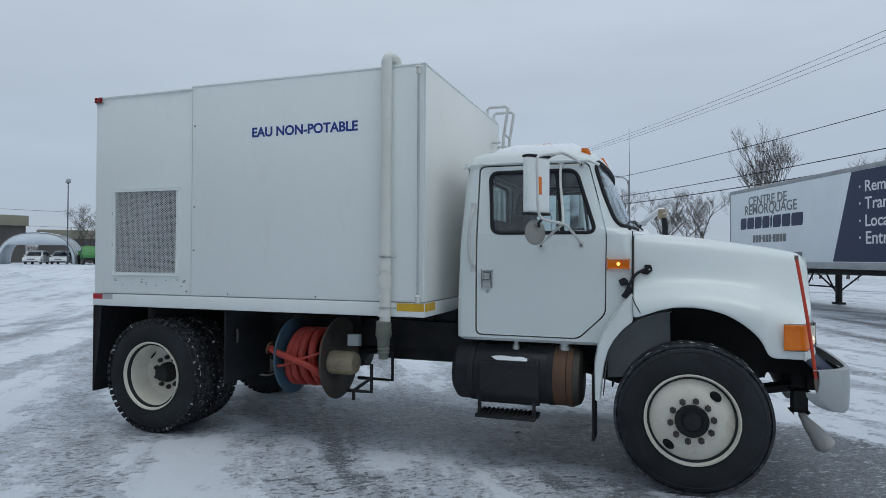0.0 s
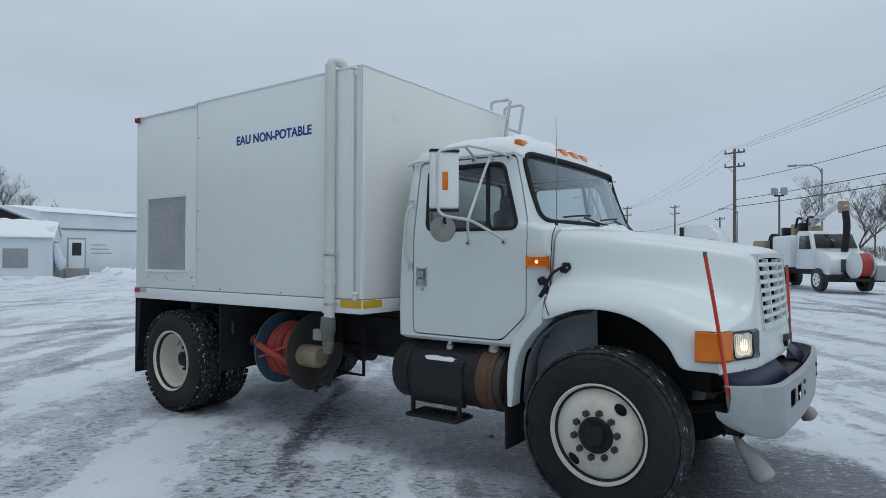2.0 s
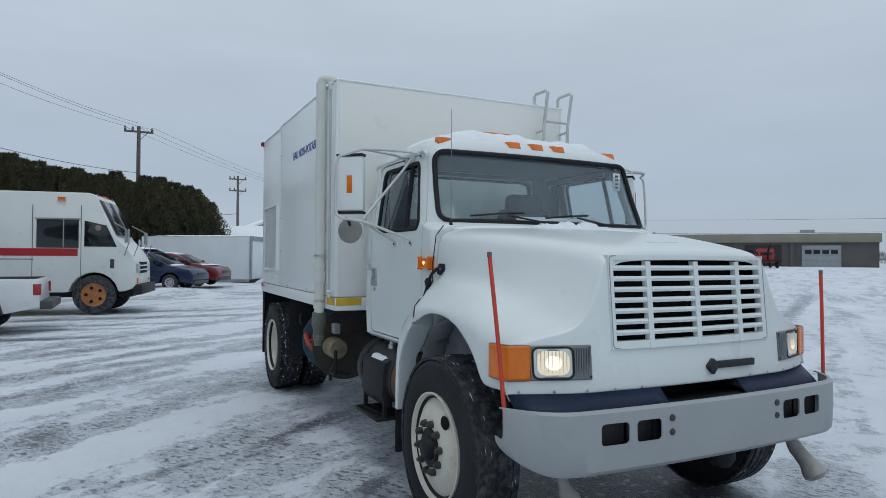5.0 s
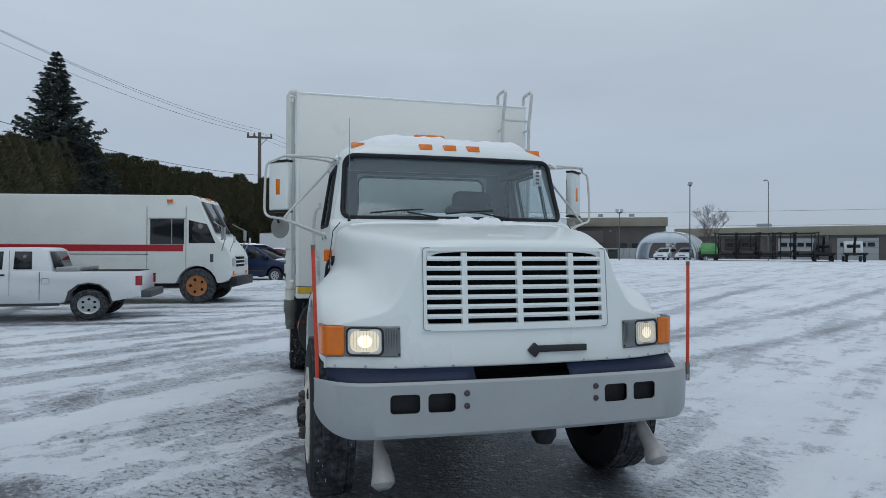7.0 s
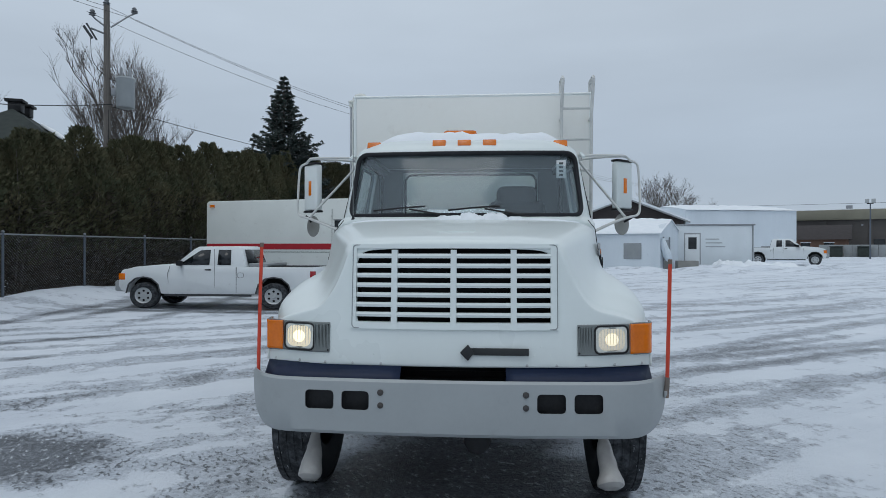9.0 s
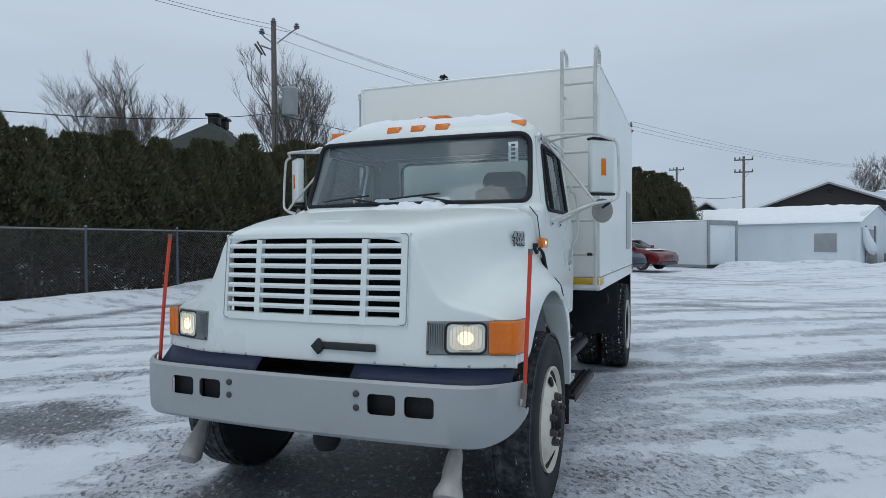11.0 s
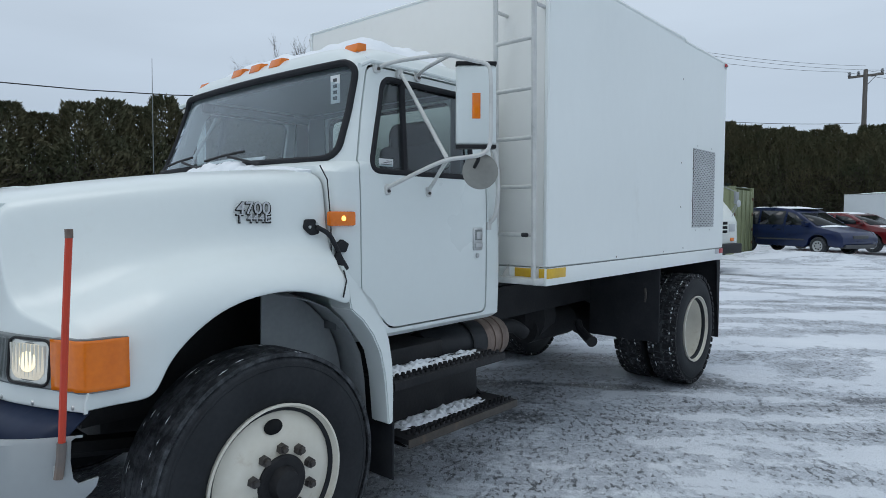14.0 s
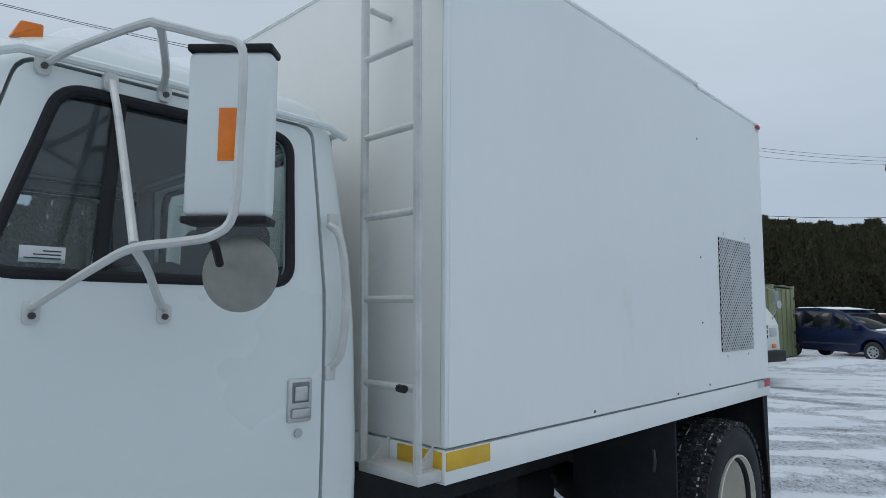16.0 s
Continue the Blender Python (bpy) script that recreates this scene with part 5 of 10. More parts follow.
for side in (-1, 1):
    part("mud_flap", box(-5.50, -5.485, side * 0.52, side * 1.20, 0.33, 1.16, 0.005), RUBBER, truck, "black rear mud flap")
    part("front_splash_plate", box(-3.965, -3.945, side * 0.50, side * 1.18, 0.50, 1.16, 0.005), RUBBER, truck, "black splash plate ahead of the rear wheels")
    part("flap_side", prism([(-5.49, 1.16), (-5.40, 1.16), (-5.42, 0.9), (-5.49, 0.33)], "y", side * 1.19, side * 1.2), RUBBER, truck)
    part("plate_hook", tube(smooth_path([(-3.92, side * 1.06, 0.98), (-3.90, side * 1.075, 0.92), (-3.92, side * 1.06, 0.86)], 4), 0.011, 6), NUT, truck)

# ---- tank box ----
BX0, BX1, BW, BZ0, BZ1 = -5.478, -2.008, 1.222, 1.17, 3.225
SEAM = -4.31
tank_box = part("tank_box", box(SEAM, BX1, -BW, BW, 1.292, BZ1, 0.008), BOXWHITE, truck, "white sheet metal tank box")
part("rear_compartment", box(BX0, SEAM - 0.004, -BW + 0.006, BW - 0.001, 1.292, BZ1 - 0.02, 0.008), BOXWHITE, tank_box)
part("front_wall", box(BX1 - 0.002, BX1 + 0.004, -BW + 0.025, BW - 0.025, 1.295, BZ1 - 0.02, 0.002), BOXFRONT, tank_box)
part("floor_rail", box(BX0 - 0.01, BX1 + 0.006, -BW - 0.004, BW + 0.004, BZ0, 1.287, 0.008), BOXWHITE, tank_box)
part("roof_edge", tube([(BX1, -BW, BZ1), (BX1, BW, BZ1), (SEAM, BW, BZ1), (SEAM, -BW, BZ1)], 0.012, 6, closed=True), BOXWHITE, tank_box)
part("rear_roof_edge", tube([(SEAM, -BW, BZ1 - 0.02), (BX0, -BW, BZ1 - 0.02), (BX0, BW, BZ1 - 0.02), (SEAM, BW, BZ1 - 0.02)], 0.012, 6), BOXWHITE, tank_box)
for side in (-1, 1):
    if side < 0:
        part("panel_seam", box(SEAM - 0.0025, SEAM, side * (BW - 0.004), side * (BW + 0.0008), 1.29, BZ1 - 0.03), PVC, tank_box)
    part("rail_seam", box(BX0, BX1, side * (BW - 0.002), side * (BW + 0.001), 1.287, 1.2905), LINER, tank_box)
    part("corner_fold", box(BX1 - 0.012, BX1 + 0.007, side * (BW - 0.02), side * (BW + 0.002), 1.3, BZ1 - 0.01, 0.004), BOXWHITE, tank_box)
    part("yellow_reflector", box(BX1 - 0.235, BX1 + 0.001, side * (BW + 0.003), side * (BW + 0.007), 1.218, 1.282, 0.001), YELLOWTAPE, tank_box, "yellow reflective strip")
    part("yellow_reflector", box(BX1 + 0.006, BX1 + 0.010, side * (BW - 0.24), side * (BW - 0.01), 1.218, 1.282, 0.001), YELLOWTAPE, tank_box, "yellow reflective strip")
    part("red_reflector", box(BX0 + 0.0, BX0 + 0.12, side * (BW + 0.003), side * (BW + 0.007), 1.235, 1.285, 0.001), REDTAPE, tank_box)
    part("silver_reflector", box(BX0 + 0.12, BX0 + 0.24, side * (BW + 0.003), side * (BW + 0.007), 1.235, 1.285, 0.001), SILVERTAPE, tank_box)
    lamp = part("corner_lamp", box(BX0 + 0.02, BX0 + 0.08, side * (BW - 0.01), side * (BW + 0.025), 3.165, 3.195, 0.01), REDLENS, tank_box, "red corner marker lamp")
    part("lamp_foot", box(BX0 + 0.012, BX0 + 0.088, side * (BW - 0.012), side * (BW + 0.006), 3.15, 3.21, 0.003), CHROME, lamp)
part("side_sheet", box(BX0 + 0.006, BX1 - 0.014, BW - 0.001, BW + 0.0018, 1.298, BZ1 - 0.034), BOXWHITE, tank_box)
# rivets and spots along the panels
rnd = random.Random(11)
for side in (-1, 1):
    for x, z in ((SEAM + 0.03, 2.11), (SEAM + 0.03, 1.71), (SEAM - 0.05, 1.33), (SEAM + 0.03, 2.86), (-3.0, 1.315), (-3.9, 1.315)):
        part("panel_screw", rod((x, side * (BW - 0.002), z), (x, side * (BW + 0.004), z), 0.007, seg=8), NUT, tank_box)
    for k in range(16):
        x = -5.3 + 0.9 * rnd.random()
        part("paint_chip", box(x, x + rnd.uniform(0.006, 0.03), side * (BW - 0.008), side * (BW - 0.005), *sorted((lambda c: (c, c + rnd.uniform(0.005, 0.014)))(1.40 + rnd.uniform(-0.03, 0.03)))), BUMPER, tank_box)


ALUMESH = mat("dull_wire_mesh", (0.55, 0.57, 0.58), (0.45, 0.47, 0.48), 0.5, metal=0.2, bump=0)


def vent(side, x0, x1, z0, z1, cell_x, cell_z, framed, label):
    """An expanded metal grille over a near-black sheet that stands for the shade inside."""
    y = side * (BW - 0.002)
    v = part("vent_grille", box(x0, x1, y, side * (BW + 0.003), z0, z1), GAPSHADE, tank_box, label)
    b = bmesh.new()
    w, h = x1 - x0, z1 - z0
    slope = cell_z / cell_x
    yy = BW + 0.006
    def strand(ax, az, bx, bz):
        n = Vector((-(bz - az), bx - ax)).normalized() * cell_z * (0.15 if framed else 0.12)
        vs = [b.verts.new((x0 + px + s * n.x, side * (yy + o), z0 + pz + s * n.y)) for px, pz in ((ax, az), (bx, bz)) for s, o in ((-1, 0.0), (1, 0.004))]
        b.faces.new((vs[0], vs[1], vs[3], vs[2]))
    c = -w * slope
    while c < h:
        # rising strands z = c + slope * x, clipped to the opening
        for flip in (0, 1):
            xa = max(0.0, -c / slope)
            xb = min(w, (h - c) / slope)
            if xb - xa > 0.005:
                za, zb = c + slope * xa, c + slope * xb
                if flip:
                    strand(w - xa, za, w - xb, zb)
                else:
                    strand(xa, za, xb, zb)
        c += cell_z
    part("mesh", b, ALUMESH, v)
    if framed:
        f = 0.026
        for a0, a1, c0, c1 in ((x0 - f, x1 + f, z1, z1 + f), (x0 - f, x1 + f, z0 - f, z0), (x0 - f, x0, z0, z1), (x1, x1 + f, z0, z1)):
            part("frame_strip", box(a0, a1, side * (BW - 0.004), side * (BW + 0.02), c0, c1, 0.004), BOXWHITE, v)
        for z in (z0 + 0.25, z0 + 0.55):
            part("hinge_pin", rod((x0 - f - 0.01, side * (BW + 0.015), z), (x0 - f - 0.01, side * (BW + 0.015), z + 0.03), 0.008, seg=8), CHROME, v)
    else:
        for x, z in ((x0 + 0.1, z1 + 0.03), (x1 - 0.1, z1 + 0.03), (x0 + 0.1, z0 - 0.03), (x1 - 0.1, z0 - 0.03), (x1 + 0.02, z0 + 0.25), (x1 + 0.02, z0 + 0.55)):
            part("screw", rod((x, side * BW, z), (x, side * (BW + 0.005), z), 0.008, seg=8), CHROME, v)


vent(-1, -5.195, -4.468, 1.50, 2.27, 0.030, 0.0165, True, "white framed vent with expanded metal mesh")
vent(1, -5.165, -4.572, 1.518, 2.265, 0.042, 0.036, False, "wire mesh vent over a near-black sheet for inner shade")
lettering("side_lettering", "EAU NON-POTABLE", pose(-3.655, -BW - 0.0005, 2.722, 90, 0, 0), 1.045, NAVYTEXT, tank_box, 0.0015, 0.03, "navy words on the white box side")

# roof hatches and snow on the roof
for x, y in ((-2.5, 0.1),):
    part("roof_hatch", box(x - 0.3, x + 0.3, y - 0.3, y + 0.3, BZ1, BZ1 + 0.05, 0.02), BOXWHITE, tank_box)

# filler pipe with its elbow, couplings and hose fitting
PX, PY = -2.325, -BW - 0.055
fill = part("filler_pipe", rod((PX, PY, 1.10), (PX, PY, 3.26), 0.045, seg=24), PVC, truck, "white plastic standpipe with couplings")
part("elbow", tube(smooth_path([(PX, PY, 3.20), (PX, PY, 3.25), (PX + 0.008, PY + 0.015, 3.288), (PX + 0.03, PY + 0.05, 3.296), (PX + 0.045, PY + 0.10, 3.28), (PX + 0.05, PY + 0.125, 3.20)], 5), 0.041, 16), PVC, fill)
for z, r, h in ((1.57, 0.053, 0.05), (1.46, 0.059, 0.10), (1.33, 0.052, 0.03), (1.20, 0.054, 0.05)):
    part("coupling", lathe([(-h / 2, r - 0.008), (-h / 2, r), (h / 2, r), (h / 2, r - 0.008)], (PX - 0.006, PY, z), "z", 24), PVC, fill)
for z in (1.66, 1.245):
    part("pipe_clamp", lathe([(-0.009, 0.046), (-0.009, 0.05), (0.009, 0.05), (0.009, 0.046)], (PX, PY, z), "z", 24), CHROME, fill)
    part("clamp_bolt", rod((PX + 0.03, PY, z), (PX + 0.09, PY + 0.02, z), 0.008, seg=8), CHROME, fill)
part("hose_fitting", lathe([(0.14, 0.05), (0.13, 0.062), (0.02, 0.066), (0.0, 0.056), (-0.03, 0.05), (-0.06, 0.052), (-0.07, 0.046), (-0.09, 0.052), (-0.10, 0.046), (-0.12, 0.05), (-0.14, 0.04), (-0.17, 0.04)], (PX - 0.012, PY, 1.0), "z", 20), GREYPVC, fill)
part("level_tube", rod((-2.046, -BW - 0.045, 1.335), (-2.046, -BW - 0.045, 3.15), 0.011, seg=10), SILVERTAPE, truck, "thin clear level tube")
for z in (3.165, 1.32):
    part("level_valve", lathe([(-0.035, 0.012), (-0.03, 0.02), (0.01, 0.02), (0.02, 0.028), (0.035, 0.02), (0.036, 0.0)], (-2.046, -BW - 0.045, z), "z", 12), PVC, truck)

# hose reel
RC = Vector((0, -0.80, 0.735))
reel = part("hose_reel", lathe([(-0.006, 0.34), (0.006, 0.34), (0.008, 0.335), (0.008, 0.05)], (-3.46, RC.y, RC.z), "x", 48), REELBLUE, truck, "hose reel wound with orange hose")
part("reel_rim", tube([(-3.46, RC.y + 0.34 * math.cos(a), RC.z + 0.34 * math.sin(a)) for a in (2 * math.pi * k / 48 for k in range(48))], 0.011, 6, closed=True), REELBLUE, reel)
part("reel_plate", lathe([(-0.006, 0.05), (-0.006, 0.36), (0.006, 0.36), (0.006, 0.05)], (-2.99, RC.y, RC.z), "x", 48), REELBROWN, reel)
part("reel_plate_rim", tube([(-2.99, RC.y + 0.36 * math.cos(a), RC.z + 0.36 * math.sin(a)) for a in (2 * math.pi * k / 48 for k in range(48))], 0.011, 6, closed=True), REELBROWN, reel)
part("drum", rod((-3.46, RC.y, RC.z), (-2.99, RC.y, RC.z), 0.14, seg=24), BLACK, reel)
for lay, rad in enumerate((0.19, 0.235)):
    for k in range(5):
        x = -3.40 + 0.082 * k + 0.02 * lay
        part("hose_turn", tube([(x + 0.03 * math.sin(a + k), RC.y + rad * math.cos(a), RC.z + rad * math.sin(a)) for a in (2 * math.pi * i / 40 for i in range(40))], 0.037, 10, closed=True), HOSE, reel)
part("hose_end", tube(smooth_path([(-3.02, RC.y - 0.27, 0.62), (-3.12, RC.y - 0.33, 0.70), (-3.30, RC.y - 0.34, 0.76), (-3.47, RC.y - 0.30, 0.80), (-3.56, RC.y - 0.26, 0.825)], 5), 0.030, 10), HOSE, reel)
part("hose_ring", tube([(-3.56 + 0.012 * math.sin(a), RC.y - 0.26 + 0.05 * math.cos(a), 0.825 + 0.05 * math.sin(a)) for a in (2 * math.pi * k / 20 for k in range(20))], 0.009, 6, closed=True), RUSTY, reel)
part("hose_tie", tube(smooth_path([(-2.98, RC.y - 0.31, 0.83), (-3.15, RC.y - 0.34, 0.77), (-3.38, RC.y - 0.33, 0.69), (-3.5, RC.y - 0.28, 0.68)], 4), 0.012, 6), HOSE, reel)
mot = part("reel_motor", lathe([(-0.14, 0.06), (-0.135, 0.10), (0.09, 0.10), (0.12, 0.085), (0.13, 0.0)], (-2.86, RC.y - 0.16, 0.72), "x", 28), MOTOR, reel, "beige painted electric motor")
for k in range(10):
    a = 2 * math.pi * k / 10
    part("cooling_rib", box(-2.97, -2.79, RC.y - 0.16 + 0.098 * math.cos(a) - 0.006, RC.y - 0.16 + 0.098 * math.cos(a) + 0.006, 0.72 + 0.098 * math.sin(a) - 0.006, 0.72 + 0.098 * math.sin(a) + 0.006), MOTOR, mot)
part("motor_flange", box(-3.02, -2.985, RC.y - 0.28, RC.y - 0.04, 0.60, 0.84, 0.01), MOTOR, mot)
part("switch_box", box(-2.80, -2.69, RC.y - 0.22, RC.y - 0.16, 0.88, 0.98, 0.006), BUMPER, reel)
b = tube([(-2.72, RC.y - 0.25, 0.50), (-2.55, RC.y - 0.25, 0.50), (-2.55, RC.y - 0.25, 0.74)], 0.018, 6)
tube([(-2.72, RC.y - 0.25, 0.50), (-2.55, RC.y - 0.25, 0.62)], 0.014, 6, b)
tube([(-2.90, RC.y, 0.44), (-2.72, RC.y - 0.25, 0.50), (-2.72, RC.y - 0.25, 0.42)], 0.018, 6, b)
tube([(-2.9, RC.y + 0.2, 0.52), (-2.55, RC.y + 0.2, 0.52), (-2.55, RC.y + 0.2, 1.0)], 0.018, 6, b)
part("reel_stand", b, BLACK, reel)
part("reel_hanger", box(-3.45, -2.9, -0.55, -0.50, 0.80, 1.16), BLACK, reel)

# fuel tank on the right, with step
TY, TZ, TR = -0.855, 0.715, 0.235
tk = part("fuel_tank", lathe([(-1.83, 0.0), (-1.83, TR - 0.05), (-1.80, TR - 0.01), (-1.78, TR), (-1.05, TR), (-1.03, TR - 0.012)], (0, TY, TZ), "x", 36), TANKBLACK, truck, "black round fuel tank with a rusty end")
part("rusty_end", lathe([(-1.03, TR - 0.012), (-1.025, TR + 0.002), (-0.90, TR + 0.002), (-0.895, TR - 0.004)], (0, TY, TZ), "x", 36), RUSTY, tk)
part("tank_end", lathe([(-0.897, TR - 0.01), (-0.895, TR - 0.002), (-0.83, TR - 0.004), (-0.80, TR - 0.02), (-0.785, TR - 0.05), (-0.785, 0.0)], (0, TY, TZ), "x", 36), REELBROWN, tk, "blackened tank end")
for x in (-1.66, -1.02, -0.87):
    part("tank_strap", lathe([(x - 0.022, TR), (x - 0.022, TR + 0.007), (x + 0.022, TR + 0.007), (x + 0.022, TR)], (0, TY, TZ), "x", 36), BLACK if x < -0.9 else RUSTY, tk)
part("tank_cap", lathe([(0, 0.05), (0.03, 0.05), (0.034, 0.042), (0.05, 0.042), (0.055, 0.0)], (-0.92, TY - 0.07, TZ + TR - 0.02), "z", 18), CHROME, tk)
part("tank_valve", lathe([(0, 0.03), (0.03, 0.03), (0.04, 0.018), (0.07, 0.018)], (-1.31, TY - 0.10, TZ + TR - 0.03), "z", 12), CHROME, tk)
part("tank_step", box(-1.56, -1.12, TY - 0.245, TY - 0.06, 0.815, 0.845, 0.006), BLACK, tk)
part("step_front", prism(round_poly([(TY - 0.20, 0.86), (TY - 0.25, 0.83), (TY - 0.265, 0.58), (TY - 0.22, 0.50), (TY - 0.18, 0.50), (TY - 0.18, 0.86)], 0.02), "x", -1.57, -1.10, 0.004), BLACK, tk)
low = part("lower_step", box(-1.60, -1.12, TY - 0.30, TY - 0.06, 0.395, 0.42, 0.004), BLACK, tk)
for k in range(12):
    part("tread_bar", box(-1.585 + 0.038 * k, -1.570 + 0.038 * k, TY - 0.305, TY - 0.055, 0.42, 0.428), BLACK, low)
for x in (-1.58, -1.14):
    part("step_hanger", box(x - 0.012, x + 0.012, TY - 0.24, TY - 0.21, 0.40, 0.62), BLACK, tk)

# battery box, steps and muffler on the left
bb = part("battery_box", box(-1.60, -0.72, 0.62, 0.98, 0.50, 0.745, 0.015), BLACK, truck, "black battery box with two tread steps")
part("upper_box", box(-1.30, -0.72, 0.66, 0.96, 0.80, 0.90, 0.02), BLACK, bb)


def tread_step(z, x0, x1, y0, y1):
    st = part("tread_step", box(x0, x1, y0, y1, z - 0.03, z, 0.006), BLACK, bb, "black perforated tread step with snow on it")
    V, F = [], []
    for i in range(int((x1 - x0 - 0.04) / 0.042)):
        for j in range(2):
            cx, cy, r = x0 + 0.035 + 0.042 * i + 0.02 * j, y1 - 0.03 - 0.04 * j, 0.014
            k0 = len(V)
            for q in range(8):
                a = 2 * math.pi * q / 8
                V.append((cx + r * math.cos(a), cy + r * math.sin(a), z))
            for q in range(8):
                a = 2 * math.pi * q / 8
                V.append((cx + r * 0.7 * math.cos(a), cy + r * 0.7 * math.sin(a), z + 0.018))
            for q in range(8):
                F.append((k0 + q, k0 + (q + 1) % 8, k0 + 8 + (q + 1) % 8, k0 + 8 + q))
    me = bpy.data.meshes.new("grip_teeth")
    me.from_pydata(V, [], F)
    me.materials.append(BLACK)
    o = new("grip_teeth", me)
    o.parent = st
    part("step_lip", box(x0, x1, y1 - 0.004, y1 + 0.004, z - 0.045, z - 0.002, 0.002), BLACK if z > 0.6 else REELBROWN, st)


tread_step(0.79, -1.64, -0.70, 0.90, 1.16)
tread_step(0.49, -1.72, -0.76, 0.92, 1.20)
for x in (-1.05, -0.78, -1.66):
    part("step_bracket", prism([(0.80, 0.62), (1.0, 0.47), (1.16, 0.44), (1.0, 0.44), (0.80, 0.50)], "x", x - 0.008, x + 0.008), BLACK, bb)
part("step_riser", box(-1.66, -0.80, 0.915, 0.93, 0.49, 0.60, 0.003), BLACK, bb)
MFY, MFZ = 0.80, 0.80
mf = part("muffler", lathe([(-2.03, 0.06), (-2.01, 0.12), (-1.98, 0.135), (-1.28, 0.135), (-1.24, 0.12), (-1.22, 0.05)], (0, MFY, MFZ), "x", 28), TANKBLACK, truck, "muffler with heat-stained end")
part("muffler_end", lathe([(-2.035, 0.08), (-2.015, 0.128), (-1.985, 0.139), (-1.78, 0.140), (-1.77, 0.136)], (0, MFY, MFZ), "x", 28), MUFFLER, mf, "brown heat-stained muffler end")
for x in (-1.93, -1.85, -1.62):
    part("muffler_band", lathe([(x - 0.008, 0.138), (x - 0.008, 0.147), (x + 0.008, 0.147), (x + 0.008, 0.138)], (0, MFY, MFZ), "x", 28), MUFFLER if x < -1.7 else BLACK, mf)
part("tail_pipe", tube(smooth_path([(-2.0, MFY, MFZ + 0.01), (-2.10, MFY + 0.02, MFZ + 0.05), (-2.19, MFY + 0.05, MFZ + 0.04), (-2.27, MFY + 0.08, MFZ - 0.02)], 4), 0.05, 12), BLACK, mf)

# ladder on the box's front, left side
lad = part("ladder", tube([(-1.90, 1.195, 1.215), (-1.87, 1.20, 3.0), (-1.82, 1.213, 3.33), (-1.85, 1.213, 3.352), (-2.03, 1.213, 3.352), (-2.06, 1.213, 3.33), (-2.06, 1.213, 3.20)], 0.017, 8), ARMWHITE, truck, "white steel ladder with hand loops")
part("ladder_rail", tube([(-1.90, 0.905, 1.215), (-1.87, 0.905, 3.0), (-1.82, 0.915, 3.33), (-1.85, 0.915, 3.352), (-2.03, 0.915, 3.352), (-2.06, 0.915, 3.33), (-2.06, 0.915, 3.20)], 0.017, 8), ARMWHITE, lad)
for k in range(6):
    part("rung", rod((-1.898 + 0.006 * k, 0.905, 1.505 + 0.308 * k), (-1.898 + 0.006 * k, 1.196, 1.505 + 0.308 * k), 0.014, seg=10), ARMWHITE, lad)
part("ladder_foot", box(-2.0, -1.885, 0.895, 1.215, 1.185, 1.225, 0.006), ARMWHITE, lad)
part("ladder_bracket", prism([(-2.0, 1.225), (-1.91, 1.225), (-2.0, 1.30)], "y", 0.93, 0.937), ARMWHITE, lad)
part("ladder_bracket", prism([(-2.0, 1.225), (-1.91, 1.225), (-2.0, 1.30)], "y", 1.165, 1.172), ARMWHITE, lad)
part("top_bracket", rod((-2.0, 0.905, 2.95), (-1.9, 0.905, 2.95), 0.012, seg=8), ARMWHITE, lad)
part("top_bracket", rod((-2.0, 1.195, 2.95), (-1.9, 1.195, 2.95), 0.012, seg=8), ARMWHITE, lad)
b = rod((-1.868, 1.13, 1.506), (-1.86, 1.17, 1.506), 0.014, seg=8)
part("rung_wear", b, BLACK, lad)

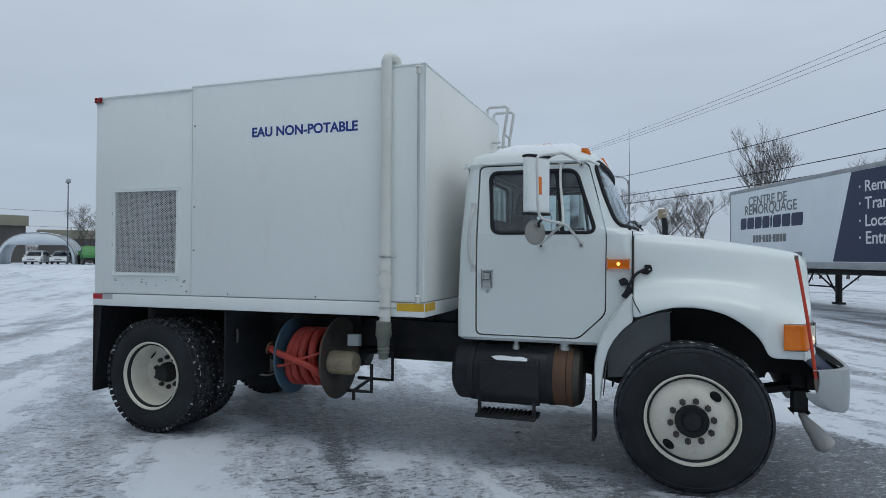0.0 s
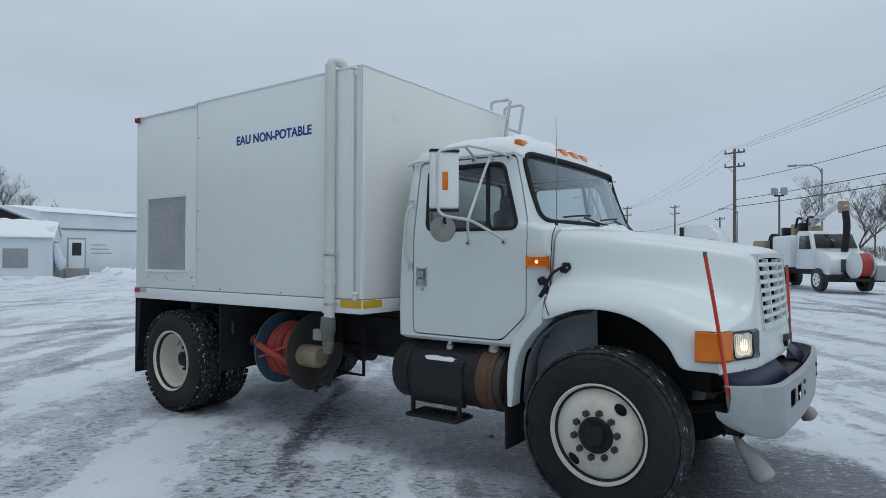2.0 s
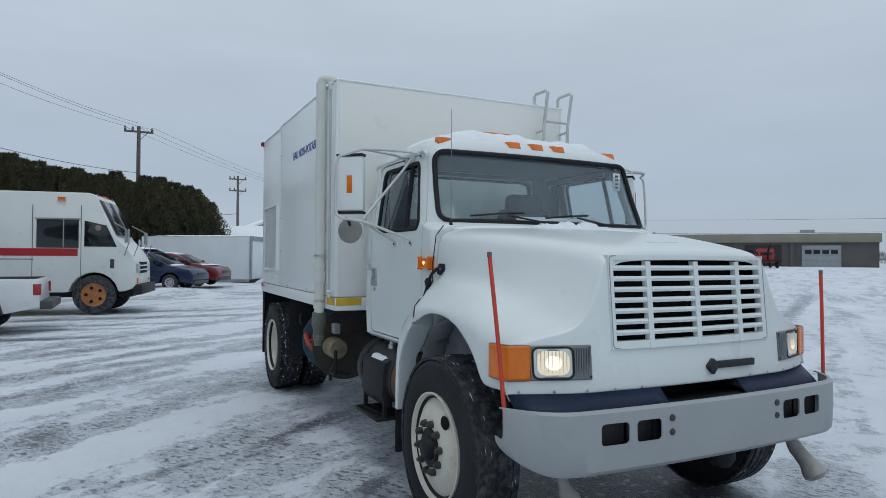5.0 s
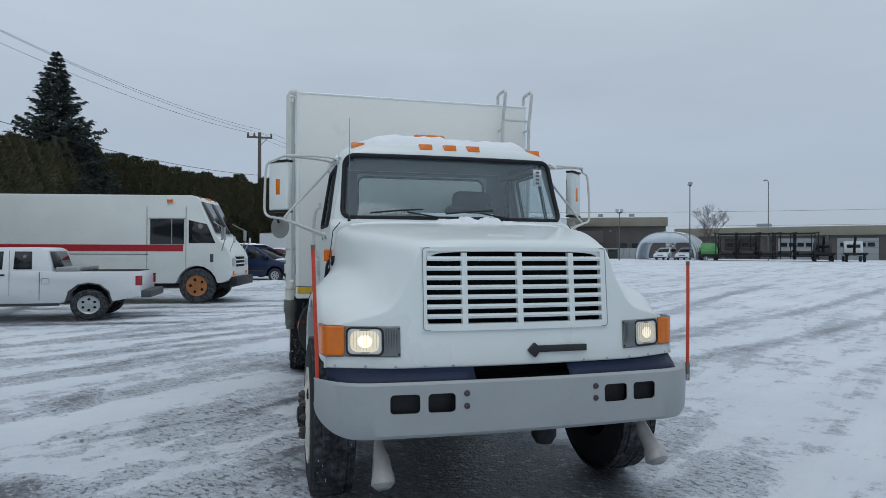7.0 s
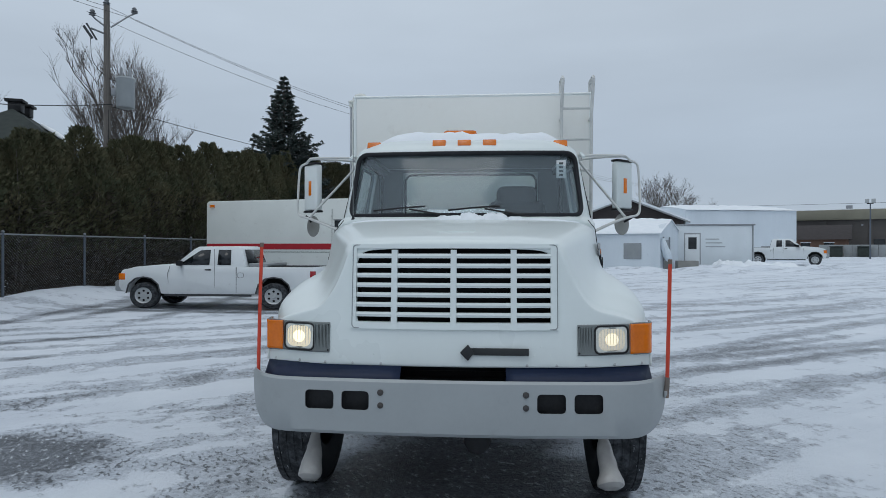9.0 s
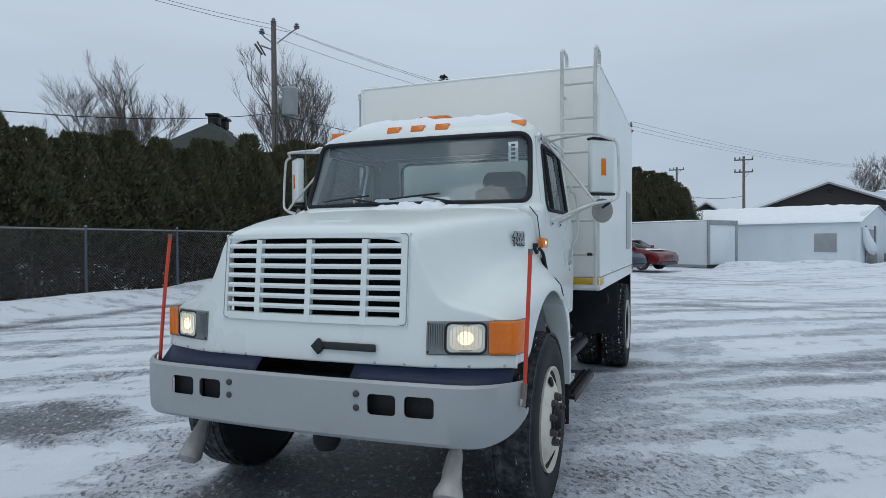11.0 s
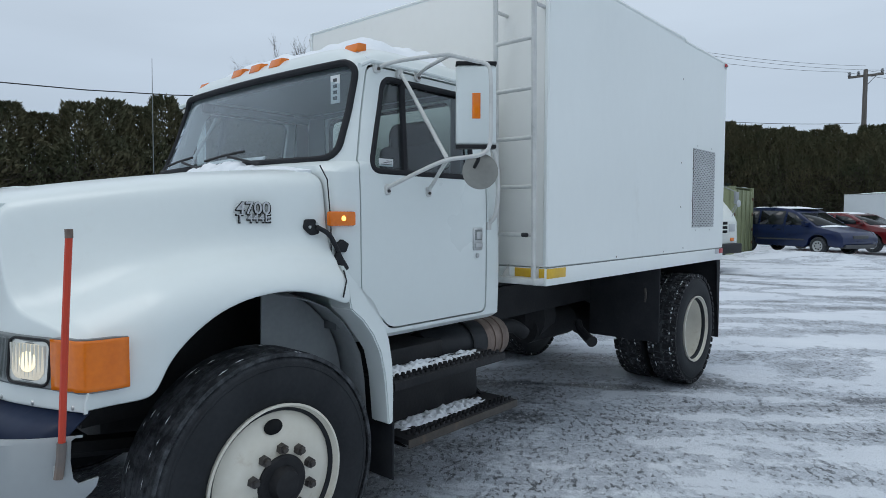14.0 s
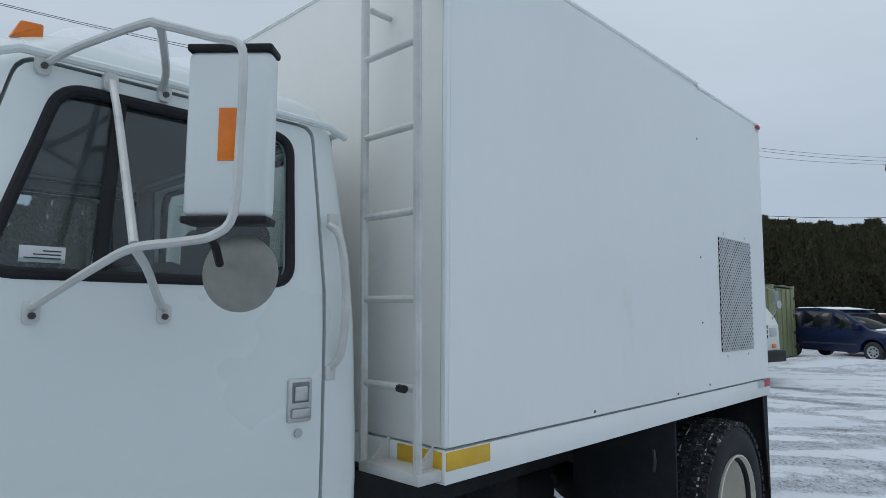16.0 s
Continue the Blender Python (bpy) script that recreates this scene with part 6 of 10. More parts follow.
# mirrors
for side in (-1, 1):
    MC = Vector((-1.10, 1.355, 2.197)) if side > 0 else Vector((-1.06, -1.397, 2.19))
    ox, oy = MC.x + 1.115, abs(MC.y) - 1.385
    mir = thing("wing_mirror", "white wing mirror head on tubular arms with a round spot mirror", "")
    mir.parent = truck
    turn = pose(*MC, 0, 0, side * 42)
    b = box(-0.045, 0.02, -0.104, 0.104, -0.205, 0.205, 0.018, None, 3)
    bmesh.ops.transform(b, matrix=turn, verts=b.verts[:])
    part("mirror_shell", b, WHITE if side > 0 else BOXWHITE, mir)
    for z in (-0.212, 0.212):
        b = box(-0.05, 0.025, -0.105, 0.105, z - 0.009, z + 0.009, 0.005)
        bmesh.ops.transform(b, matrix=turn, verts=b.verts[:])
        part("mirror_cap", b, BLACK, mir)
    b = box(-0.049, -0.044, -0.088, 0.088, -0.19, 0.19)
    bmesh.ops.transform(b, matrix=turn, verts=b.verts[:])
    part("mirror_glass", b, MIRRORGLASS, mir)
    b = box(0.019, 0.023, -0.020, 0.022, -0.07, 0.06, 0.001)
    bmesh.ops.transform(b, matrix=turn, verts=b.verts[:])
    part("amber_reflector", b, AMBER, mir)
    top, low = Vector((-0.98, side * 1.385, 2.425)), Vector((-0.93, side * 1.335, 1.925))
    s = side
    P = turn @ Vector((0.035, -s * 0.0, 0))
    for nm, pts in (
        ("top_arm", [(-0.805, s * 0.945, 2.405), (-0.84, s * 1.05, 2.425), (-0.905, s * 1.30, 2.428), (-0.93, s * 1.345, 2.42), (-1.03, s * 1.40, 2.405), (-1.06, s * 1.455, 2.385), (-1.065, s * 1.475, 2.33), (-1.058, s * 1.485, 2.15), (-1.05, s * 1.485, 1.985), (-1.02, s * 1.455, 1.935), (-0.97, s * 1.40, 1.92), (-0.896, s * 1.338, 1.905), (-0.86, s * 1.24, 1.87), (-0.80, s * 1.075, 1.795), (-0.785, s * 1.03, 1.775)]),
        ("rear_foot", [(-0.90, s * 1.335, 1.905), (-0.97, s * 1.23, 1.865), (-1.05, s * 1.10, 1.80), (-1.095, s * 1.03, 1.775)]),
        ("diagonal_arm", [(-0.955, s * 0.955, 2.39), (-0.945, s * 1.05, 2.27), (-0.91, s * 1.27, 1.99), (-0.90, s * 1.33, 1.915)]),
        ("rear_top_arm", [(-1.096, s * 0.945, 2.41), (-1.06, s * 1.05, 2.43), (-0.95, s * 1.29, 2.43), (-0.92, s * 1.335, 2.42)]),
    ):
        if s < 0:
            pts = [(x + 0.02, y - 0.03, z) if abs(y) > 1.2 else (x, y, z) for x, y, z in pts]
        part(nm, tube(smooth_path(pts, 4), 0.0105, 8), ARMWHITE, mir)
    for p in ((-0.795, 0.938, 2.402), (-0.785, 1.024, 1.765), (-1.097, 1.024, 1.762), (-0.955, 0.942, 2.395), (-1.105, 0.936, 2.405)):
        ft = part("arm_foot", prism(rounded(p[0] - 0.019, p[0] + 0.019, p[2] - 0.03, p[2] + 0.025, 0.014, 3), "y", s * (p[1] - 0.012), s * (p[1] + 0.008), 0.002), ARMWHITE, mir)
        part("foot_bolt", rod((p[0], s * (p[1] + 0.006), p[2] - 0.010), (p[0], s * (p[1] + 0.016), p[2] - 0.010), 0.0085, seg=8), NUT, ft)
    b = lathe([(-0.02, 0.0), (-0.018, 0.03), (-0.004, 0.09), (0.0, 0.094), (0.006, 0.094), (0.008, 0.09), (0.02, 0.05), (0.024, 0.0)], (0, 0, 0), "x", 32)
    bmesh.ops.transform(b, matrix=pose(*((-1.145, 1.35, 1.86) if s > 0 else (-1.08, -1.388, 1.845)), 0, 0, s * 40), verts=b.verts[:])
    sp = part("spot_mirror", b, STAINLESS, mir, "round stainless spot mirror")
    part("spot_stem", tube([(-1.02, s * 1.44, 1.935), (-1.05, s * 1.41, 1.91), (-1.10 + ox, s * (1.39 + oy), 1.88)], 0.010, 8), BLACK, sp)
    # grab handle behind the door
    gr = part("grab_handle", tube(smooth_path([(-1.64, s * 1.02, 2.06), (-1.655, s * 1.06, 2.02), (-1.67, s * 1.075, 1.9), (-1.675, s * 1.075, 1.75), (-1.67, s * 1.06, 1.63), (-1.66, s * 1.02, 1.58)], 4), 0.014, 10), ARMWHITE, truck, "grey-white grab handle")
    for z in (2.075, 1.565):
        part("handle_plate", box(-1.675, -1.635, s * 1.01, s * 1.03, z - 0.025, z + 0.025, 0.004), ARMWHITE, gr)

# wipers, aerial
for s, y0, y1 in ((-1, -0.30, -0.72), (1, 0.28, -0.12)):
    yc = (y0 + y1) / 2
    def wx(y, z):
        return front_x(y, z) + 0.02
    wp = part("wiper", tube([(wx(y0 + 0.2, 1.90) + 0.03, y0 + 0.22, 1.895), (wx(yc, 1.95) + 0.01, yc + 0.08, 1.955)], 0.0075, 6), BLACK, truck, "black windscreen wiper")
    part("blade", tube([(wx(y0, 1.97), y0, 1.978), (wx(yc, 1.965), yc, 1.965), (wx(y1, 1.955), y1, 1.945)], 0.0075, 6), BLACK, wp)
part("aerial", tube([(-0.435, -0.88, 1.86), (-0.436, -0.88, 2.3), (-0.44, -0.88, 2.67)], [0.0035, 0.0026, 0.0016], 6), BEZEL, truck, "thin whip aerial")
part("aerial_foot", lathe([(0, 0.018), (0.03, 0.014), (0.05, 0.008), (0.07, 0.0)], (-0.435, -0.88, 1.85), "z", 10), BLACK, truck)

# iced spray nozzles under the bumper
for s in (-1, 1):
    tip, top = (Vector((0.913, -0.834, 0.306)), Vector((0.74, -0.84, 0.66))) if s < 0 else (Vector((1.007, 0.873, 0.337)), Vector((0.80, 0.85, 0.67)))
    bend = [top, top.lerp(tip, 0.22) - Vector((0.03, 0, 0.02)), top.lerp(tip, 0.5) - Vector((0.025, 0, 0.02)), top.lerp(tip, 0.78) - Vector((0.01, 0, 0)), tip]
    nz = part("spray_nozzle", tube(smooth_path(bend, 4), [0.02] * 4 + [0.022, 0.028, 0.034, 0.038] + [0.042, 0.045, 0.05, 0.055] + [0.062, 0.068, 0.072, 0.070, 0.04], 12), ICE, truck, "spray nozzle caked in grey ice")
    md = nz.modifiers.new("lumps", "DISPLACE")
    tx = bpy.data.textures.new("ice_lumps", "CLOUDS")
    tx.noise_scale = 0.12
    md.texture, md.strength = tx, 0.035
    part("nozzle_bracket", box(top.x - 0.05, top.x + 0.04, s * 0.79, s * 0.89, 0.57, 0.72, 0.02), BLACK, truck)


# ---- snow lying on the truck ----
def snow_patch(name, label, x0, x1, y0, y1, base, height, seed, nx=48, ny=48, edge=2.2, group="", thin=0.0, grit=0.0):
    """A drift of snow: a closed mound on a surface given by base(x, y)."""
    b = bmesh.new()
    rng = Vector((seed * 3.7, seed * 1.3, 0))
    top, bot = [], []
    for i in range(nx + 1):
        ra, rb = [], []
        for j in range(ny + 1):
            u, v = i / nx * 2 - 1, j / ny * 2 - 1
            wob = 0.12 * noise.noise(Vector((u * 2.3, v * 2.3, seed)))
            r = (abs(u) ** edge + abs(v) ** edge) ** (1 / edge) + wob
            x, y = (x0 + x1) / 2 + u * (x1 - x0) / 2, (y0 + y1) / 2 + v * (y1 - y0) / 2
            f = max(0.0, 1 - max(0.0, r) ** 5) if r < 1 else 0.0
            h = height * f * (0.75 + 0.45 * noise.noise(Vector((x * 2.5, y * 2.5, seed))) + 0.18 * noise.noise(Vector((x * 11, y * 11, seed))) + grit * (noise.noise(Vector((x * 34, y * 34, seed))) - 0.25)) - 0.004 - thin * (1 - f)
            z = base(x, y)
            ra.append(b.verts.new((x, y, z + h)))
            rb.append(b.verts.new((x, y, z - 0.02 - thin)))
        top.append(ra)
        bot.append(rb)
    for i in range(nx):
        for j in range(ny):
            b.faces.new((top[i][j], top[i + 1][j], top[i + 1][j + 1], top[i][j + 1]))
    rim = [(top[i][0], bot[i][0]) for i in range(nx + 1)] + [(top[nx][j], bot[nx][j]) for j in range(1, ny + 1)] + [(top[i][ny], bot[i][ny]) for i in range(nx - 1, -1, -1)] + [(top[0][j], bot[0][j]) for j in range(ny - 1, 0, -1)]
    for k, (t, o) in enumerate(rim):
        t2, o2 = rim[(k + 1) % len(rim)]
        b.faces.new((t, o, o2, t2))
    return tagged(part(name, b, SNOWCAP, None, "", 80), label, "snow", group, "stuff")


def roof_z(x, y):
    best = 2.43
    for z, xf, xb, w, rf, rb in CAB:
        if z >= 2.40 and xb <= x <= xf and abs(y) <= w:
            best = max(best, z)
    e = max((abs(y) - 0.62) / 0.3, (x + 0.95) / 0.28, (-1.5 - x) / 0.2, 0.0)
    return 2.566 - 0.10 * min(1.3, e) ** 2


def hood_z(x, y):
    zt, w, zf, zb = lerp_table(HOOD, x)
    return zt - 0.004 - 0.03 * max(0.0, (abs(y) / w - 0.6) / 0.4) ** 2


snow_patch("roof_snow", "thick white snow lying on the cab roof", -1.70, -0.76, -0.90, 0.90, roof_z, 0.135, 3, edge=3.2, thin=0.02)
snow_patch("windscreen_snow", "clumps of snow along the foot of the windscreen", -0.52, -0.30, -0.30, 0.32, lambda x, y: max(hood_z(max(x, -0.405), y), 1.872) + max(0.0, (-0.42 - x)) * 0.9, 0.045, 8, 36, 60, 2.4, grit=0.2)
for k, (sy, sw, sh) in enumerate(((0.05, 0.09, 0.085), (0.24, 0.11, 0.07), (-0.14, 0.08, 0.05), (0.40, 0.07, 0.042))):
    snow_patch("snow_clump", "clump of snow by a wiper on the windscreen foot", -0.45, -0.29, sy - sw, sy + sw, lambda x, y: hood_z(max(x, -0.405), y), sh, 80 + k, 22, 26, 2.6, grit=0.18)
snow_patch("windscreen_snow", "thin snow along the foot of the windscreen", -0.44, -0.33, -0.88, 0.88, lambda x, y: hood_z(max(x, -0.405), y), 0.022, 5, 20, 80, 4)
snow_patch("hood_snow", "thin film of snow on the hood", -0.38, 0.55, -0.62, 0.62, lambda x, y: hood_z(x, y) - 0.006, 0.012, 12, 40, 40, 3)
snow_patch("step_snow", "trodden snow on a step", -1.60, -0.72, 0.91, 1.09, lambda x, y: 0.789, 0.028, 6, 130, 34, 4, grit=0.9)
snow_patch("step_snow", "trodden snow on a step", -1.62, -0.80, 0.94, 1.10, lambda x, y: 0.489, 0.028, 7, 130, 34, 4, grit=0.9)
snow_patch("tank_snow", "snow on the fuel tank's step", -1.53, -1.14, TY - 0.235, TY - 0.08, lambda x, y: 0.845, 0.035, 9, 30, 14, 4)
snow_patch("box_snow", "snow drift on the tank box roof", -4.6, -2.3, -0.9, 0.9, lambda x, y: BZ1 - 0.01, 0.07, 4, 40, 30, 3)
snow_patch("box_snow", "snow drift on the rear compartment's roof", -5.35, -4.36, -1.15, 1.19, lambda x, y: BZ1 - 0.03, 0.14, 14, 30, 40, 3)

# ---- the yard round the truck ----
CARWHITE = mat("car_white_paint", (0.74, 0.77, 0.78), (0.68, 0.71, 0.72), 0.35, big=1.5, bump=0.01, coat=0.4, dirt=(0.35, 0.34, 0.32), dirt_amt=0.08)
VANWHITE = mat("van_white_paint", (0.76, 0.79, 0.76), (0.69, 0.72, 0.69), 0.42, big=1.0, bump=0.02, dirt=(0.36, 0.35, 0.30), dirt_amt=0.08)
STRIPERED = mat("red_stripe_paint", (0.45, 0.02, 0.03), (0.38, 0.02, 0.03), 0.4)
CARBLUE = mat("dark_blue_car_paint", (0.003, 0.011, 0.05), (0.005, 0.016, 0.07), 0.3, coat=0.15, bump=0.0)
CARRED = mat("dark_red_car_paint", (0.16, 0.010, 0.013), (0.12, 0.008, 0.010), 0.3, coat=0.5, bump=0.0)
FIRERED = mat("fire_red_paint", (0.45, 0.012, 0.02), (0.36, 0.012, 0.018), 0.35, coat=0.3)
DARKGLASS = mat("dark_car_glass", (0.012, 0.015, 0.018), (0.02, 0.024, 0.028), 0.08, bump=0.0, rough_var=0.03)
SILVER = mat("silver_alloy", (0.50, 0.52, 0.53), (0.42, 0.44, 0.45), 0.4, metal=0.3, bump=0.02)
GREYPLASTIC = mat("dark_grey_plastic", (0.05, 0.053, 0.057), (0.07, 0.073, 0.077), 0.6)
TAILRED = mat("tail_lamp_red", (0.35, 0.015, 0.02), None, 0.25, coat=0.4)
RUSTRIM = mat("rusty_orange_rim", (0.42, 0.17, 0.05), (0.28, 0.11, 0.04), 0.65, big=6, bump=0.1)
OLIVE = mat("olive_container_paint", (0.27, 0.30, 0.17), (0.21, 0.235, 0.135), 0.6, big=1.5, bump=0.05, dirt=(0.16, 0.10, 0.05), dirt_amt=0.12)
TRAILERWHITE = mat("trailer_white_sheet", (0.70, 0.75, 0.78), (0.63, 0.68, 0.71), 0.45, big=0.8, bump=0.03, dirt=(0.35, 0.35, 0.33), dirt_amt=0.08)
ALU = mat("aluminium_edge", (0.36, 0.38, 0.39), (0.28, 0.30, 0.31), 0.45, metal=0.5, bump=0.05)
TARP = mat("white_tarpaulin", (0.70, 0.76, 0.81), (0.62, 0.68, 0.73), 0.5, big=0.8, bump=0.05, dirt=(0.4, 0.44, 0.48), dirt_amt=0.1, stretch=(1, 1, 0.3))
BROWNWALL = mat("dark_brown_siding", (0.032, 0.024, 0.024), (0.024, 0.019, 0.019), 0.7, big=2, bump=0.1, stretch=(1, 1, 6))
BEIGEWALL = mat("beige_fascia", (0.26, 0.25, 0.19), (0.21, 0.20, 0.155), 0.7, big=0.4)
GREYWALL = mat("grey_brown_wall", (0.11, 0.10, 0.095), (0.08, 0.075, 0.072), 0.8, big=0.3)
BRICKWALL = mat("brown_brick_wall", (0.15, 0.085, 0.06), (0.12, 0.07, 0.05), 0.85, big=1.5, bump=0.1)
DOORGREY = mat("pale_overhead_door", (0.32, 0.34, 0.35), (0.27, 0.29, 0.30), 0.6)
WOODPOLE = mat("weathered_pole_wood", (0.17, 0.155, 0.14), (0.11, 0.10, 0.09), 0.85, big=3, bump=0.2, stretch=(6, 6, 0.4))
STEELGREY = mat("galvanised_steel", (0.30, 0.315, 0.33), (0.24, 0.25, 0.265), 0.5, metal=0.6, bump=0.05)
POLEBLUE = mat("blue_grey_post", (0.10, 0.12, 0.15), (0.08, 0.095, 0.12), 0.55)
WIRE = mat("black_cable", (0.012, 0.012, 0.014), None, 0.6, bump=0)
BARK = mat("bare_bark", (0.13, 0.115, 0.105), (0.09, 0.08, 0.075), 0.9, big=4, bump=0.1)
CEDAR = mat("cedar_foliage", (0.045, 0.062, 0.030), (0.125, 0.105, 0.055), 0.8, big=0.9, fine=9, bump=0.0)
CEDARBROWN = mat("dry_cedar_twig", (0.075, 0.06, 0.042), (0.045, 0.038, 0.03), 0.9, big=2, bump=0)
SPRUCE = mat("spruce_needles", (0.024, 0.038, 0.036), (0.042, 0.058, 0.052), 0.8, big=2, bump=0.0)
SHINGLE = mat("dark_roof_shingle", (0.035, 0.045, 0.04), (0.025, 0.032, 0.03), 0.85, big=3, bump=0.1)
NAVYVINYL = mat("navy_vinyl", (0.010, 0.022, 0.07), None, 0.35, bump=0)
GREYVINYL = mat("grey_lettering", (0.16, 0.17, 0.18), None, 0.4, bump=0)
WHITEVINYL = mat("white_lettering", (0.7, 0.72, 0.74), None, 0.4, bump=0)
GREENPAINT = mat("bright_green_paint", (0.06, 0.28, 0.07), (0.05, 0.2, 0.05), 0.4)
YELLOWPAINT = mat("dull_yellow_paint", (0.42, 0.28, 0.05), None, 0.5)
CONCRETE = mat("cast_concrete", (0.30, 0.30, 0.28), (0.22, 0.22, 0.21), 0.85, bump=0.15)


def at(x, y, heading=0.0, dz=0.0):
    return pose(x, y, rise(x, y) + dz, 0, 0, heading)


def shaped(outline, half, z_from, taper, bevel=0.03):
    """A car body: a side outline pushed out to both flanks, leaning inwards above z_from."""
    b = prism(outline, "y", -half, half)
    for v in b.verts:
        if v.co.z > z_from:
            v.co.y *= 1 - taper * (v.co.z - z_from)
    bmesh.ops.bevel(b, geom=[e for e in b.edges], offset=bevel, segments=2, affect="EDGES", profile=0.5)
    return b


def road_wheel(parent, x, y, r, width, rim_mat, spokes=5):
    s = 1 if y > 0 else -1
    w = part("wheel", lathe([(-width / 2, r * 0.6), (-width / 2, r * 0.9), (-width / 2 + 0.03, r), (width / 2 - 0.03, r), (width / 2, r * 0.9), (width / 2, r * 0.62), (width / 2 - 0.02, r * 0.6)], (x, y, r), "y", 28, None, False), TYRE, parent)
    f = y + s * (width / 2 - 0.025)
    part("rim", lathe([(0, r * 0.64), (s * 0.02, r * 0.62), (s * 0.0, r * 0.52), (-s * 0.03, r * 0.45), (-s * 0.01, r * 0.2), (s * 0.015, r * 0.15), (s * 0.015, 0.0)], (x, f, r), "y", 28), rim_mat, w)
    for k in range(spokes):
        a = 2 * math.pi * (k + 0.5) / spokes
        c = Vector((x + r * 0.36 * math.cos(a), f - s * 0.005, r + r * 0.36 * math.sin(a)))
        part("rim_slot", rod(c, c + Vector((0, s * 0.01, 0)), r * 0.085, seg=10), GAPSHADE, w)


def pane(name, outline, half, z_from, taper, parent, material=DARKGLASS):
    """A side window on both flanks, standing 6 mm proud of the leaning body side."""
    for s in (-1, 1):
        b = bmesh.new()
        vs = [b.verts.new((x, s * (half * (1 - taper * max(0.0, z - z_from)) + 0.006), z)) for x, z in outline]
        b.faces.new(vs)
        o = part(name, b, material, parent)
        o.modifiers.new("sheet", "SOLIDIFY").thickness = 0.006


def across(name, x0, z0, x1, z1, h0, h1, parent, material=DARKGLASS, out=0.008):
    """A pane across the car between two heights, as a windscreen."""
    b = bmesh.new()
    d = Vector((z1 - z0, 0, -(x1 - x0))).normalized() * out
    if d.z < 0 and abs(x1 - x0) > 0.02:
        d = -d
    vs = [b.verts.new(Vector(p) + d) for p in ((x0, -h0, z0), (x0, h0, z0), (x1, h1, z1), (x1, -h1, z1))]
    b.faces.new(vs)
    o = part(name, b, material, parent)
    o.modifiers.new("sheet", "SOLIDIFY").thickness = 0.006


def snow_on(parent_m, x0, x1, y0, y1, z, h, seed, label):
    o = snow_patch("roof_snow", label, x0, x1, y0, y1, lambda x, y: z, h, seed, 20, 16, 3)
    o.matrix_world = parent_m
    return o


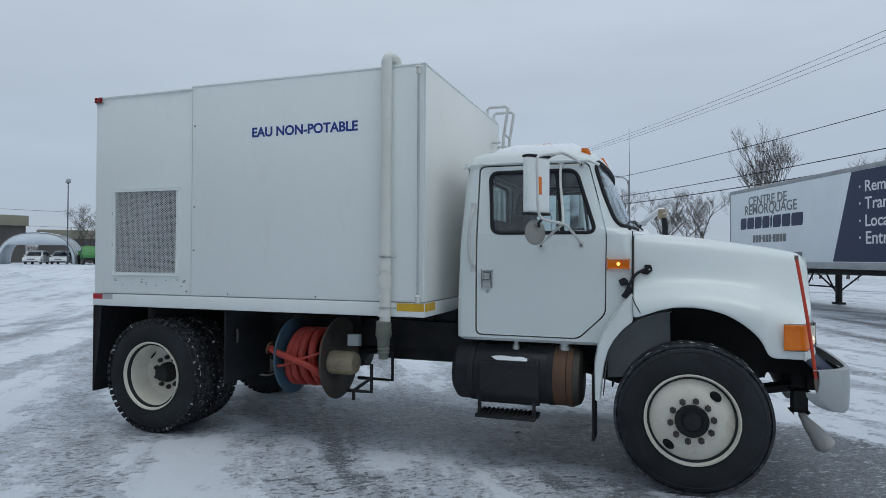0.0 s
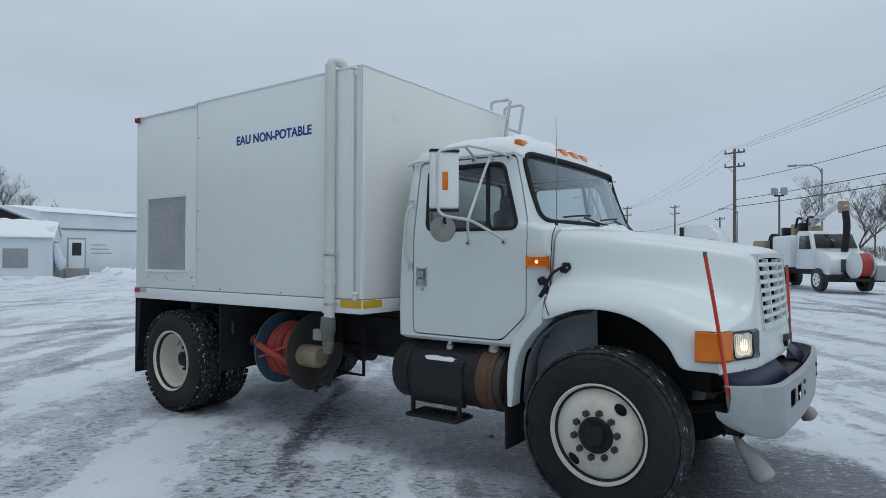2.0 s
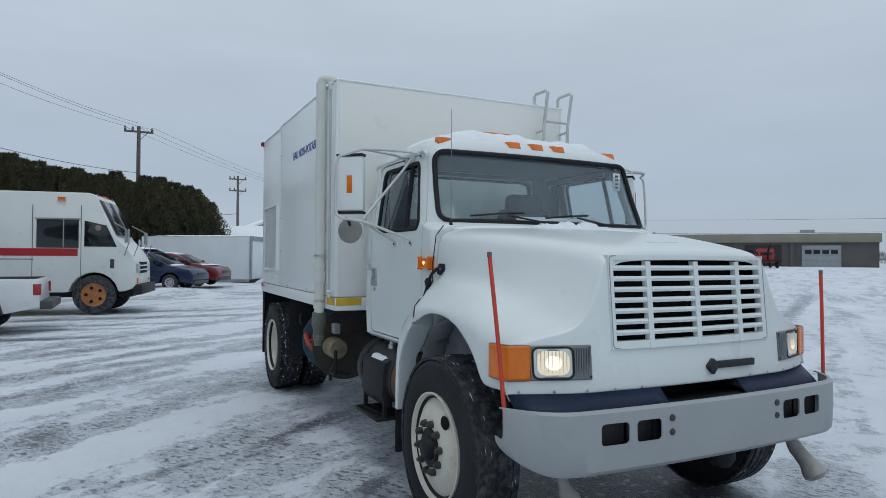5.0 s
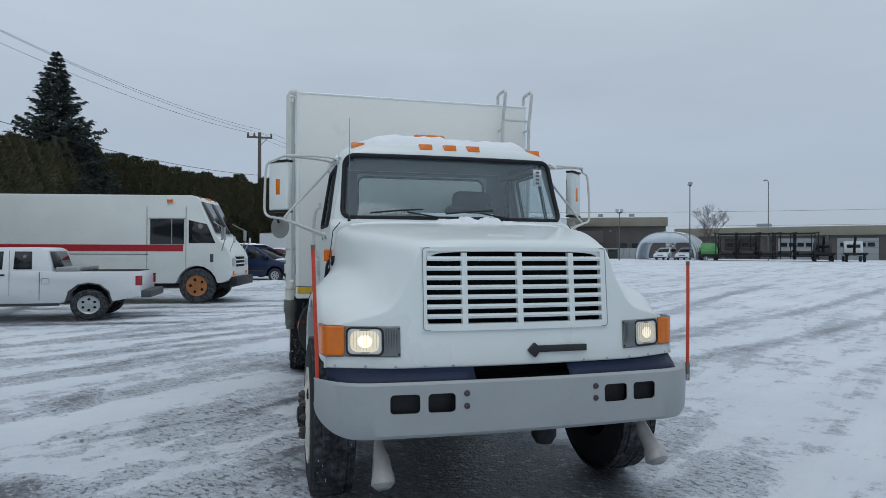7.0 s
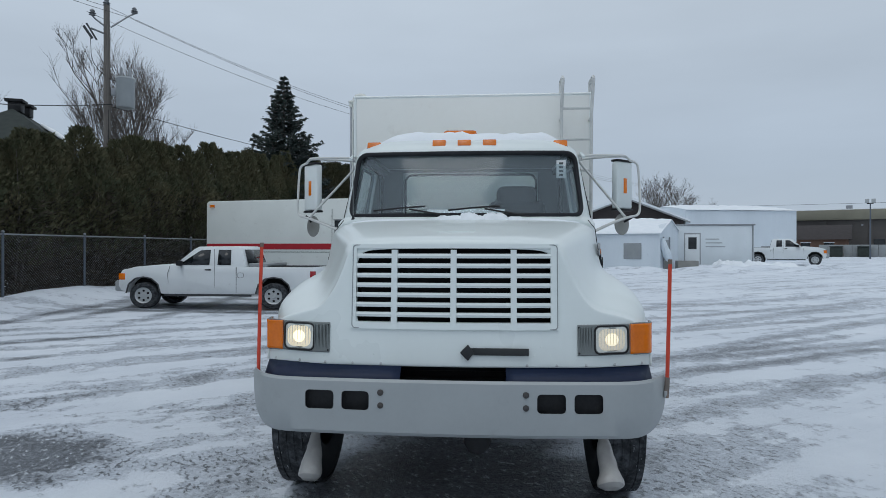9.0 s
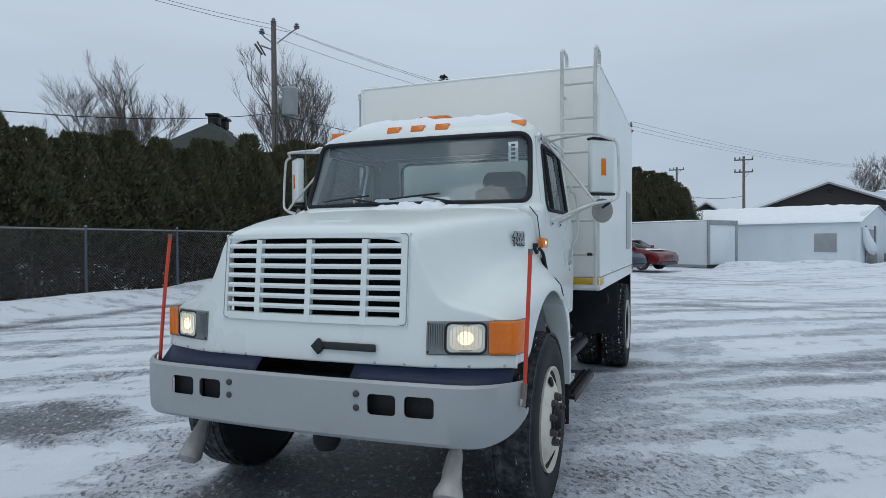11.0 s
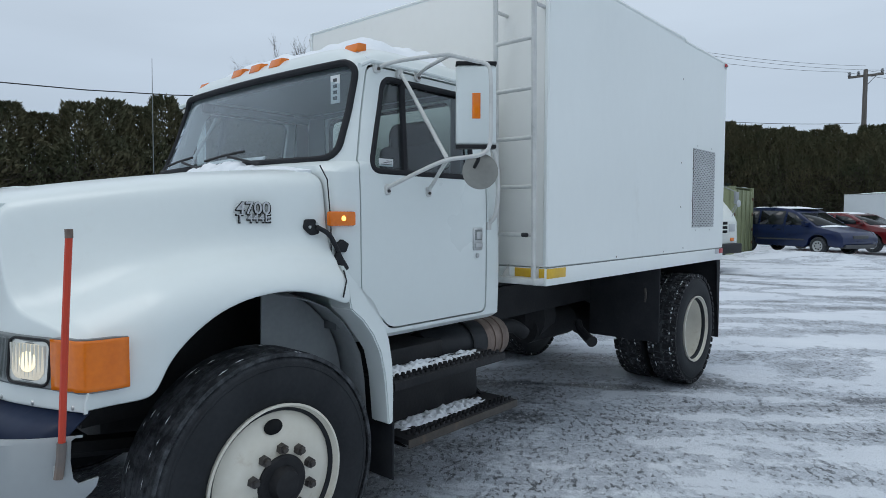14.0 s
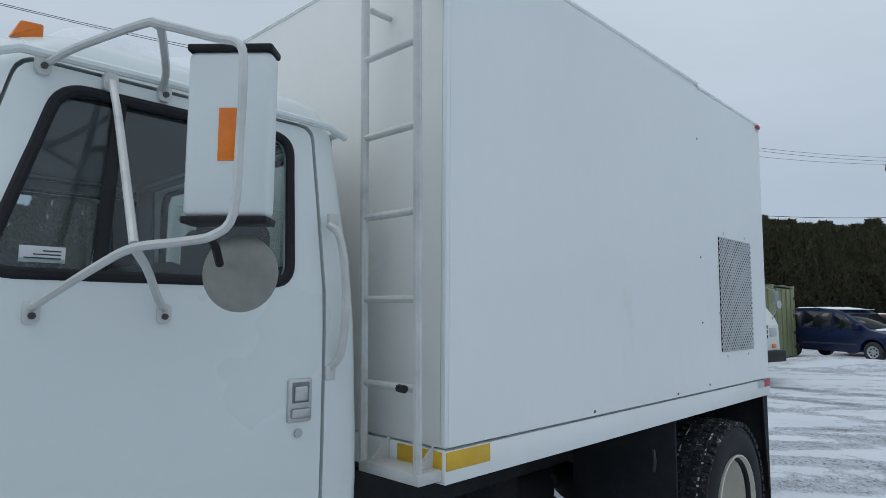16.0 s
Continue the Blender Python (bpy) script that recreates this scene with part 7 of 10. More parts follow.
# pickup truck with an extended cab
def make_pickup(m, label):
    p = thing("pickup_truck", label, "pickup truck", at=m)
    W = 0.87
    arch = lambda cx: [(cx + 0.43, 0.42), (cx + 0.37, 0.66), (cx + 0.2, 0.82), (cx, 0.86), (cx - 0.2, 0.82), (cx - 0.37, 0.66), (cx - 0.43, 0.42)]
    lower = [(2.28, 0.50), (2.34, 0.62), (2.335, 0.90), (2.25, 1.05), (1.90, 1.14), (1.12, 1.215), (0.95, 1.19), (-0.60, 1.145), (-0.80, 1.135), (-2.47, 1.13), (-2.50, 0.55)] + arch(-1.504)[::-1] + [(-0.95, 0.40), (1.2, 0.40)] + arch(1.717)[::-1] + [(2.2, 0.46)]
    part("body", shaped(lower, W, 0.75, 0.06, 0.02), CARWHITE, p)
    cabo = [(0.98, 1.17), (0.50, 1.62), (0.38, 1.69), (-0.58, 1.70), (-0.69, 1.64), (-0.82, 1.12)]
    part("cab", shaped(cabo, W - 0.02, 1.08, 0.25, 0.025), CARWHITE, p)
    # near-black sheet at rail height paints the shade inside the bed
    part("bed_floor", box(-2.42, -0.86, -0.74, 0.74, 1.133, 1.14), GAPSHADE, p)
    pane("side_window", [(0.84, 1.19), (0.32, 1.59), (0.08, 1.60), (0.08, 1.19)], W - 0.02, 1.08, 0.25, p)
    pane("rear_side_window", [(-0.12, 1.19), (-0.12, 1.60), (-0.43, 1.60), (-0.45, 1.19)], W - 0.02, 1.08, 0.25, p)
    across("windscreen", 0.94, 1.20, 0.54, 1.58, 0.72, 0.62, p)
    across("rear_window", -0.81, 1.20, -0.70, 1.60, 0.66, 0.58, p)
    for s in (-1, 1):
        part("tail_lamp", box(-2.515, -2.39, s * 0.78, s * 0.872, 0.80, 1.03, 0.01), TAILRED, p)
        part("headlight", box(2.20, 2.345, s * 0.56, s * 0.84, 0.80, 0.96, 0.02), SILVERTAPE, p)
        part("turn_signal", box(2.18, 2.34, s * 0.80, s * 0.875, 0.78, 0.96, 0.02), AMBER, p)
        part("side_mirror", box(0.72, 0.84, s * 0.85, s * 1.02, 1.17, 1.31, 0.03), BLACK, p)
        part("door_handle", box(0.03, 0.18, s * 0.845, s * 0.868, 1.04, 1.08, 0.005), BLACK, p)
        part("door_seam", tube([(1.05, s * 0.862, 1.15), (1.11, s * 0.864, 0.95), (1.09, s * 0.864, 0.7), (1.0, s * 0.86, 0.48)], 0.006, 6), GREYPLASTIC, p)
        part("door_seam", tube([(-0.053, s * 0.852, 1.62), (-0.053, s * 0.862, 1.14), (-0.053, s * 0.864, 0.48)], 0.005, 6), GREYPLASTIC, p)
        part("door_seam", tube([(-0.593, s * 0.864, 1.13), (-0.593, s * 0.864, 0.44)], 0.008, 6), GREYPLASTIC, p)
        part("fuel_door", tube([(x, s * 0.864, z) for x, z in rounded(-0.77, -0.63, 0.85, 0.98, 0.03, 3)], 0.004, 6, closed=True), GREYPLASTIC, p)
        part("sill", box(-0.95, 1.2, s * 0.80, s * 0.85, 0.34, 0.42, 0.01), GREYPLASTIC, p)
        part("arch_trim", tube([(x, s * 0.868, z) for x, z in arch(-1.504)], 0.02, 6), GREYPLASTIC, p)
        part("arch_trim", tube([(x, s * 0.868, z) for x, z in arch(1.717)], 0.02, 6), GREYPLASTIC, p)
    part("grille", box(2.30, 2.36, -0.5, 0.5, 0.72, 0.92, 0.02), GREYPLASTIC, p)
    part("front_bumper", box(2.16, 2.46, -0.84, 0.84, 0.46, 0.76, 0.05), BUMPER, p)
    part("rear_bumper", box(-2.70, -2.49, -0.82, 0.82, 0.50, 0.68, 0.03), GREYPLASTIC, p)
    part("tool_box", box(-1.33, -0.86, -0.78, 0.78, 1.14, 1.235, 0.02), ALU, p)
    for x in (1.717, -1.504):
        for s in (-1, 1):
            road_wheel(p, x, s * 0.76, 0.355, 0.22, SILVER, 6)
            part("arch_shade", box(x - 0.36, x + 0.36, s * 0.55, s * 0.60, 0.35, 0.85), GAPSHADE, p)
    return p


make_pickup(at(-12.9, -7.35, -90) @ Matrix.Diagonal((1.13, 1.04, 1.0, 1.0)), "white extended-cab pickup truck parked on snow")
make_pickup(at(-46.0, 22.6, 64) @ Matrix.Scale(1.18, 4), "white crew pickup truck parked by the tarpaulin hall")


# step van
def make_step_van(m):
    p = thing("step_van", "white step van with a red stripe along its side", "step van", at=m)
    W = 1.10
    o = [(-4.4, 0.62), (-4.4, 3.22), (-4.32, 3.30), (1.86, 3.30), (2.02, 3.24), (2.56, 2.06), (2.74, 1.86), (2.93, 1.62), (3.02, 1.42), (3.04, 0.78), (2.96, 0.70), (2.75, 0.62)] + [(2.0 + 0.62 * math.cos(radians(a)), 0.50 + 0.64 * math.sin(radians(a))) for a in range(10, 171, 20)] + [(1.3, 0.60)] + [(-2.0 + 0.62 * math.cos(radians(a)), 0.50 + 0.60 * math.sin(radians(a))) for a in range(10, 171, 20)] + [(-2.7, 0.60)]
    part("body", shaped(o, W, 1.6, 0.012, 0.03), VANWHITE, p)
    for s in (-1, 1):
        part("stripe", box(-4.37, 1.60, s * 1.098, s * 1.103, 1.58, 1.78), STRIPERED, p)
        part("belt_seam", box(-4.3, 0.55, s * 1.097, s * 1.104, 1.48, 1.50), GREYPLASTIC, p)
        for x in (0.52, 1.68):
            part("door_seam", box(x - 0.006, x + 0.006, s * 1.096, s * 1.104, 0.65, 2.95), GREYPLASTIC, p)
        wn_ = part("side_window", box(0.62, 1.62, s * 1.085, s * 1.104, 1.80, 2.56, 0.01), DARKGLASS, p)
        part("window_bar", box(1.24, 1.27, s * 1.09, s * 1.11, 1.80, 2.56), ALU, wn_)
        part("window_frame", box(0.58, 1.66, s * 1.088, s * 1.108, 2.56, 2.60), ALU, wn_)
        b = bmesh.new()
        vs = [b.verts.new((x, s * 1.103, z)) for x, z in ((1.76, 1.84), (2.56, 1.84), (2.30, 2.42), (1.76, 2.54))]
        b.faces.new(vs)
        part("quarter_window", b, DARKGLASS, p).modifiers.new("sheet", "SOLIDIFY").thickness = 0.006
        for x in (1.2, -4.15):
            part("marker_lamp", box(x - 0.08, x + 0.08, s * 1.085, s * 1.12, 3.08, 3.16, 0.015), AMBER, p)
        part("headlight", box(2.98, 3.06, s * 0.62, s * 0.92, 1.14, 1.36, 0.02), SILVERTAPE, p)
        part("turn_signal", box(2.98, 3.06, s * 0.70, s * 0.88, 0.86, 0.96, 0.015), AMBER, p)
        part("mirror_arm", tube([(2.75, s * 1.1, 1.6), (2.9, s * 1.3, 1.95), (2.85, s * 1.32, 2.3), (2.5, s * 1.12, 2.5)], 0.015, 6), ALU, p)
        part("mirror", box(2.82, 2.90, s * 1.24, s * 1.42, 1.95, 2.3, 0.02), ALU, p)
        part("round_mirror", lathe([(0, 0.0), (0.01, 0.10), (0.03, 0.10), (0.035, 0.0)], (3.09, s * 1.0, 1.95), "x", 18), SILVERTAPE, p)
        part("mirror_post", tube([(2.92, s * 0.9, 1.5), (3.08, s * 1.0, 1.9)], 0.012, 6), ALU, p)
        part("air_vent", box(2.4, 2.5, s * 1.095, s * 1.104, 1.25, 1.5), GREYPLASTIC, p)
    for y in (-0.8, -0.2, 0.0, 0.2, 0.8):
        part("roof_lamp", lathe([(0, 0.045), (0.05, 0.04), (0.06, 0.0)], (1.98, y, 3.24), "x", 14), AMBER if abs(y) < 0.5 else TAILRED, p)
    for s in (-1, 1):
        b = bmesh.new()
        y0, y1 = (0.03, 0.98) if s > 0 else (-0.98, -0.03)
        vs = [b.verts.new(q) for q in ((2.572, y0, 2.16), (2.572, y1, 2.16), (2.10, y1, 3.12), (2.10, y0, 3.12))]
        b.faces.new(vs)
        ws_ = part("windscreen", b, DARKGLASS, p)
        ws_.modifiers.new("sheet", "SOLIDIFY").thickness = 0.008
        part("wiper", tube([(2.62, s * 0.3, 2.13), (2.53, s * 0.65, 2.30)], 0.012, 6), BLACK, ws_)
    g = part("grille", box(3.0, 3.045, -0.52, 0.52, 1.06, 1.44, 0.01), GAPSHADE, p)
    for k in range(4):
        part("grille_slat", box(3.03, 3.06, -0.55, 0.55, 1.06 + 0.12 * k, 1.10 + 0.12 * k, 0.005), VANWHITE, g)
    part("front_bumper", box(2.97, 3.20, -1.08, 1.08, 0.52, 0.80, 0.03), BLACK, p)
    part("rear_bumper", box(-4.55, -4.38, -1.05, 1.05, 0.5, 0.68, 0.02), BLACK, p)
    for x, rm in ((2.0, RUSTRIM), (-2.0, RUSTRIM)):
        for s in (-1, 1):
            road_wheel(p, x, s * 0.95, 0.53, 0.28, rm, 5)
            part("arch_shade", box(x - 0.55, x + 0.55, s * 0.66, s * 0.72, 0.45, 1.1), GAPSHADE, p)
    part("under_shade", box(-3.7, 2.9, -0.7, 0.7, 0.45, 0.64), BLACK, p)
    return p


make_step_van(at(-17.6, -5.5, 79))


# minivan and the red car behind it
def make_minivan(m, paint, label, name, sedan=False):
    p = thing(name, label, "minivan" if not sedan else "car", at=m)
    W = 0.96
    arch = lambda cx: [(cx + 0.40, 0.36), (cx + 0.34, 0.58), (cx + 0.18, 0.70), (cx, 0.73), (cx - 0.18, 0.70), (cx - 0.34, 0.58), (cx - 0.40, 0.36)]
    lower = [(2.35, 0.30), (2.46, 0.45), (2.44, 0.66), (2.30, 0.84), (1.45, 1.02), (1.2, 1.06), (-2.30, 1.06), (-2.42, 0.95), (-2.45, 0.45), (-2.3, 0.32)] + arch(-1.50)[::-1] + [(-1.0, 0.28), (1.0, 0.28)] + arch(1.50)[::-1] + [(2.1, 0.30)]
    part("body", shaped(lower, W, 0.7, 0.10, 0.035), paint, p)
    top = [(1.42, 1.02), (0.55, 1.56), (0.25, 1.68), (-0.6, 1.75), (-1.9, 1.72), (-2.12, 1.64), (-2.34, 1.05)] if not sedan else [(1.35, 1.0), (0.55, 1.42), (0.2, 1.50), (-0.7, 1.50), (-1.1, 1.42), (-1.75, 1.05)]
    part("cabin", shaped(top, W - 0.035, 1.02, 0.20, 0.035), paint, p)
    if not sedan:
        pane("front_window", [(1.12, 1.08), (0.48, 1.50), (0.22, 1.58), (0.18, 1.08)], W - 0.035, 1.02, 0.20, p)
        pane("middle_window", [(0.08, 1.08), (0.12, 1.60), (-0.92, 1.62), (-0.95, 1.08)], W - 0.035, 1.02, 0.20, p)
        pane("rear_window", [(-1.05, 1.08), (-1.02, 1.62), (-1.95, 1.60), (-2.15, 1.10)], W - 0.035, 1.02, 0.20, p)
        across("windscreen", 1.36, 1.07, 0.60, 1.53, 0.80, 0.70, p)
        across("tailgate_window", -2.33, 1.10, -2.16, 1.60, 0.78, 0.68, p)
    else:
        pane("front_window", [(1.05, 1.06), (0.50, 1.36), (0.0, 1.42), (0.0, 1.06)], W - 0.035, 1.02, 0.20, p)
        pane("rear_window", [(-0.1, 1.06), (-0.1, 1.42), (-0.75, 1.42), (-1.25, 1.10)], W - 0.035, 1.02, 0.20, p)
        across("windscreen", 1.30, 1.04, 0.60, 1.40, 0.78, 0.68, p)
    for s in (-1, 1):
        part("headlight", prism([(2.16, 0.74), (2.44, 0.64), (2.40, 0.56), (2.16, 0.60)], "y", s * 0.62, s * 0.925, 0.01), SILVERTAPE, p)
        part("tail_lamp", box(-2.46, -2.34, s * 0.78, s * 0.93, 0.78, 1.1, 0.02), TAILRED, p)
        part("side_mirror", box(0.98, 1.12, s * 0.92, s * 1.08, 1.06, 1.18, 0.03), paint, p)
        for x in (0.13, -1.0):
            part("door_seam", box(x - 0.004, x + 0.004, s * 0.945, s * 0.957, 0.4, 1.04), BLACK, p)
        part("door_handle", box(0.0, -0.16, s * 0.925, s * 0.955, 0.88, 0.92, 0.006), BLACK, p)
        part("side_trim", box(-1.0, 1.0, s * 0.945, s * 0.968, 0.52, 0.57, 0.005), GREYPLASTIC, p)
    part("grille", box(2.40, 2.47, -0.4, 0.4, 0.60, 0.72, 0.02), GREYPLASTIC, p)
    part("lower_bumper", box(2.25, 2.48, -0.8, 0.8, 0.26, 0.40, 0.03), GREYPLASTIC, p)
    for x in (1.50, -1.50):
        for s in (-1, 1):
            road_wheel(p, x, s * 0.83, 0.325, 0.21, SILVER, 7)
            part("arch_shade", box(x - 0.33, x + 0.33, s * 0.62, s * 0.66, 0.3, 0.72), GAPSHADE, p)
    return p


mm = at(-25.95, -2.4, 65, 0.08)
make_minivan(mm, CARBLUE, "dark blue minivan with snow on its roof", "minivan")
snow_on(mm, -2.0, 0.5, -0.72, 0.72, 1.70, 0.09, 21, "snow on the minivan's roof")
snow_on(mm, 1.0, 1.6, -0.7, 0.7, 1.02, 0.06, 22, "snow at the foot of the minivan's windscreen")
mm = at(-28.7, -1.1, 65, 0.08)
make_minivan(mm, CARRED, "dark red car with snow on its roof", "red_car", True)
snow_on(mm, -1.2, 0.45, -0.7, 0.7, 1.47, 0.09, 23, "snow on the red car's roof")
snow_on(mm, 0.9, 2.0, -0.7, 0.7, 0.98, 0.05, 24, "snow on the red car's hood")
# two cars in the far shelter
make_minivan(at(-74.5, 52.6, -52), CARWHITE, "white minivan in a tunnel shelter", "minivan")
make_minivan(at(-73.0, 55.0, -52), CARWHITE, "white car in a tunnel shelter", "parked_car")


# white box body on the ground
def make_box_body():
    m = at(-34.35, 1.0, 55, 0.0)
    p = thing("storage_box", "white truck box set down on snow as storage", "storage box", at=m)
    L, W, H = 6.4, 1.25, 2.42
    part("side_wall", box(-L / 2, L / 2, -W, W, 0.15, H, 0.01), TRAILERWHITE, p)
    part("roof_panel", box(-L / 2, L / 2, -W, W, H, H + 0.05, 0.02), ALU, p)
    for y in (-W, W):
        part("end_post", box(L / 2 - 0.02, L / 2 + 0.06, y - 0.10, y + 0.10, 0.1, H + 0.06, 0.01), ALU, p)
        part("floor_beam", box(-L / 2, L / 2, y - 0.02, y + 0.02, 0.0, 0.15), ALU, p)
    part("header", box(L / 2 - 0.02, L / 2 + 0.06, -W, W, H - 0.2, H + 0.06, 0.01), ALU, p)
    part("door_panel", box(L / 2, L / 2 + 0.03, -W + 0.1, W - 0.1, 0.18, H - 0.2, 0.01), TRAILERWHITE, p)
    part("door_sill", box(L / 2 - 0.02, L / 2 + 0.07, -W - 0.1, W + 0.1, 0.0, 0.16, 0.01), BLACK, p)
    for k in range(5):
        x = -L / 2 + 1.25 * k + 0.7
        part("wall_seam", box(x - 0.004, x + 0.004, -W - 0.003, -W + 0.002, 0.16, H), TRAILERWHITE, p)
    o = snow_patch("roof_snow", "snow on the storage box's roof", -L / 2, L / 2, -W, W, lambda x, y: H + 0.04, 0.10, 31, 24, 16, 5)
    o.matrix_world = m


make_box_body()


# tarpaulin shelters: a ridge tent and round halls
def make_tent(name, label, cx, cy, heading, length, width, eave, ridge, seed, door=True):
    m = at(cx, cy, heading, 0.0)
    p = thing(name, label, "shelter", at=m)
    n, k = 18, 14
    prof = [(-width / 2, 0.0), (-width / 2, eave * 0.5), (-width / 2, eave), (-width / 4, (eave + ridge) / 2 + 0.12), (0, ridge), (width / 4, (eave + ridge) / 2 + 0.12), (width / 2, eave), (width / 2, eave * 0.5), (width / 2, 0.0)]
    b = bmesh.new()
    rows = []
    for i in range(n + 1):
        x = -length / 2 + length * i / n
        sag = 0.10 * (0.5 - 0.5 * math.cos(2 * math.pi * i / n * 6))
        rows.append([b.verts.new((x, y * (1 - 0.012 * sag * 8), z - (sag * 0.5 if z > eave * 0.9 else 0) + 0.04 * noise.noise(Vector((x, y, seed))))) for y, z in prof])
    for A, B in zip(rows, rows[1:]):
        for j in range(len(prof) - 1):
            b.faces.new((A[j], A[j + 1], B[j + 1], B[j]))
    b.faces.new(rows[0])
    b.faces.new(rows[-1][::-1])
    part("cover", b, TARP, p)
    o = snow_patch("roof_snow", "snow on the shelter's roof", -length / 2 - 0.1, length / 2 + 0.1, -width / 2 - 0.12, width / 2 + 0.12, lambda x, y: eave + (ridge - eave) * (1 - abs(y) / (width / 2)) + 0.06 - 0.1 * max(0.0, abs(y) - width / 2 + 0.3), 0.20, seed, 40, 24, 8)
    o.matrix_world = m
    if door:
        part("window_patch", box(length / 2 - 2.2, length / 2 - 1.1, -width / 2 - 0.02, -width / 2 + 0.0, 0.7, 1.7, 0.005), DOORGREY, p)
        part("gable_door", box(length / 2, length / 2 + 0.03, -1.9, -0.7, 0.3, 1.9, 0.01), DOORGREY, p)
        for y in (-2.2, -0.5):
            part("door_frame", rod((length / 2 + 0.05, y, 0), (length / 2 + 0.05, y, 2.1), 0.05, seg=8), STEELGREY, p)
        part("torn_flap", tube(smooth_path([(length / 2 + 0.1, -2.7, 2.0), (length / 2 + 0.2, -2.6, 1.4), (length / 2 + 0.35, -2.4, 0.9), (length / 2 + 0.3, -1.9, 0.6)], 4), [0.1, 0.14, 0.18, 0.2, 0.22, 0.24, 0.25, 0.26, 0.26, 0.24, 0.2, 0.14, 0.1], 8), TARP, p)
    return p


make_tent("ridge_tent", "white tarpaulin tent under snow", -40.4, 6.1, 63, 12.6, 6.0, 2.32, 3.2, 41)


def make_round_hall(name, label, cx, cy, heading, length, width, height, cover, ribs, seed, solid=False):
    m = at(cx, cy, heading)
    p = thing(name, label, "shelter", at=m)
    n = 18
    def ring(x, k=1.0):
        return [(x, -width / 2 * k * math.copysign(abs(math.cos(a)) ** 0.8, math.cos(a)), height * k * math.sin(a) ** 0.85) for a in (math.pi * i / n for i in range(n + 1))]
    b = bmesh.new()
    A = [b.verts.new(q) for q in ring(-length / 2)]
    B = [b.verts.new(q) for q in ring(length / 2)]
    for i in range(n):
        b.faces.new((A[i], A[i + 1], B[i + 1], B[i]))
    if solid:
        b.faces.new(A[::-1])
        b.faces.new(B)
    c = part("cover", b, cover, p)
    if not solid:
        f = bmesh.new()
        outer = [f.verts.new(q) for q in ring(length / 2, 1.0)]
        inner = [f.verts.new((q[0], q[1], min(q[2], height * 0.62))) for q in ring(length / 2, 0.93)]
        for i in range(n):
            f.faces.new((outer[i], outer[i + 1], inner[i + 1], inner[i]))
        part("gable_sheet", f, cover, p).modifiers.new("sheet", "SOLIDIFY").thickness = 0.03
    if not solid:
        c.modifiers.new("sheet", "SOLIDIFY").thickness = 0.05
    for k in range(ribs):
        x = -length / 2 + length * k / (ribs - 1)
        part("rib", tube(ring(x, 1.012), 0.06, 6), STEELGREY, p)
    o = snow_patch("roof_snow", "snow on the hall's round roof", -length / 2, length / 2, -width * 0.38, width * 0.38, lambda x, y: height * max(0.05, 1 - (2 * abs(y) / width) ** 2.2) ** 0.42, 0.18, seed, 24, 24, 4)
    o.matrix_world = m
    return p


make_tent("tarpaulin_hall", "large white tarpaulin hall under snow", -60.2, 22.3, 100.7, 10.8, 9.0, 4.7, 5.25, 43, False)
make_round_hall("tunnel_shelter", "open white tunnel shelter with two parked cars", -75.5, 54.2, -52, 5.5, 8.5, 3.9, TARP, 6, 44)


def make_site_office():
    m = at(-40.9, 15.2, 0, 0.05)
    p = thing("site_office", "white site office cabin with a door", "cabin", at=m)
    part("wall", box(-1.3, 1.3, -3.2, 2.6, 0.2, 2.85, 0.02), TRAILERWHITE, p)
    part("roof_edge", box(-1.36, 1.36, -3.26, 2.66, 2.85, 2.95, 0.02), STEELGREY, p)
    d = part("door", box(1.29, 1.34, -1.95, -1.0, 0.25, 2.25, 0.01), CARWHITE, p)
    part("door_window", box(1.335, 1.35, -1.75, -1.2, 1.25, 2.05, 0.005), DARKGLASS, d)
    part("door_frame", box(1.29, 1.325, -2.03, -0.92, 0.2, 2.35, 0.01), ALU, p)
    part("lamp_pipe", rod((1.33, 2.5, 0.2), (1.33, 2.5, 2.9), 0.035, seg=8), STEELGREY, p)
    for k, (a, c) in enumerate(((-0.6, 0.9), (-0.6, 1.1), (-0.6, 1.3))):
        part("sign_bar", box(1.30, 1.306, a, a + c, 1.9 - 0.26 * k, 1.96 - 0.26 * k), DOORGREY, p)
    for k, q in enumerate(((4.7, -4.5), (3.2, -2.4))):
        o = part("concrete_block", box(q[0] - 0.35, q[0] + 0.35, q[1] - 0.65, q[1] + 0.65, -0.1, 0.5, 0.03), CONCRETE)
        o.matrix_world = m
        tagged(o, "weathered concrete block half buried in snow", "block", "concrete blocks")
    for k in range(3):
        o = snow_patch("snow_heap", "ploughed heap of snow by the cabin", 1.4 + 0.3 * k, 3.4 + 0.4 * k, -0.6 + 1.6 * k, 1.6 + 1.6 * k, lambda x, y: -0.05, 0.65 - 0.1 * k, 51 + k, 24, 24, 2)
        o.matrix_world = m


make_site_office()


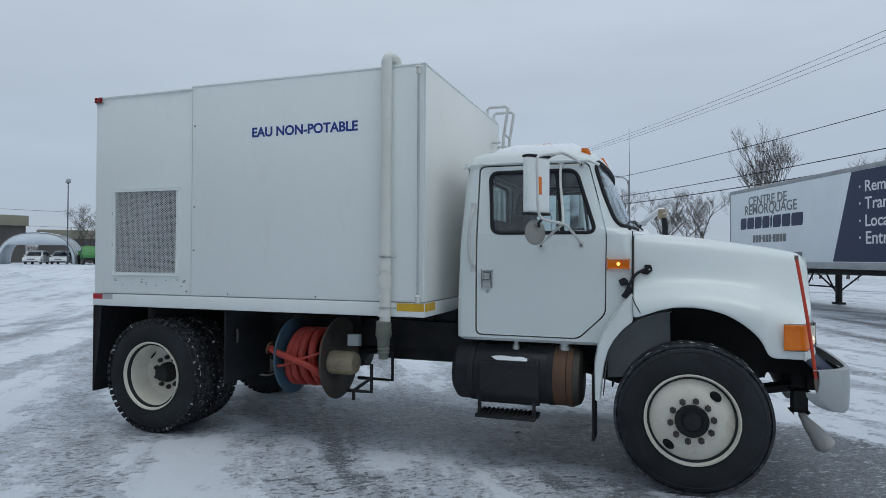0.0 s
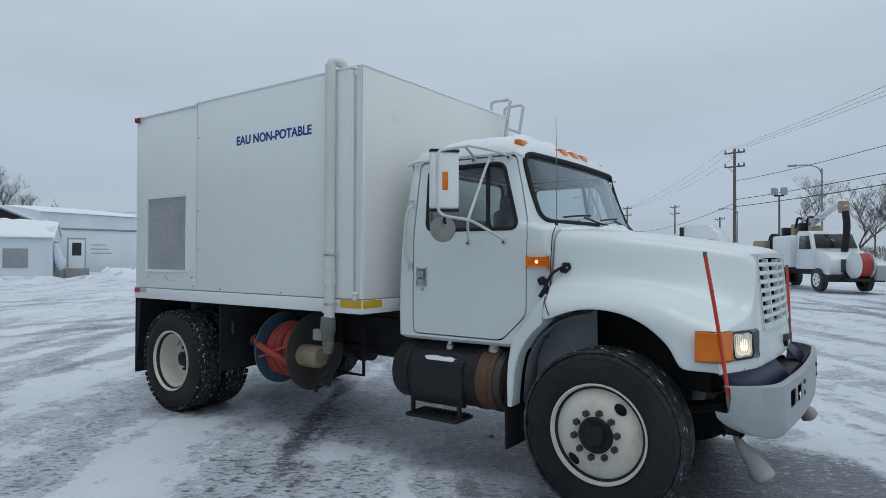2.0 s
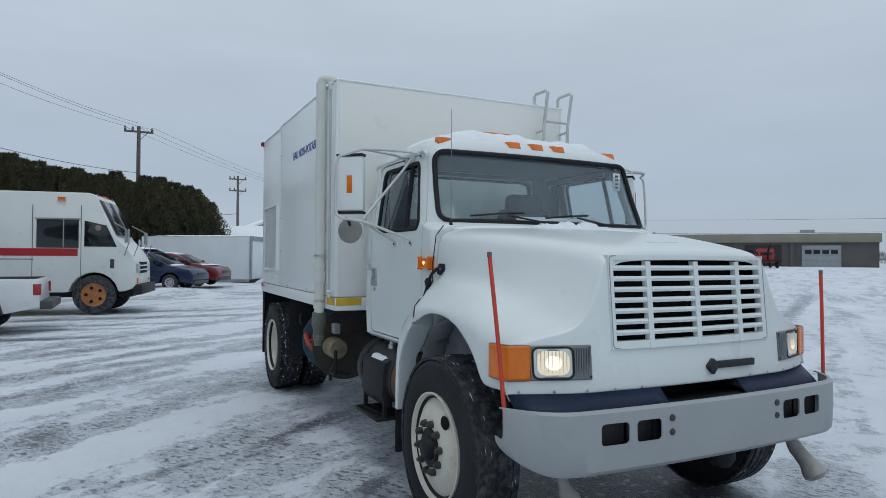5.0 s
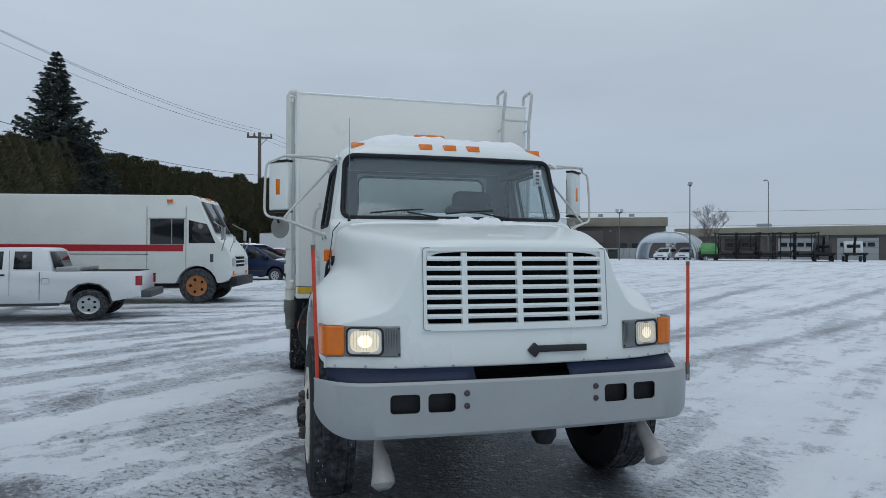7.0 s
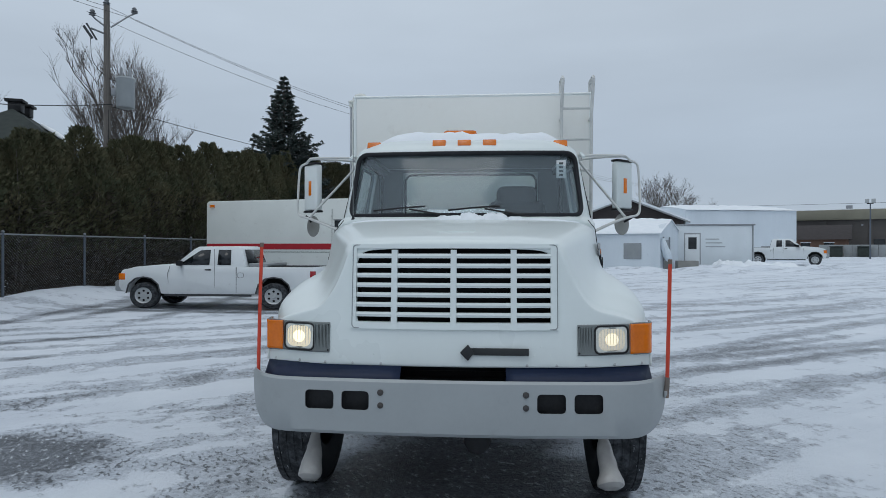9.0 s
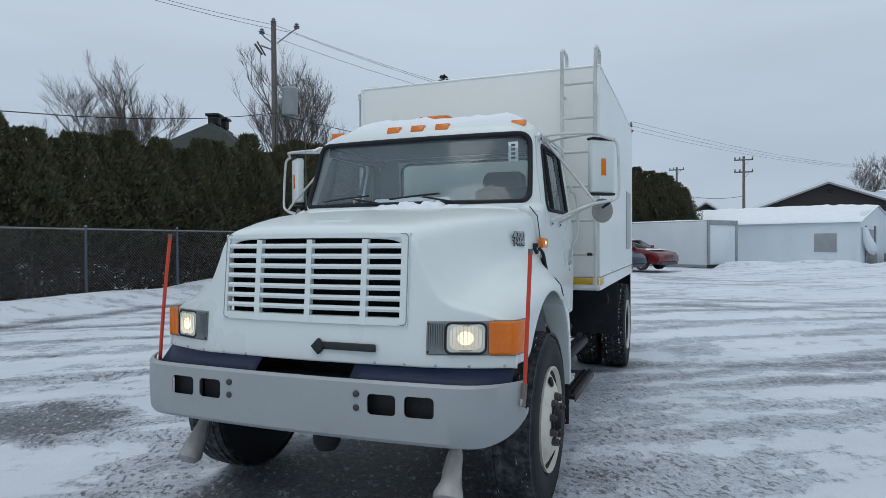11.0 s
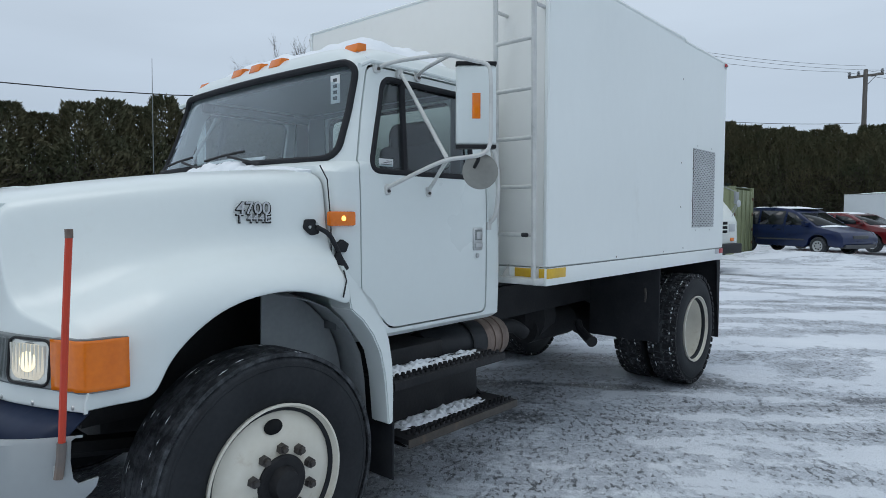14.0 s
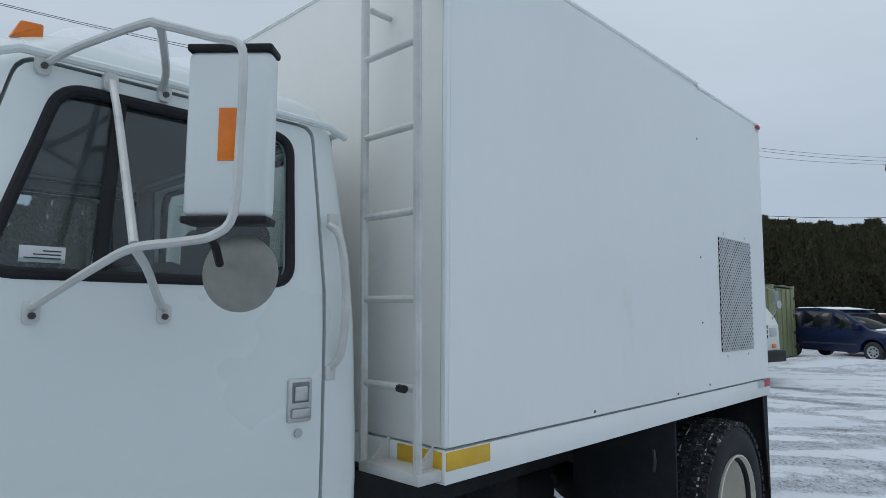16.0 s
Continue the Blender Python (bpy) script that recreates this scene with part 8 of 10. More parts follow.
def make_barn(name, label, cx, cy, heading, length, width, eave, ridge, wall, overhang=0.5):
    m = at(cx, cy, heading)
    p = thing(name, label, "building", at=m)
    part("wall", prism([(-width / 2, 0), (-width / 2, eave), (0, ridge), (width / 2, eave), (width / 2, 0)], "x", -length, 0), wall, p)
    for s in (-1, 1):
        b = prism([(0, ridge + 0.02), (s * (width / 2 + overhang), eave - overhang * (ridge - eave) / (width / 2) + 0.02), (s * (width / 2 + overhang), eave - overhang * (ridge - eave) / (width / 2) + 0.2), (0, ridge + 0.24)], "x", -length - 0.3, 0.35)
        part("roof_slope", b, SNOWCAP, p, "snow-covered roof slope")
        b = prism([(0, ridge - 0.12), (s * (width / 2 + overhang), eave - overhang * (ridge - eave) / (width / 2) - 0.12), (s * (width / 2 + overhang), eave - overhang * (ridge - eave) / (width / 2) + 0.02), (0, ridge + 0.02)], "x", 0.30, 0.38)
        part("fascia", b, ALU, p)
    lamp = part("gable_lamp", lathe([(0, 0.18), (0.15, 0.14), (0.2, 0.0)], (0, 0.2, (eave + ridge) / 2 + 0.3), "x", 14), BLACK, p)
    return p


make_barn("brown_barn", "dark brown gabled building behind the tents", -55.0, 12.45, 0, 14, 10.4, 3.85, 5.85, BROWNWALL)
make_barn("brown_shed", "small dark brown shed beside the barn", -58.0, 3.4, 0, 6, 5, 3.0, 4.6, BROWNWALL)


# olive container behind the step van
def make_container():
    m = at(-24.3, -7.0, 90, 0.0)
    p = thing("shipping_container", "olive green corrugated shipping container", "container", at=m)
    L, W, H = 6.06, 1.22, 2.59
    for s in (-1, 1):
        b = bmesh.new()
        n = 40
        lo, hi = [], []
        for i in range(n + 1):
            x = -L / 2 + 0.1 + (L - 0.2) * i / n
            y = s * (W - (0.0 if (i // 2) % 2 else 0.035))
            lo.append(b.verts.new((x, y, 0.15)))
            hi.append(b.verts.new((x, y, H - 0.1)))
        for i in range(n):
            b.faces.new((lo[i], lo[i + 1], hi[i + 1], hi[i]))
        part("corrugated_wall", b, OLIVE, p, "", 20)
        part("top_rail", box(-L / 2, L / 2, s * (W - 0.05), s * W, H - 0.12, H, 0.005), OLIVE, p)
        part("bottom_rail", box(-L / 2, L / 2, s * (W - 0.05), s * W, 0, 0.16, 0.005), OLIVE, p)
        for x in (-L / 2, L / 2):
            part("corner_post", box(x - 0.07, x + 0.07, s * (W - 0.12), s * (W + 0.005), 0, H, 0.008), OLIVE, p)
    part("roof_sheet", box(-L / 2, L / 2, -W, W, H - 0.05, H, 0.01), OLIVE, p)
    part("back_wall", box(-L / 2, -L / 2 + 0.05, -W, W, 0.1, H - 0.05), OLIVE, p)
    for s in (-1, 1):
        d = part("end_door", box(L / 2, L / 2 + 0.05, s * 0.01, s * (W - 0.06), 0.14, H - 0.12, 0.01), OLIVE, p)
        for y in (0.25, 0.8):
            part("lock_bar", rod((L / 2 + 0.07, s * y, 0.1), (L / 2 + 0.07, s * y, H - 0.1), 0.02, seg=8), OLIVE, d)
        for z in (0.4, 0.9, 1.5, 2.1):
            part("hinge", box(L / 2 + 0.03, L / 2 + 0.08, s * (W - 0.14), s * (W - 0.02), z, z + 0.1, 0.01), RUSTY, d)
    o = snow_patch("roof_snow", "snow on the container's roof", -L / 2, L / 2, -W, W, lambda x, y: H - 0.01, 0.09, 61, 24, 12, 6)
    o.matrix_world = m


make_container()


# ---- trailer with the towing firm's advertisement ----
def make_ad_trailer():
    a, c = Vector((2.42, 21.0)), Vector((7.63, 7.8))
    d = (c - a).normalized()
    heading = math.degrees(math.atan2(d.y, d.x))
    m = pose(a.x, a.y, 0.25, 0, 0, heading)
    p = thing("advert_trailer", "white semi-trailer printed with a towing advertisement", "semi-trailer", at=m)
    L, Z0, Z1, W = 14.2, 1.12, 4.02, 2.55
    part("box_wall", box(0, L, 0, W, Z0 + 0.18, Z1 - 0.12, 0.01), TRAILERWHITE, p)
    part("top_rail", box(-0.01, L, -0.012, W + 0.012, Z1 - 0.13, Z1, 0.01), ALU, p)
    part("bottom_rail", box(-0.01, L, -0.015, W + 0.015, Z0, Z0 + 0.20, 0.01), ALU, p)
    part("front_post", box(-0.03, 0.05, -0.015, W + 0.015, Z0, Z1, 0.02), ALU, p)
    part("navy_panel", prism([(6.05, Z0 + 0.22), (L - 0.1, Z0 + 0.22), (L - 0.1, Z1 - 0.14), (6.85, Z1 - 0.14)], "y", -0.006, 0.0), NAVYVINYL, p)
    front = lambda x, z: pose(x, -0.006, z, 90, 0, 0)
    lettering("advert_line", "CENTRE DE", front(1.35, 3.36), 2.4, GREYVINYL, p, 0.002, 0.012)
    lettering("advert_line", "REMORQUAGE", front(1.1, 3.03), 3.2, GREYVINYL, p, 0.002, 0.012)
    # the firm's name and numbers stand as plain bars
    for x, w in ((0.80, 0.40), (1.26, 0.46), (1.78, 0.44), (2.28, 0.44), (2.78, 0.10), (2.94, 0.46), (3.46, 0.48), (4.0, 0.62)):
        part("name_bar", prism([(x, 2.50), (x + w - 0.05, 2.50), (x + w, 2.60), (x + w, 2.92), (x + 0.05, 2.92), (x, 2.82)], "y", -0.008, -0.002), NAVYVINYL, p)
    x = 1.65
    for w in (0.2, 0.2, 0.16, 0.08, 0.2, 0.2, 0.16, 0.08, 0.2, 0.2, 0.2, 0.2):
        part("number_bar", box(x, x + w * 0.82, -0.008, -0.002, 2.0 if w > 0.1 else 2.12, 2.26 if w > 0.1 else 2.17), GREYVINYL, p)
        x += w
    x = 1.05
    for w in (0.42, 0.36, 0.95, 0.62, 0.48, 0.78):
        part("place_bar", box(x, x + w - 0.09, -0.008, -0.002, 1.50, 1.64), GREYVINYL, p)
        x += w
    for k, t in enumerate(("\u00b7 Rem", "\u00b7 Tran", "\u00b7 Loca", "\u00b7 Entr")):
        lettering("service_line", t, front(7.15, 3.28 - 0.48 * k), (1.0, 1.1, 1.1, 1.1)[k], WHITEVINYL, p, 0.002, 0.012)
        part("service_bar", box(8.4, 9.7 + 0.3 * (k % 2), -0.008, -0.005, 3.28 - 0.48 * k, 3.52 - 0.48 * k), WHITEVINYL, p)
    # landing legs with their braces
    for y in (0.35, W - 0.35):
        leg = part("landing_leg", box(3.05, 3.20, y - 0.08, y + 0.08, -0.10, Z0 + 0.02, 0.01), BLACK, p)
        part("leg_foot", box(2.95, 3.30, y - 0.14, y + 0.14, -0.14, -0.06, 0.01), BLACK, leg)
        for q in ((1.6, 2.95), (4.6, 3.25), (2.3, 2.95)):
            part("leg_brace", tube([(q[0], y, Z0), (q[1], y, 0.35 if q[0] != 2.3 else 0.30)], 0.03, 6), BLACK, leg)
        part("brace_bar", rod((1.4, y, 0.45), (3.1, y, 0.45), 0.03, seg=8), BLACK, leg)
        part("brace_strut", rod((1.4, y, 0.45), (1.9, y, Z0), 0.03, seg=8), BLACK, leg)
    part("chassis_beam", box(0.3, L, 0.8, W - 0.8, Z0 - 0.18, Z0, 0.01), BLACK, p)
    for x in (10.9, 12.2):
        for y in (0.25, W - 0.25):
            part("trailer_wheel", lathe([(-0.22, 0.28), (-0.22, 0.47), (-0.18, 0.5), (0.18, 0.5), (0.22, 0.47), (0.22, 0.28)], (x, y, 0.42), "y", 28), TYRE, p)


make_ad_trailer()


# ---- working trucks to the north ----
def truck_wheels(p, spots, r=0.5, w=0.28, rim=None):
    for x, y in spots:
        road_wheel(p, x, y, r, w, rim or RIM, 5)


def make_vacuum_truck():
    m = at(-1.7, 29.7, -58)
    p = thing("vacuum_truck", "white sewer vacuum truck with a front hose reel", "truck", at=m)
    part("frame", box(-5.1, 3.9, -0.45, 0.45, 0.7, 0.98), BLACK, p)
    part("cab", shaped([(1.0, 0.95), (1.0, 2.55), (1.15, 2.68), (2.05, 2.66), (2.2, 2.58), (2.55, 1.85), (2.6, 0.95)], 1.0, 1.8, 0.06, 0.04), CARWHITE, p)
    part("hood", shaped([(2.5, 0.95), (2.5, 1.82), (3.2, 1.72), (3.75, 1.5), (3.85, 1.3), (3.85, 0.75), (3.6, 0.7)], 1.0, 1.2, 0.25, 0.06), CARWHITE, p)
    pane("side_window", [(1.3, 1.85), (2.35, 1.85), (2.1, 2.45), (1.3, 2.45)], 1.0, 1.8, 0.06, p)
    across("windscreen", 2.56, 1.88, 2.24, 2.5, 0.88, 0.82, p)
    part("grille", box(3.84, 3.9, -0.55, 0.55, 0.85, 1.4, 0.02), GREYPLASTIC, p)
    part("front_bumper", box(3.85, 4.05, -1.15, 1.15, 0.45, 0.75, 0.04), BLACK, p)
    part("front_reel", lathe([(-0.28, 0.55), (-0.25, 0.57), (-0.24, 0.4), (0.24, 0.4), (0.25, 0.57), (0.28, 0.55)], (4.45, -0.1, 1.15), "y", 32), CARWHITE, p)
    part("red_hose", lathe([(-0.22, 0.38), (-0.2, 0.5), (0.2, 0.5), (0.22, 0.38)], (4.45, -0.1, 1.15), "y", 28), HOSE, p)
    part("control_box", box(4.2, 4.95, 0.25, 0.85, 0.55, 1.15, 0.04), BUMPER, p)
    part("reel_frame", box(4.0, 4.8, -0.6, 0.6, 0.5, 0.62, 0.02), BLACK, p)
    part("low_deck", box(-5.0, -0.95, -1.15, 1.15, 1.0, 1.5, 0.03), CARWHITE, p)
    for k in range(3):
        part("pipe_roll", rod((-4.6, -0.8 + 0.5 * k, 1.66), (-1.6, -0.8 + 0.5 * k, 1.66), 0.16, seg=14), BUMPER if k % 2 else SILVER, p)
    part("hose_coil", lathe([(-0.12, 0.25), (-0.12, 0.5), (0.12, 0.5), (0.12, 0.25)], (-2.6, -0.3, 2.2), "y", 24), RUBBER, p)
    part("tool_rack", box(-4.3, -2.9, -0.7, 0.7, 1.8, 2.35, 0.06), MOTOR, p)
    part("water_tank", box(-0.95, 0.85, -1.2, 1.2, 1.0, 2.5, 0.12), CARWHITE, p)
    part("side_locker", box(-2.2, -1.6, -1.2, -0.75, 0.55, 1.1, 0.03), BUMPER, p)
    boom = part("suction_boom", tube(smooth_path([(-1.2, 0, 2.7), (-0.6, 0, 3.0), (0.6, 0, 3.1), (1.8, 0, 3.5), (2.9, 0, 3.85), (3.25, 0, 3.6)], 5), 0.15, 12), CARWHITE, p)
    part("boom_hose", tube(smooth_path([(3.25, -0.02, 3.45), (3.32, 0, 2.9), (3.25, 0, 2.2), (3.15, 0, 1.75)], 5), 0.14, 12), RUBBER, boom)
    part("boom_elbow", lathe([(-0.2, 0.2), (0.1, 0.24), (0.3, 0.2), (0.32, 0.0)], (3.1, 0, 3.6), "z", 16), MOTOR, boom)
    for k in range(5):
        part("boom_pump", box(-1.4 + 0.55 * k, -1.05 + 0.55 * k, -0.55 + 0.2 * (k % 3), -0.1 + 0.2 * (k % 3), 2.5, 2.95 + 0.15 * (k % 2), 0.06), (BLACK, MOTOR, BUMPER)[k % 3], p)
    for k in range(4):
        part("boom_hydraulics", tube(smooth_path([(-0.4 + 0.5 * k, -0.3, 2.9), (-0.1 + 0.5 * k, -0.34, 3.35 - 0.1 * (k % 2)), (0.5 + 0.5 * k, -0.25, 3.2)], 4), 0.06, 8), (BLACK, SILVER)[k % 2], p)
    part("boom_post", rod((-0.6, 0.2, 2.3), (-0.6, 0.2, 3.1), 0.14, seg=12), BLACK, p)
    truck_wheels(p, [(2.95, -0.95), (2.95, 0.95), (-3.0, -0.95), (-3.0, 0.95), (-4.2, -0.95), (-4.2, 0.95)], rim=CARWHITE)
    part("aerial", rod((2.0, -0.9, 2.6), (2.0, -0.9, 3.7), 0.01, seg=6), CHROME, p)


make_vacuum_truck()


def make_semi():
    m = at(-8.35, 46.0, -6)
    p = thing("semi_tractor", "white sleeper semi tractor without its trailer", "truck", at=m)
    part("frame", box(-5.2, 1.4, -0.45, 0.45, 0.75, 1.0), BLACK, p)
    part("sleeper", shaped([(-2.9, 1.0), (-2.95, 3.75), (-2.8, 3.9), (-1.1, 3.85), (-0.5, 3.3), (-0.1, 2.6), (-0.05, 1.0)], 1.2, 2.5, 0.05, 0.06), CARWHITE, p)
    part("hood", shaped([(-0.2, 0.8), (-0.15, 2.05), (1.2, 1.75), (1.5, 1.5), (1.55, 0.6)], 1.1, 1.2, 0.2, 0.08), CARWHITE, p)
    part("side_fairing", box(-3.2, -2.9, -1.22, 1.22, 1.0, 3.7, 0.04), BLACK, p)
    pane("side_window", [(-1.1, 2.0), (-0.3, 2.0), (-0.55, 2.7), (-1.1, 2.75)], 1.2, 2.5, 0.05, p)
    pane("sleeper_window", [(-2.35, 2.1), (-1.9, 2.1), (-1.9, 2.7), (-2.35, 2.7)], 1.2, 2.5, 0.05, p)
    part("back_panel", box(-3.25, -3.2, -1.05, 1.05, 1.1, 3.2, 0.02), DOORGREY, p)
    for s in (-1, 1):
        part("fuel_tank", rod((-1.3, s * 0.95, 0.72), (0.0, s * 0.95, 0.72), 0.32, seg=20), SILVER, p)
        part("rear_fender", tube(smooth_path([(-2.0, s * 0.95, 1.0), (-2.5, s * 0.95, 1.12), (-3.1, s * 0.95, 1.0)], 4), 0.06, 6), CARWHITE, p)
    part("fifth_wheel", box(-3.3, -2.3, -0.5, 0.5, 1.0, 1.12, 0.03), BLACK, p)
    truck_wheels(p, [(-2.6, -0.95), (-2.6, 0.95), (-3.9, -0.95), (-3.9, 0.95), (0.8, -1.0), (0.8, 1.0)], rim=SILVER)


make_semi()


def make_fire_truck():
    m = at(-15.1, 53.35, -4)
    p = thing("fire_truck", "red and white ladder fire truck", "fire truck", at=m)
    part("red_body", box(-4.6, 3.4, -1.2, 1.2, 0.55, 2.05, 0.05), FIRERED, p)
    part("white_stripe", box(-4.6, 3.4, -1.206, 1.206, 1.62, 1.72), WHITEVINYL, p)
    part("white_deck", box(-3.8, 3.9, -1.15, 1.15, 2.05, 2.3, 0.04), CARWHITE, p)
    part("grey_cabinet", box(-6.4, -4.6, -1.2, 1.2, 0.8, 3.2, 0.06), STEELGREY, p)
    part("red_cabinet", box(-7.1, -6.5, -1.1, 1.1, 1.0, 3.2, 0.06), FIRERED, p)
    lad2 = part("ladder_turret", box(-1.0, 3.0, -0.5, 0.5, 2.3, 2.9, 0.05), CARWHITE, p)
    part("air_cylinder", rod((0.6, -0.9, 2.6), (2.6, -0.9, 2.6), 0.2, seg=14), YELLOWPAINT, p)
    for s in (-1, 1):
        part("ladder_chord", rod((-4.4, s * 0.45, 2.5), (4.5, s * 0.45, 3.15), 0.05, seg=6), CARWHITE, lad2)
        part("ladder_chord", rod((-4.4, s * 0.45, 3.1), (4.5, s * 0.45, 3.6), 0.05, seg=6), CARWHITE, lad2)
        for k in range(12):
            x = -4.4 + 0.74 * k
            z = 2.5 + 0.65 * (x + 4.4) / 8.9
            part("ladder_web", rod((x, s * 0.45, z), (x + 0.6, s * 0.45, z + 0.62), 0.03, seg=5), CARWHITE, lad2)
    part("undercarriage", box(-6.0, 3.2, -0.9, 0.9, 0.45, 0.78), BLACK, p)
    truck_wheels(p, [(-4.0, -1.0), (-4.0, 1.0), (2.2, -1.0), (2.2, 1.0)])


make_fire_truck()


def make_equipment():
    """A row of tow trucks and steel car racks far off in front of the long building."""
    base = Vector((-68.6, 55.2))
    d = Vector((0.70, 0.71))
    def spot(s, heading=90):
        q = base + d * s
        return at(q.x, q.y, heading)
    p = thing("green_tow_truck", "bright green tow truck", "truck", at=spot(0, -35))
    part("cab", shaped([(-0.9, 0.6), (-0.9, 2.3), (0.6, 2.3), (1.1, 1.5), (2.2, 1.3), (2.3, 0.6)], 1.0, 1.5, 0.08, 0.05), GREENPAINT, p)
    pane("side_window", [(-0.5, 1.55), (0.75, 1.55), (0.5, 2.1), (-0.5, 2.1)], 1.0, 1.5, 0.08, p)
    part("deck", box(-4.5, -0.9, -1.1, 1.1, 0.8, 1.2, 0.03), BLACK, p)
    part("tool_locker", box(-2.4, -1.0, -1.12, 1.12, 1.2, 1.75, 0.04), GREENPAINT, p)
    part("boom", rod((-1.6, 0.0, 2.0), (-4.6, 0.0, 2.9), 0.16, seg=8), BLACK, p)
    part("wheel_lift", box(-5.2, -4.5, -0.7, 0.7, 0.5, 0.75, 0.03), BLACK, p)
    part("front_bumper", box(2.2, 2.45, -1.0, 1.0, 0.5, 0.85, 0.03), BLACK, p)
    for s in (-1, 1):
        part("wheel_arch", box(0.9, 1.9, s * 0.99, s * 1.02, 0.5, 0.95, 0.01), BLACK, p)
    part("tow_mast", box(-2.6, -1.4, -0.4, 0.4, 1.2, 2.4, 0.05), GREENPAINT, p)
    truck_wheels(p, [(1.4, -0.9), (1.4, 0.9), (-2.8, -0.9), (-2.8, 0.9)])
    for k in range(5):
        r = thing("car_rack", "rusted black steel car carrier rack", "rack", "car carrier racks", at=spot(2.4 + 2.2 * k, -46 + 9 * (k % 3)))
        for x in (-2.4, 0.0, 2.4):
            for y in (-1.2, 1.2):
                part("post", rod((x, y, 0.2), (x, y, 3.6), 0.06, seg=6), BLACK, r)
        for y in (-1.2, 1.2):
            part("top_beam", box(-2.9, 2.9, y - 0.06, y + 0.06, 3.5, 3.65), RUSTY if k % 2 else BLACK, r)
            part("ramp", rod((-2.9, y, 0.9 + 0.5 * (k % 2)), (2.9, y, 2.6 - 0.7 * (k % 3)), 0.08, seg=6), BLACK, r)
            part("raised_ramp", rod((-2.6, y, 3.1 - 0.4 * (k % 2)), (2.6, y, 2.2 + 0.5 * (k % 3)), 0.07, seg=6), BLACK, r)
        for x in (-2.4, 0.0, 2.4):
            part("cross_beam", box(x - 0.05, x + 0.05, -1.2, 1.2, 3.45, 3.55), BLACK, r)
        part("lower_deck", box(-2.9, 2.9, -1.15, 1.15, 0.55, 0.75, 0.03), BLACK, r)
        part("stowed_frame", box(-1.6, 1.4, -0.8, 0.8, 0.75, 1.3, 0.15), GREYPLASTIC, r)
    for s, paint, words in ((13.2, GREYPLASTIC, "dark flatbed truck parked in a far row"), (16.4, CARWHITE, "white medium truck parked in a far row"), (23.5, FIRERED, "red crane truck at the end of a far row")):
        p = thing("cab_truck", words, "truck", "trucks in the far row", at=spot(s, 137 if s < 25 else 200))
        part("cab", shaped([(-0.8, 0.7), (-0.8, 2.5), (0.7, 2.5), (1.1, 1.6), (2.0, 1.4), (2.1, 0.7)], 1.0, 1.6, 0.08, 0.05), paint, p)
        pane("side_window", [(-0.4, 1.65), (0.75, 1.65), (0.55, 2.25), (-0.4, 2.25)], 1.0, 1.6, 0.08, p)
        across("rear_window", -0.81, 1.7, -0.8, 2.2, 0.7, 0.7, p)
        part("deck", box(-4.6, -0.9, -1.1, 1.1, 0.85, 1.1, 0.03), BLACK, p)
        part("crane_post", tube([(-1.8, 0, 1.1), (-2.0, 0, 2.2), (-3.4, 0, 3.1)], 0.14, 8), BLACK, p)
        truck_wheels(p, [(1.4, -0.9), (1.4, 0.9), (-2.8, -0.9), (-2.8, 0.9)])


make_equipment()


# ---- far buildings ----
def make_long_building():
    m = at(-91.5, 66.3, 37)
    p = thing("long_garage", "long low garage with beige fascia and overhead doors", "building", at=m)
    part("wall", box(0, 50, 0, 14, -0.6, 3.8), GREYWALL, p)
    part("fascia", box(-0.2, 50.3, -0.4, 14.3, 3.75, 5.1, 0.05), BEIGEWALL, p)
    part("roof_snow_layer", box(0, 50, 0, 14, 5.1, 5.22, 0.05), SNOWCAP, p)
    for k in range(5):
        x = 8 + 8 * k
        d = part("overhead_door", box(x, x + 5.2, -0.12, 0.0, 0.0, 3.3, 0.01), DOORGREY if k % 3 else BROWNWALL, p)
        for j in range(4):
            part("door_pane", box(x + 0.4 + 1.15 * j, x + 1.3 + 1.15 * j, -0.15, -0.1, 2.0, 2.6), DARKGLASS, d)
        for j in range(3):
            part("door_joint", box(x, x + 5.2, -0.14, -0.1, 0.9 + 0.9 * j, 0.94 + 0.9 * j), GREYPLASTIC, d)
        part("pier", box(x - 1.6, x - 1.0, -0.3, 0.0, 0, 3.75), GREYWALL, p)
    for x in (12, 40):
        part("roof_unit", box(x, x + 2, 4, 6, 5.2, 5.9, 0.05), STEELGREY, p)


make_long_building()


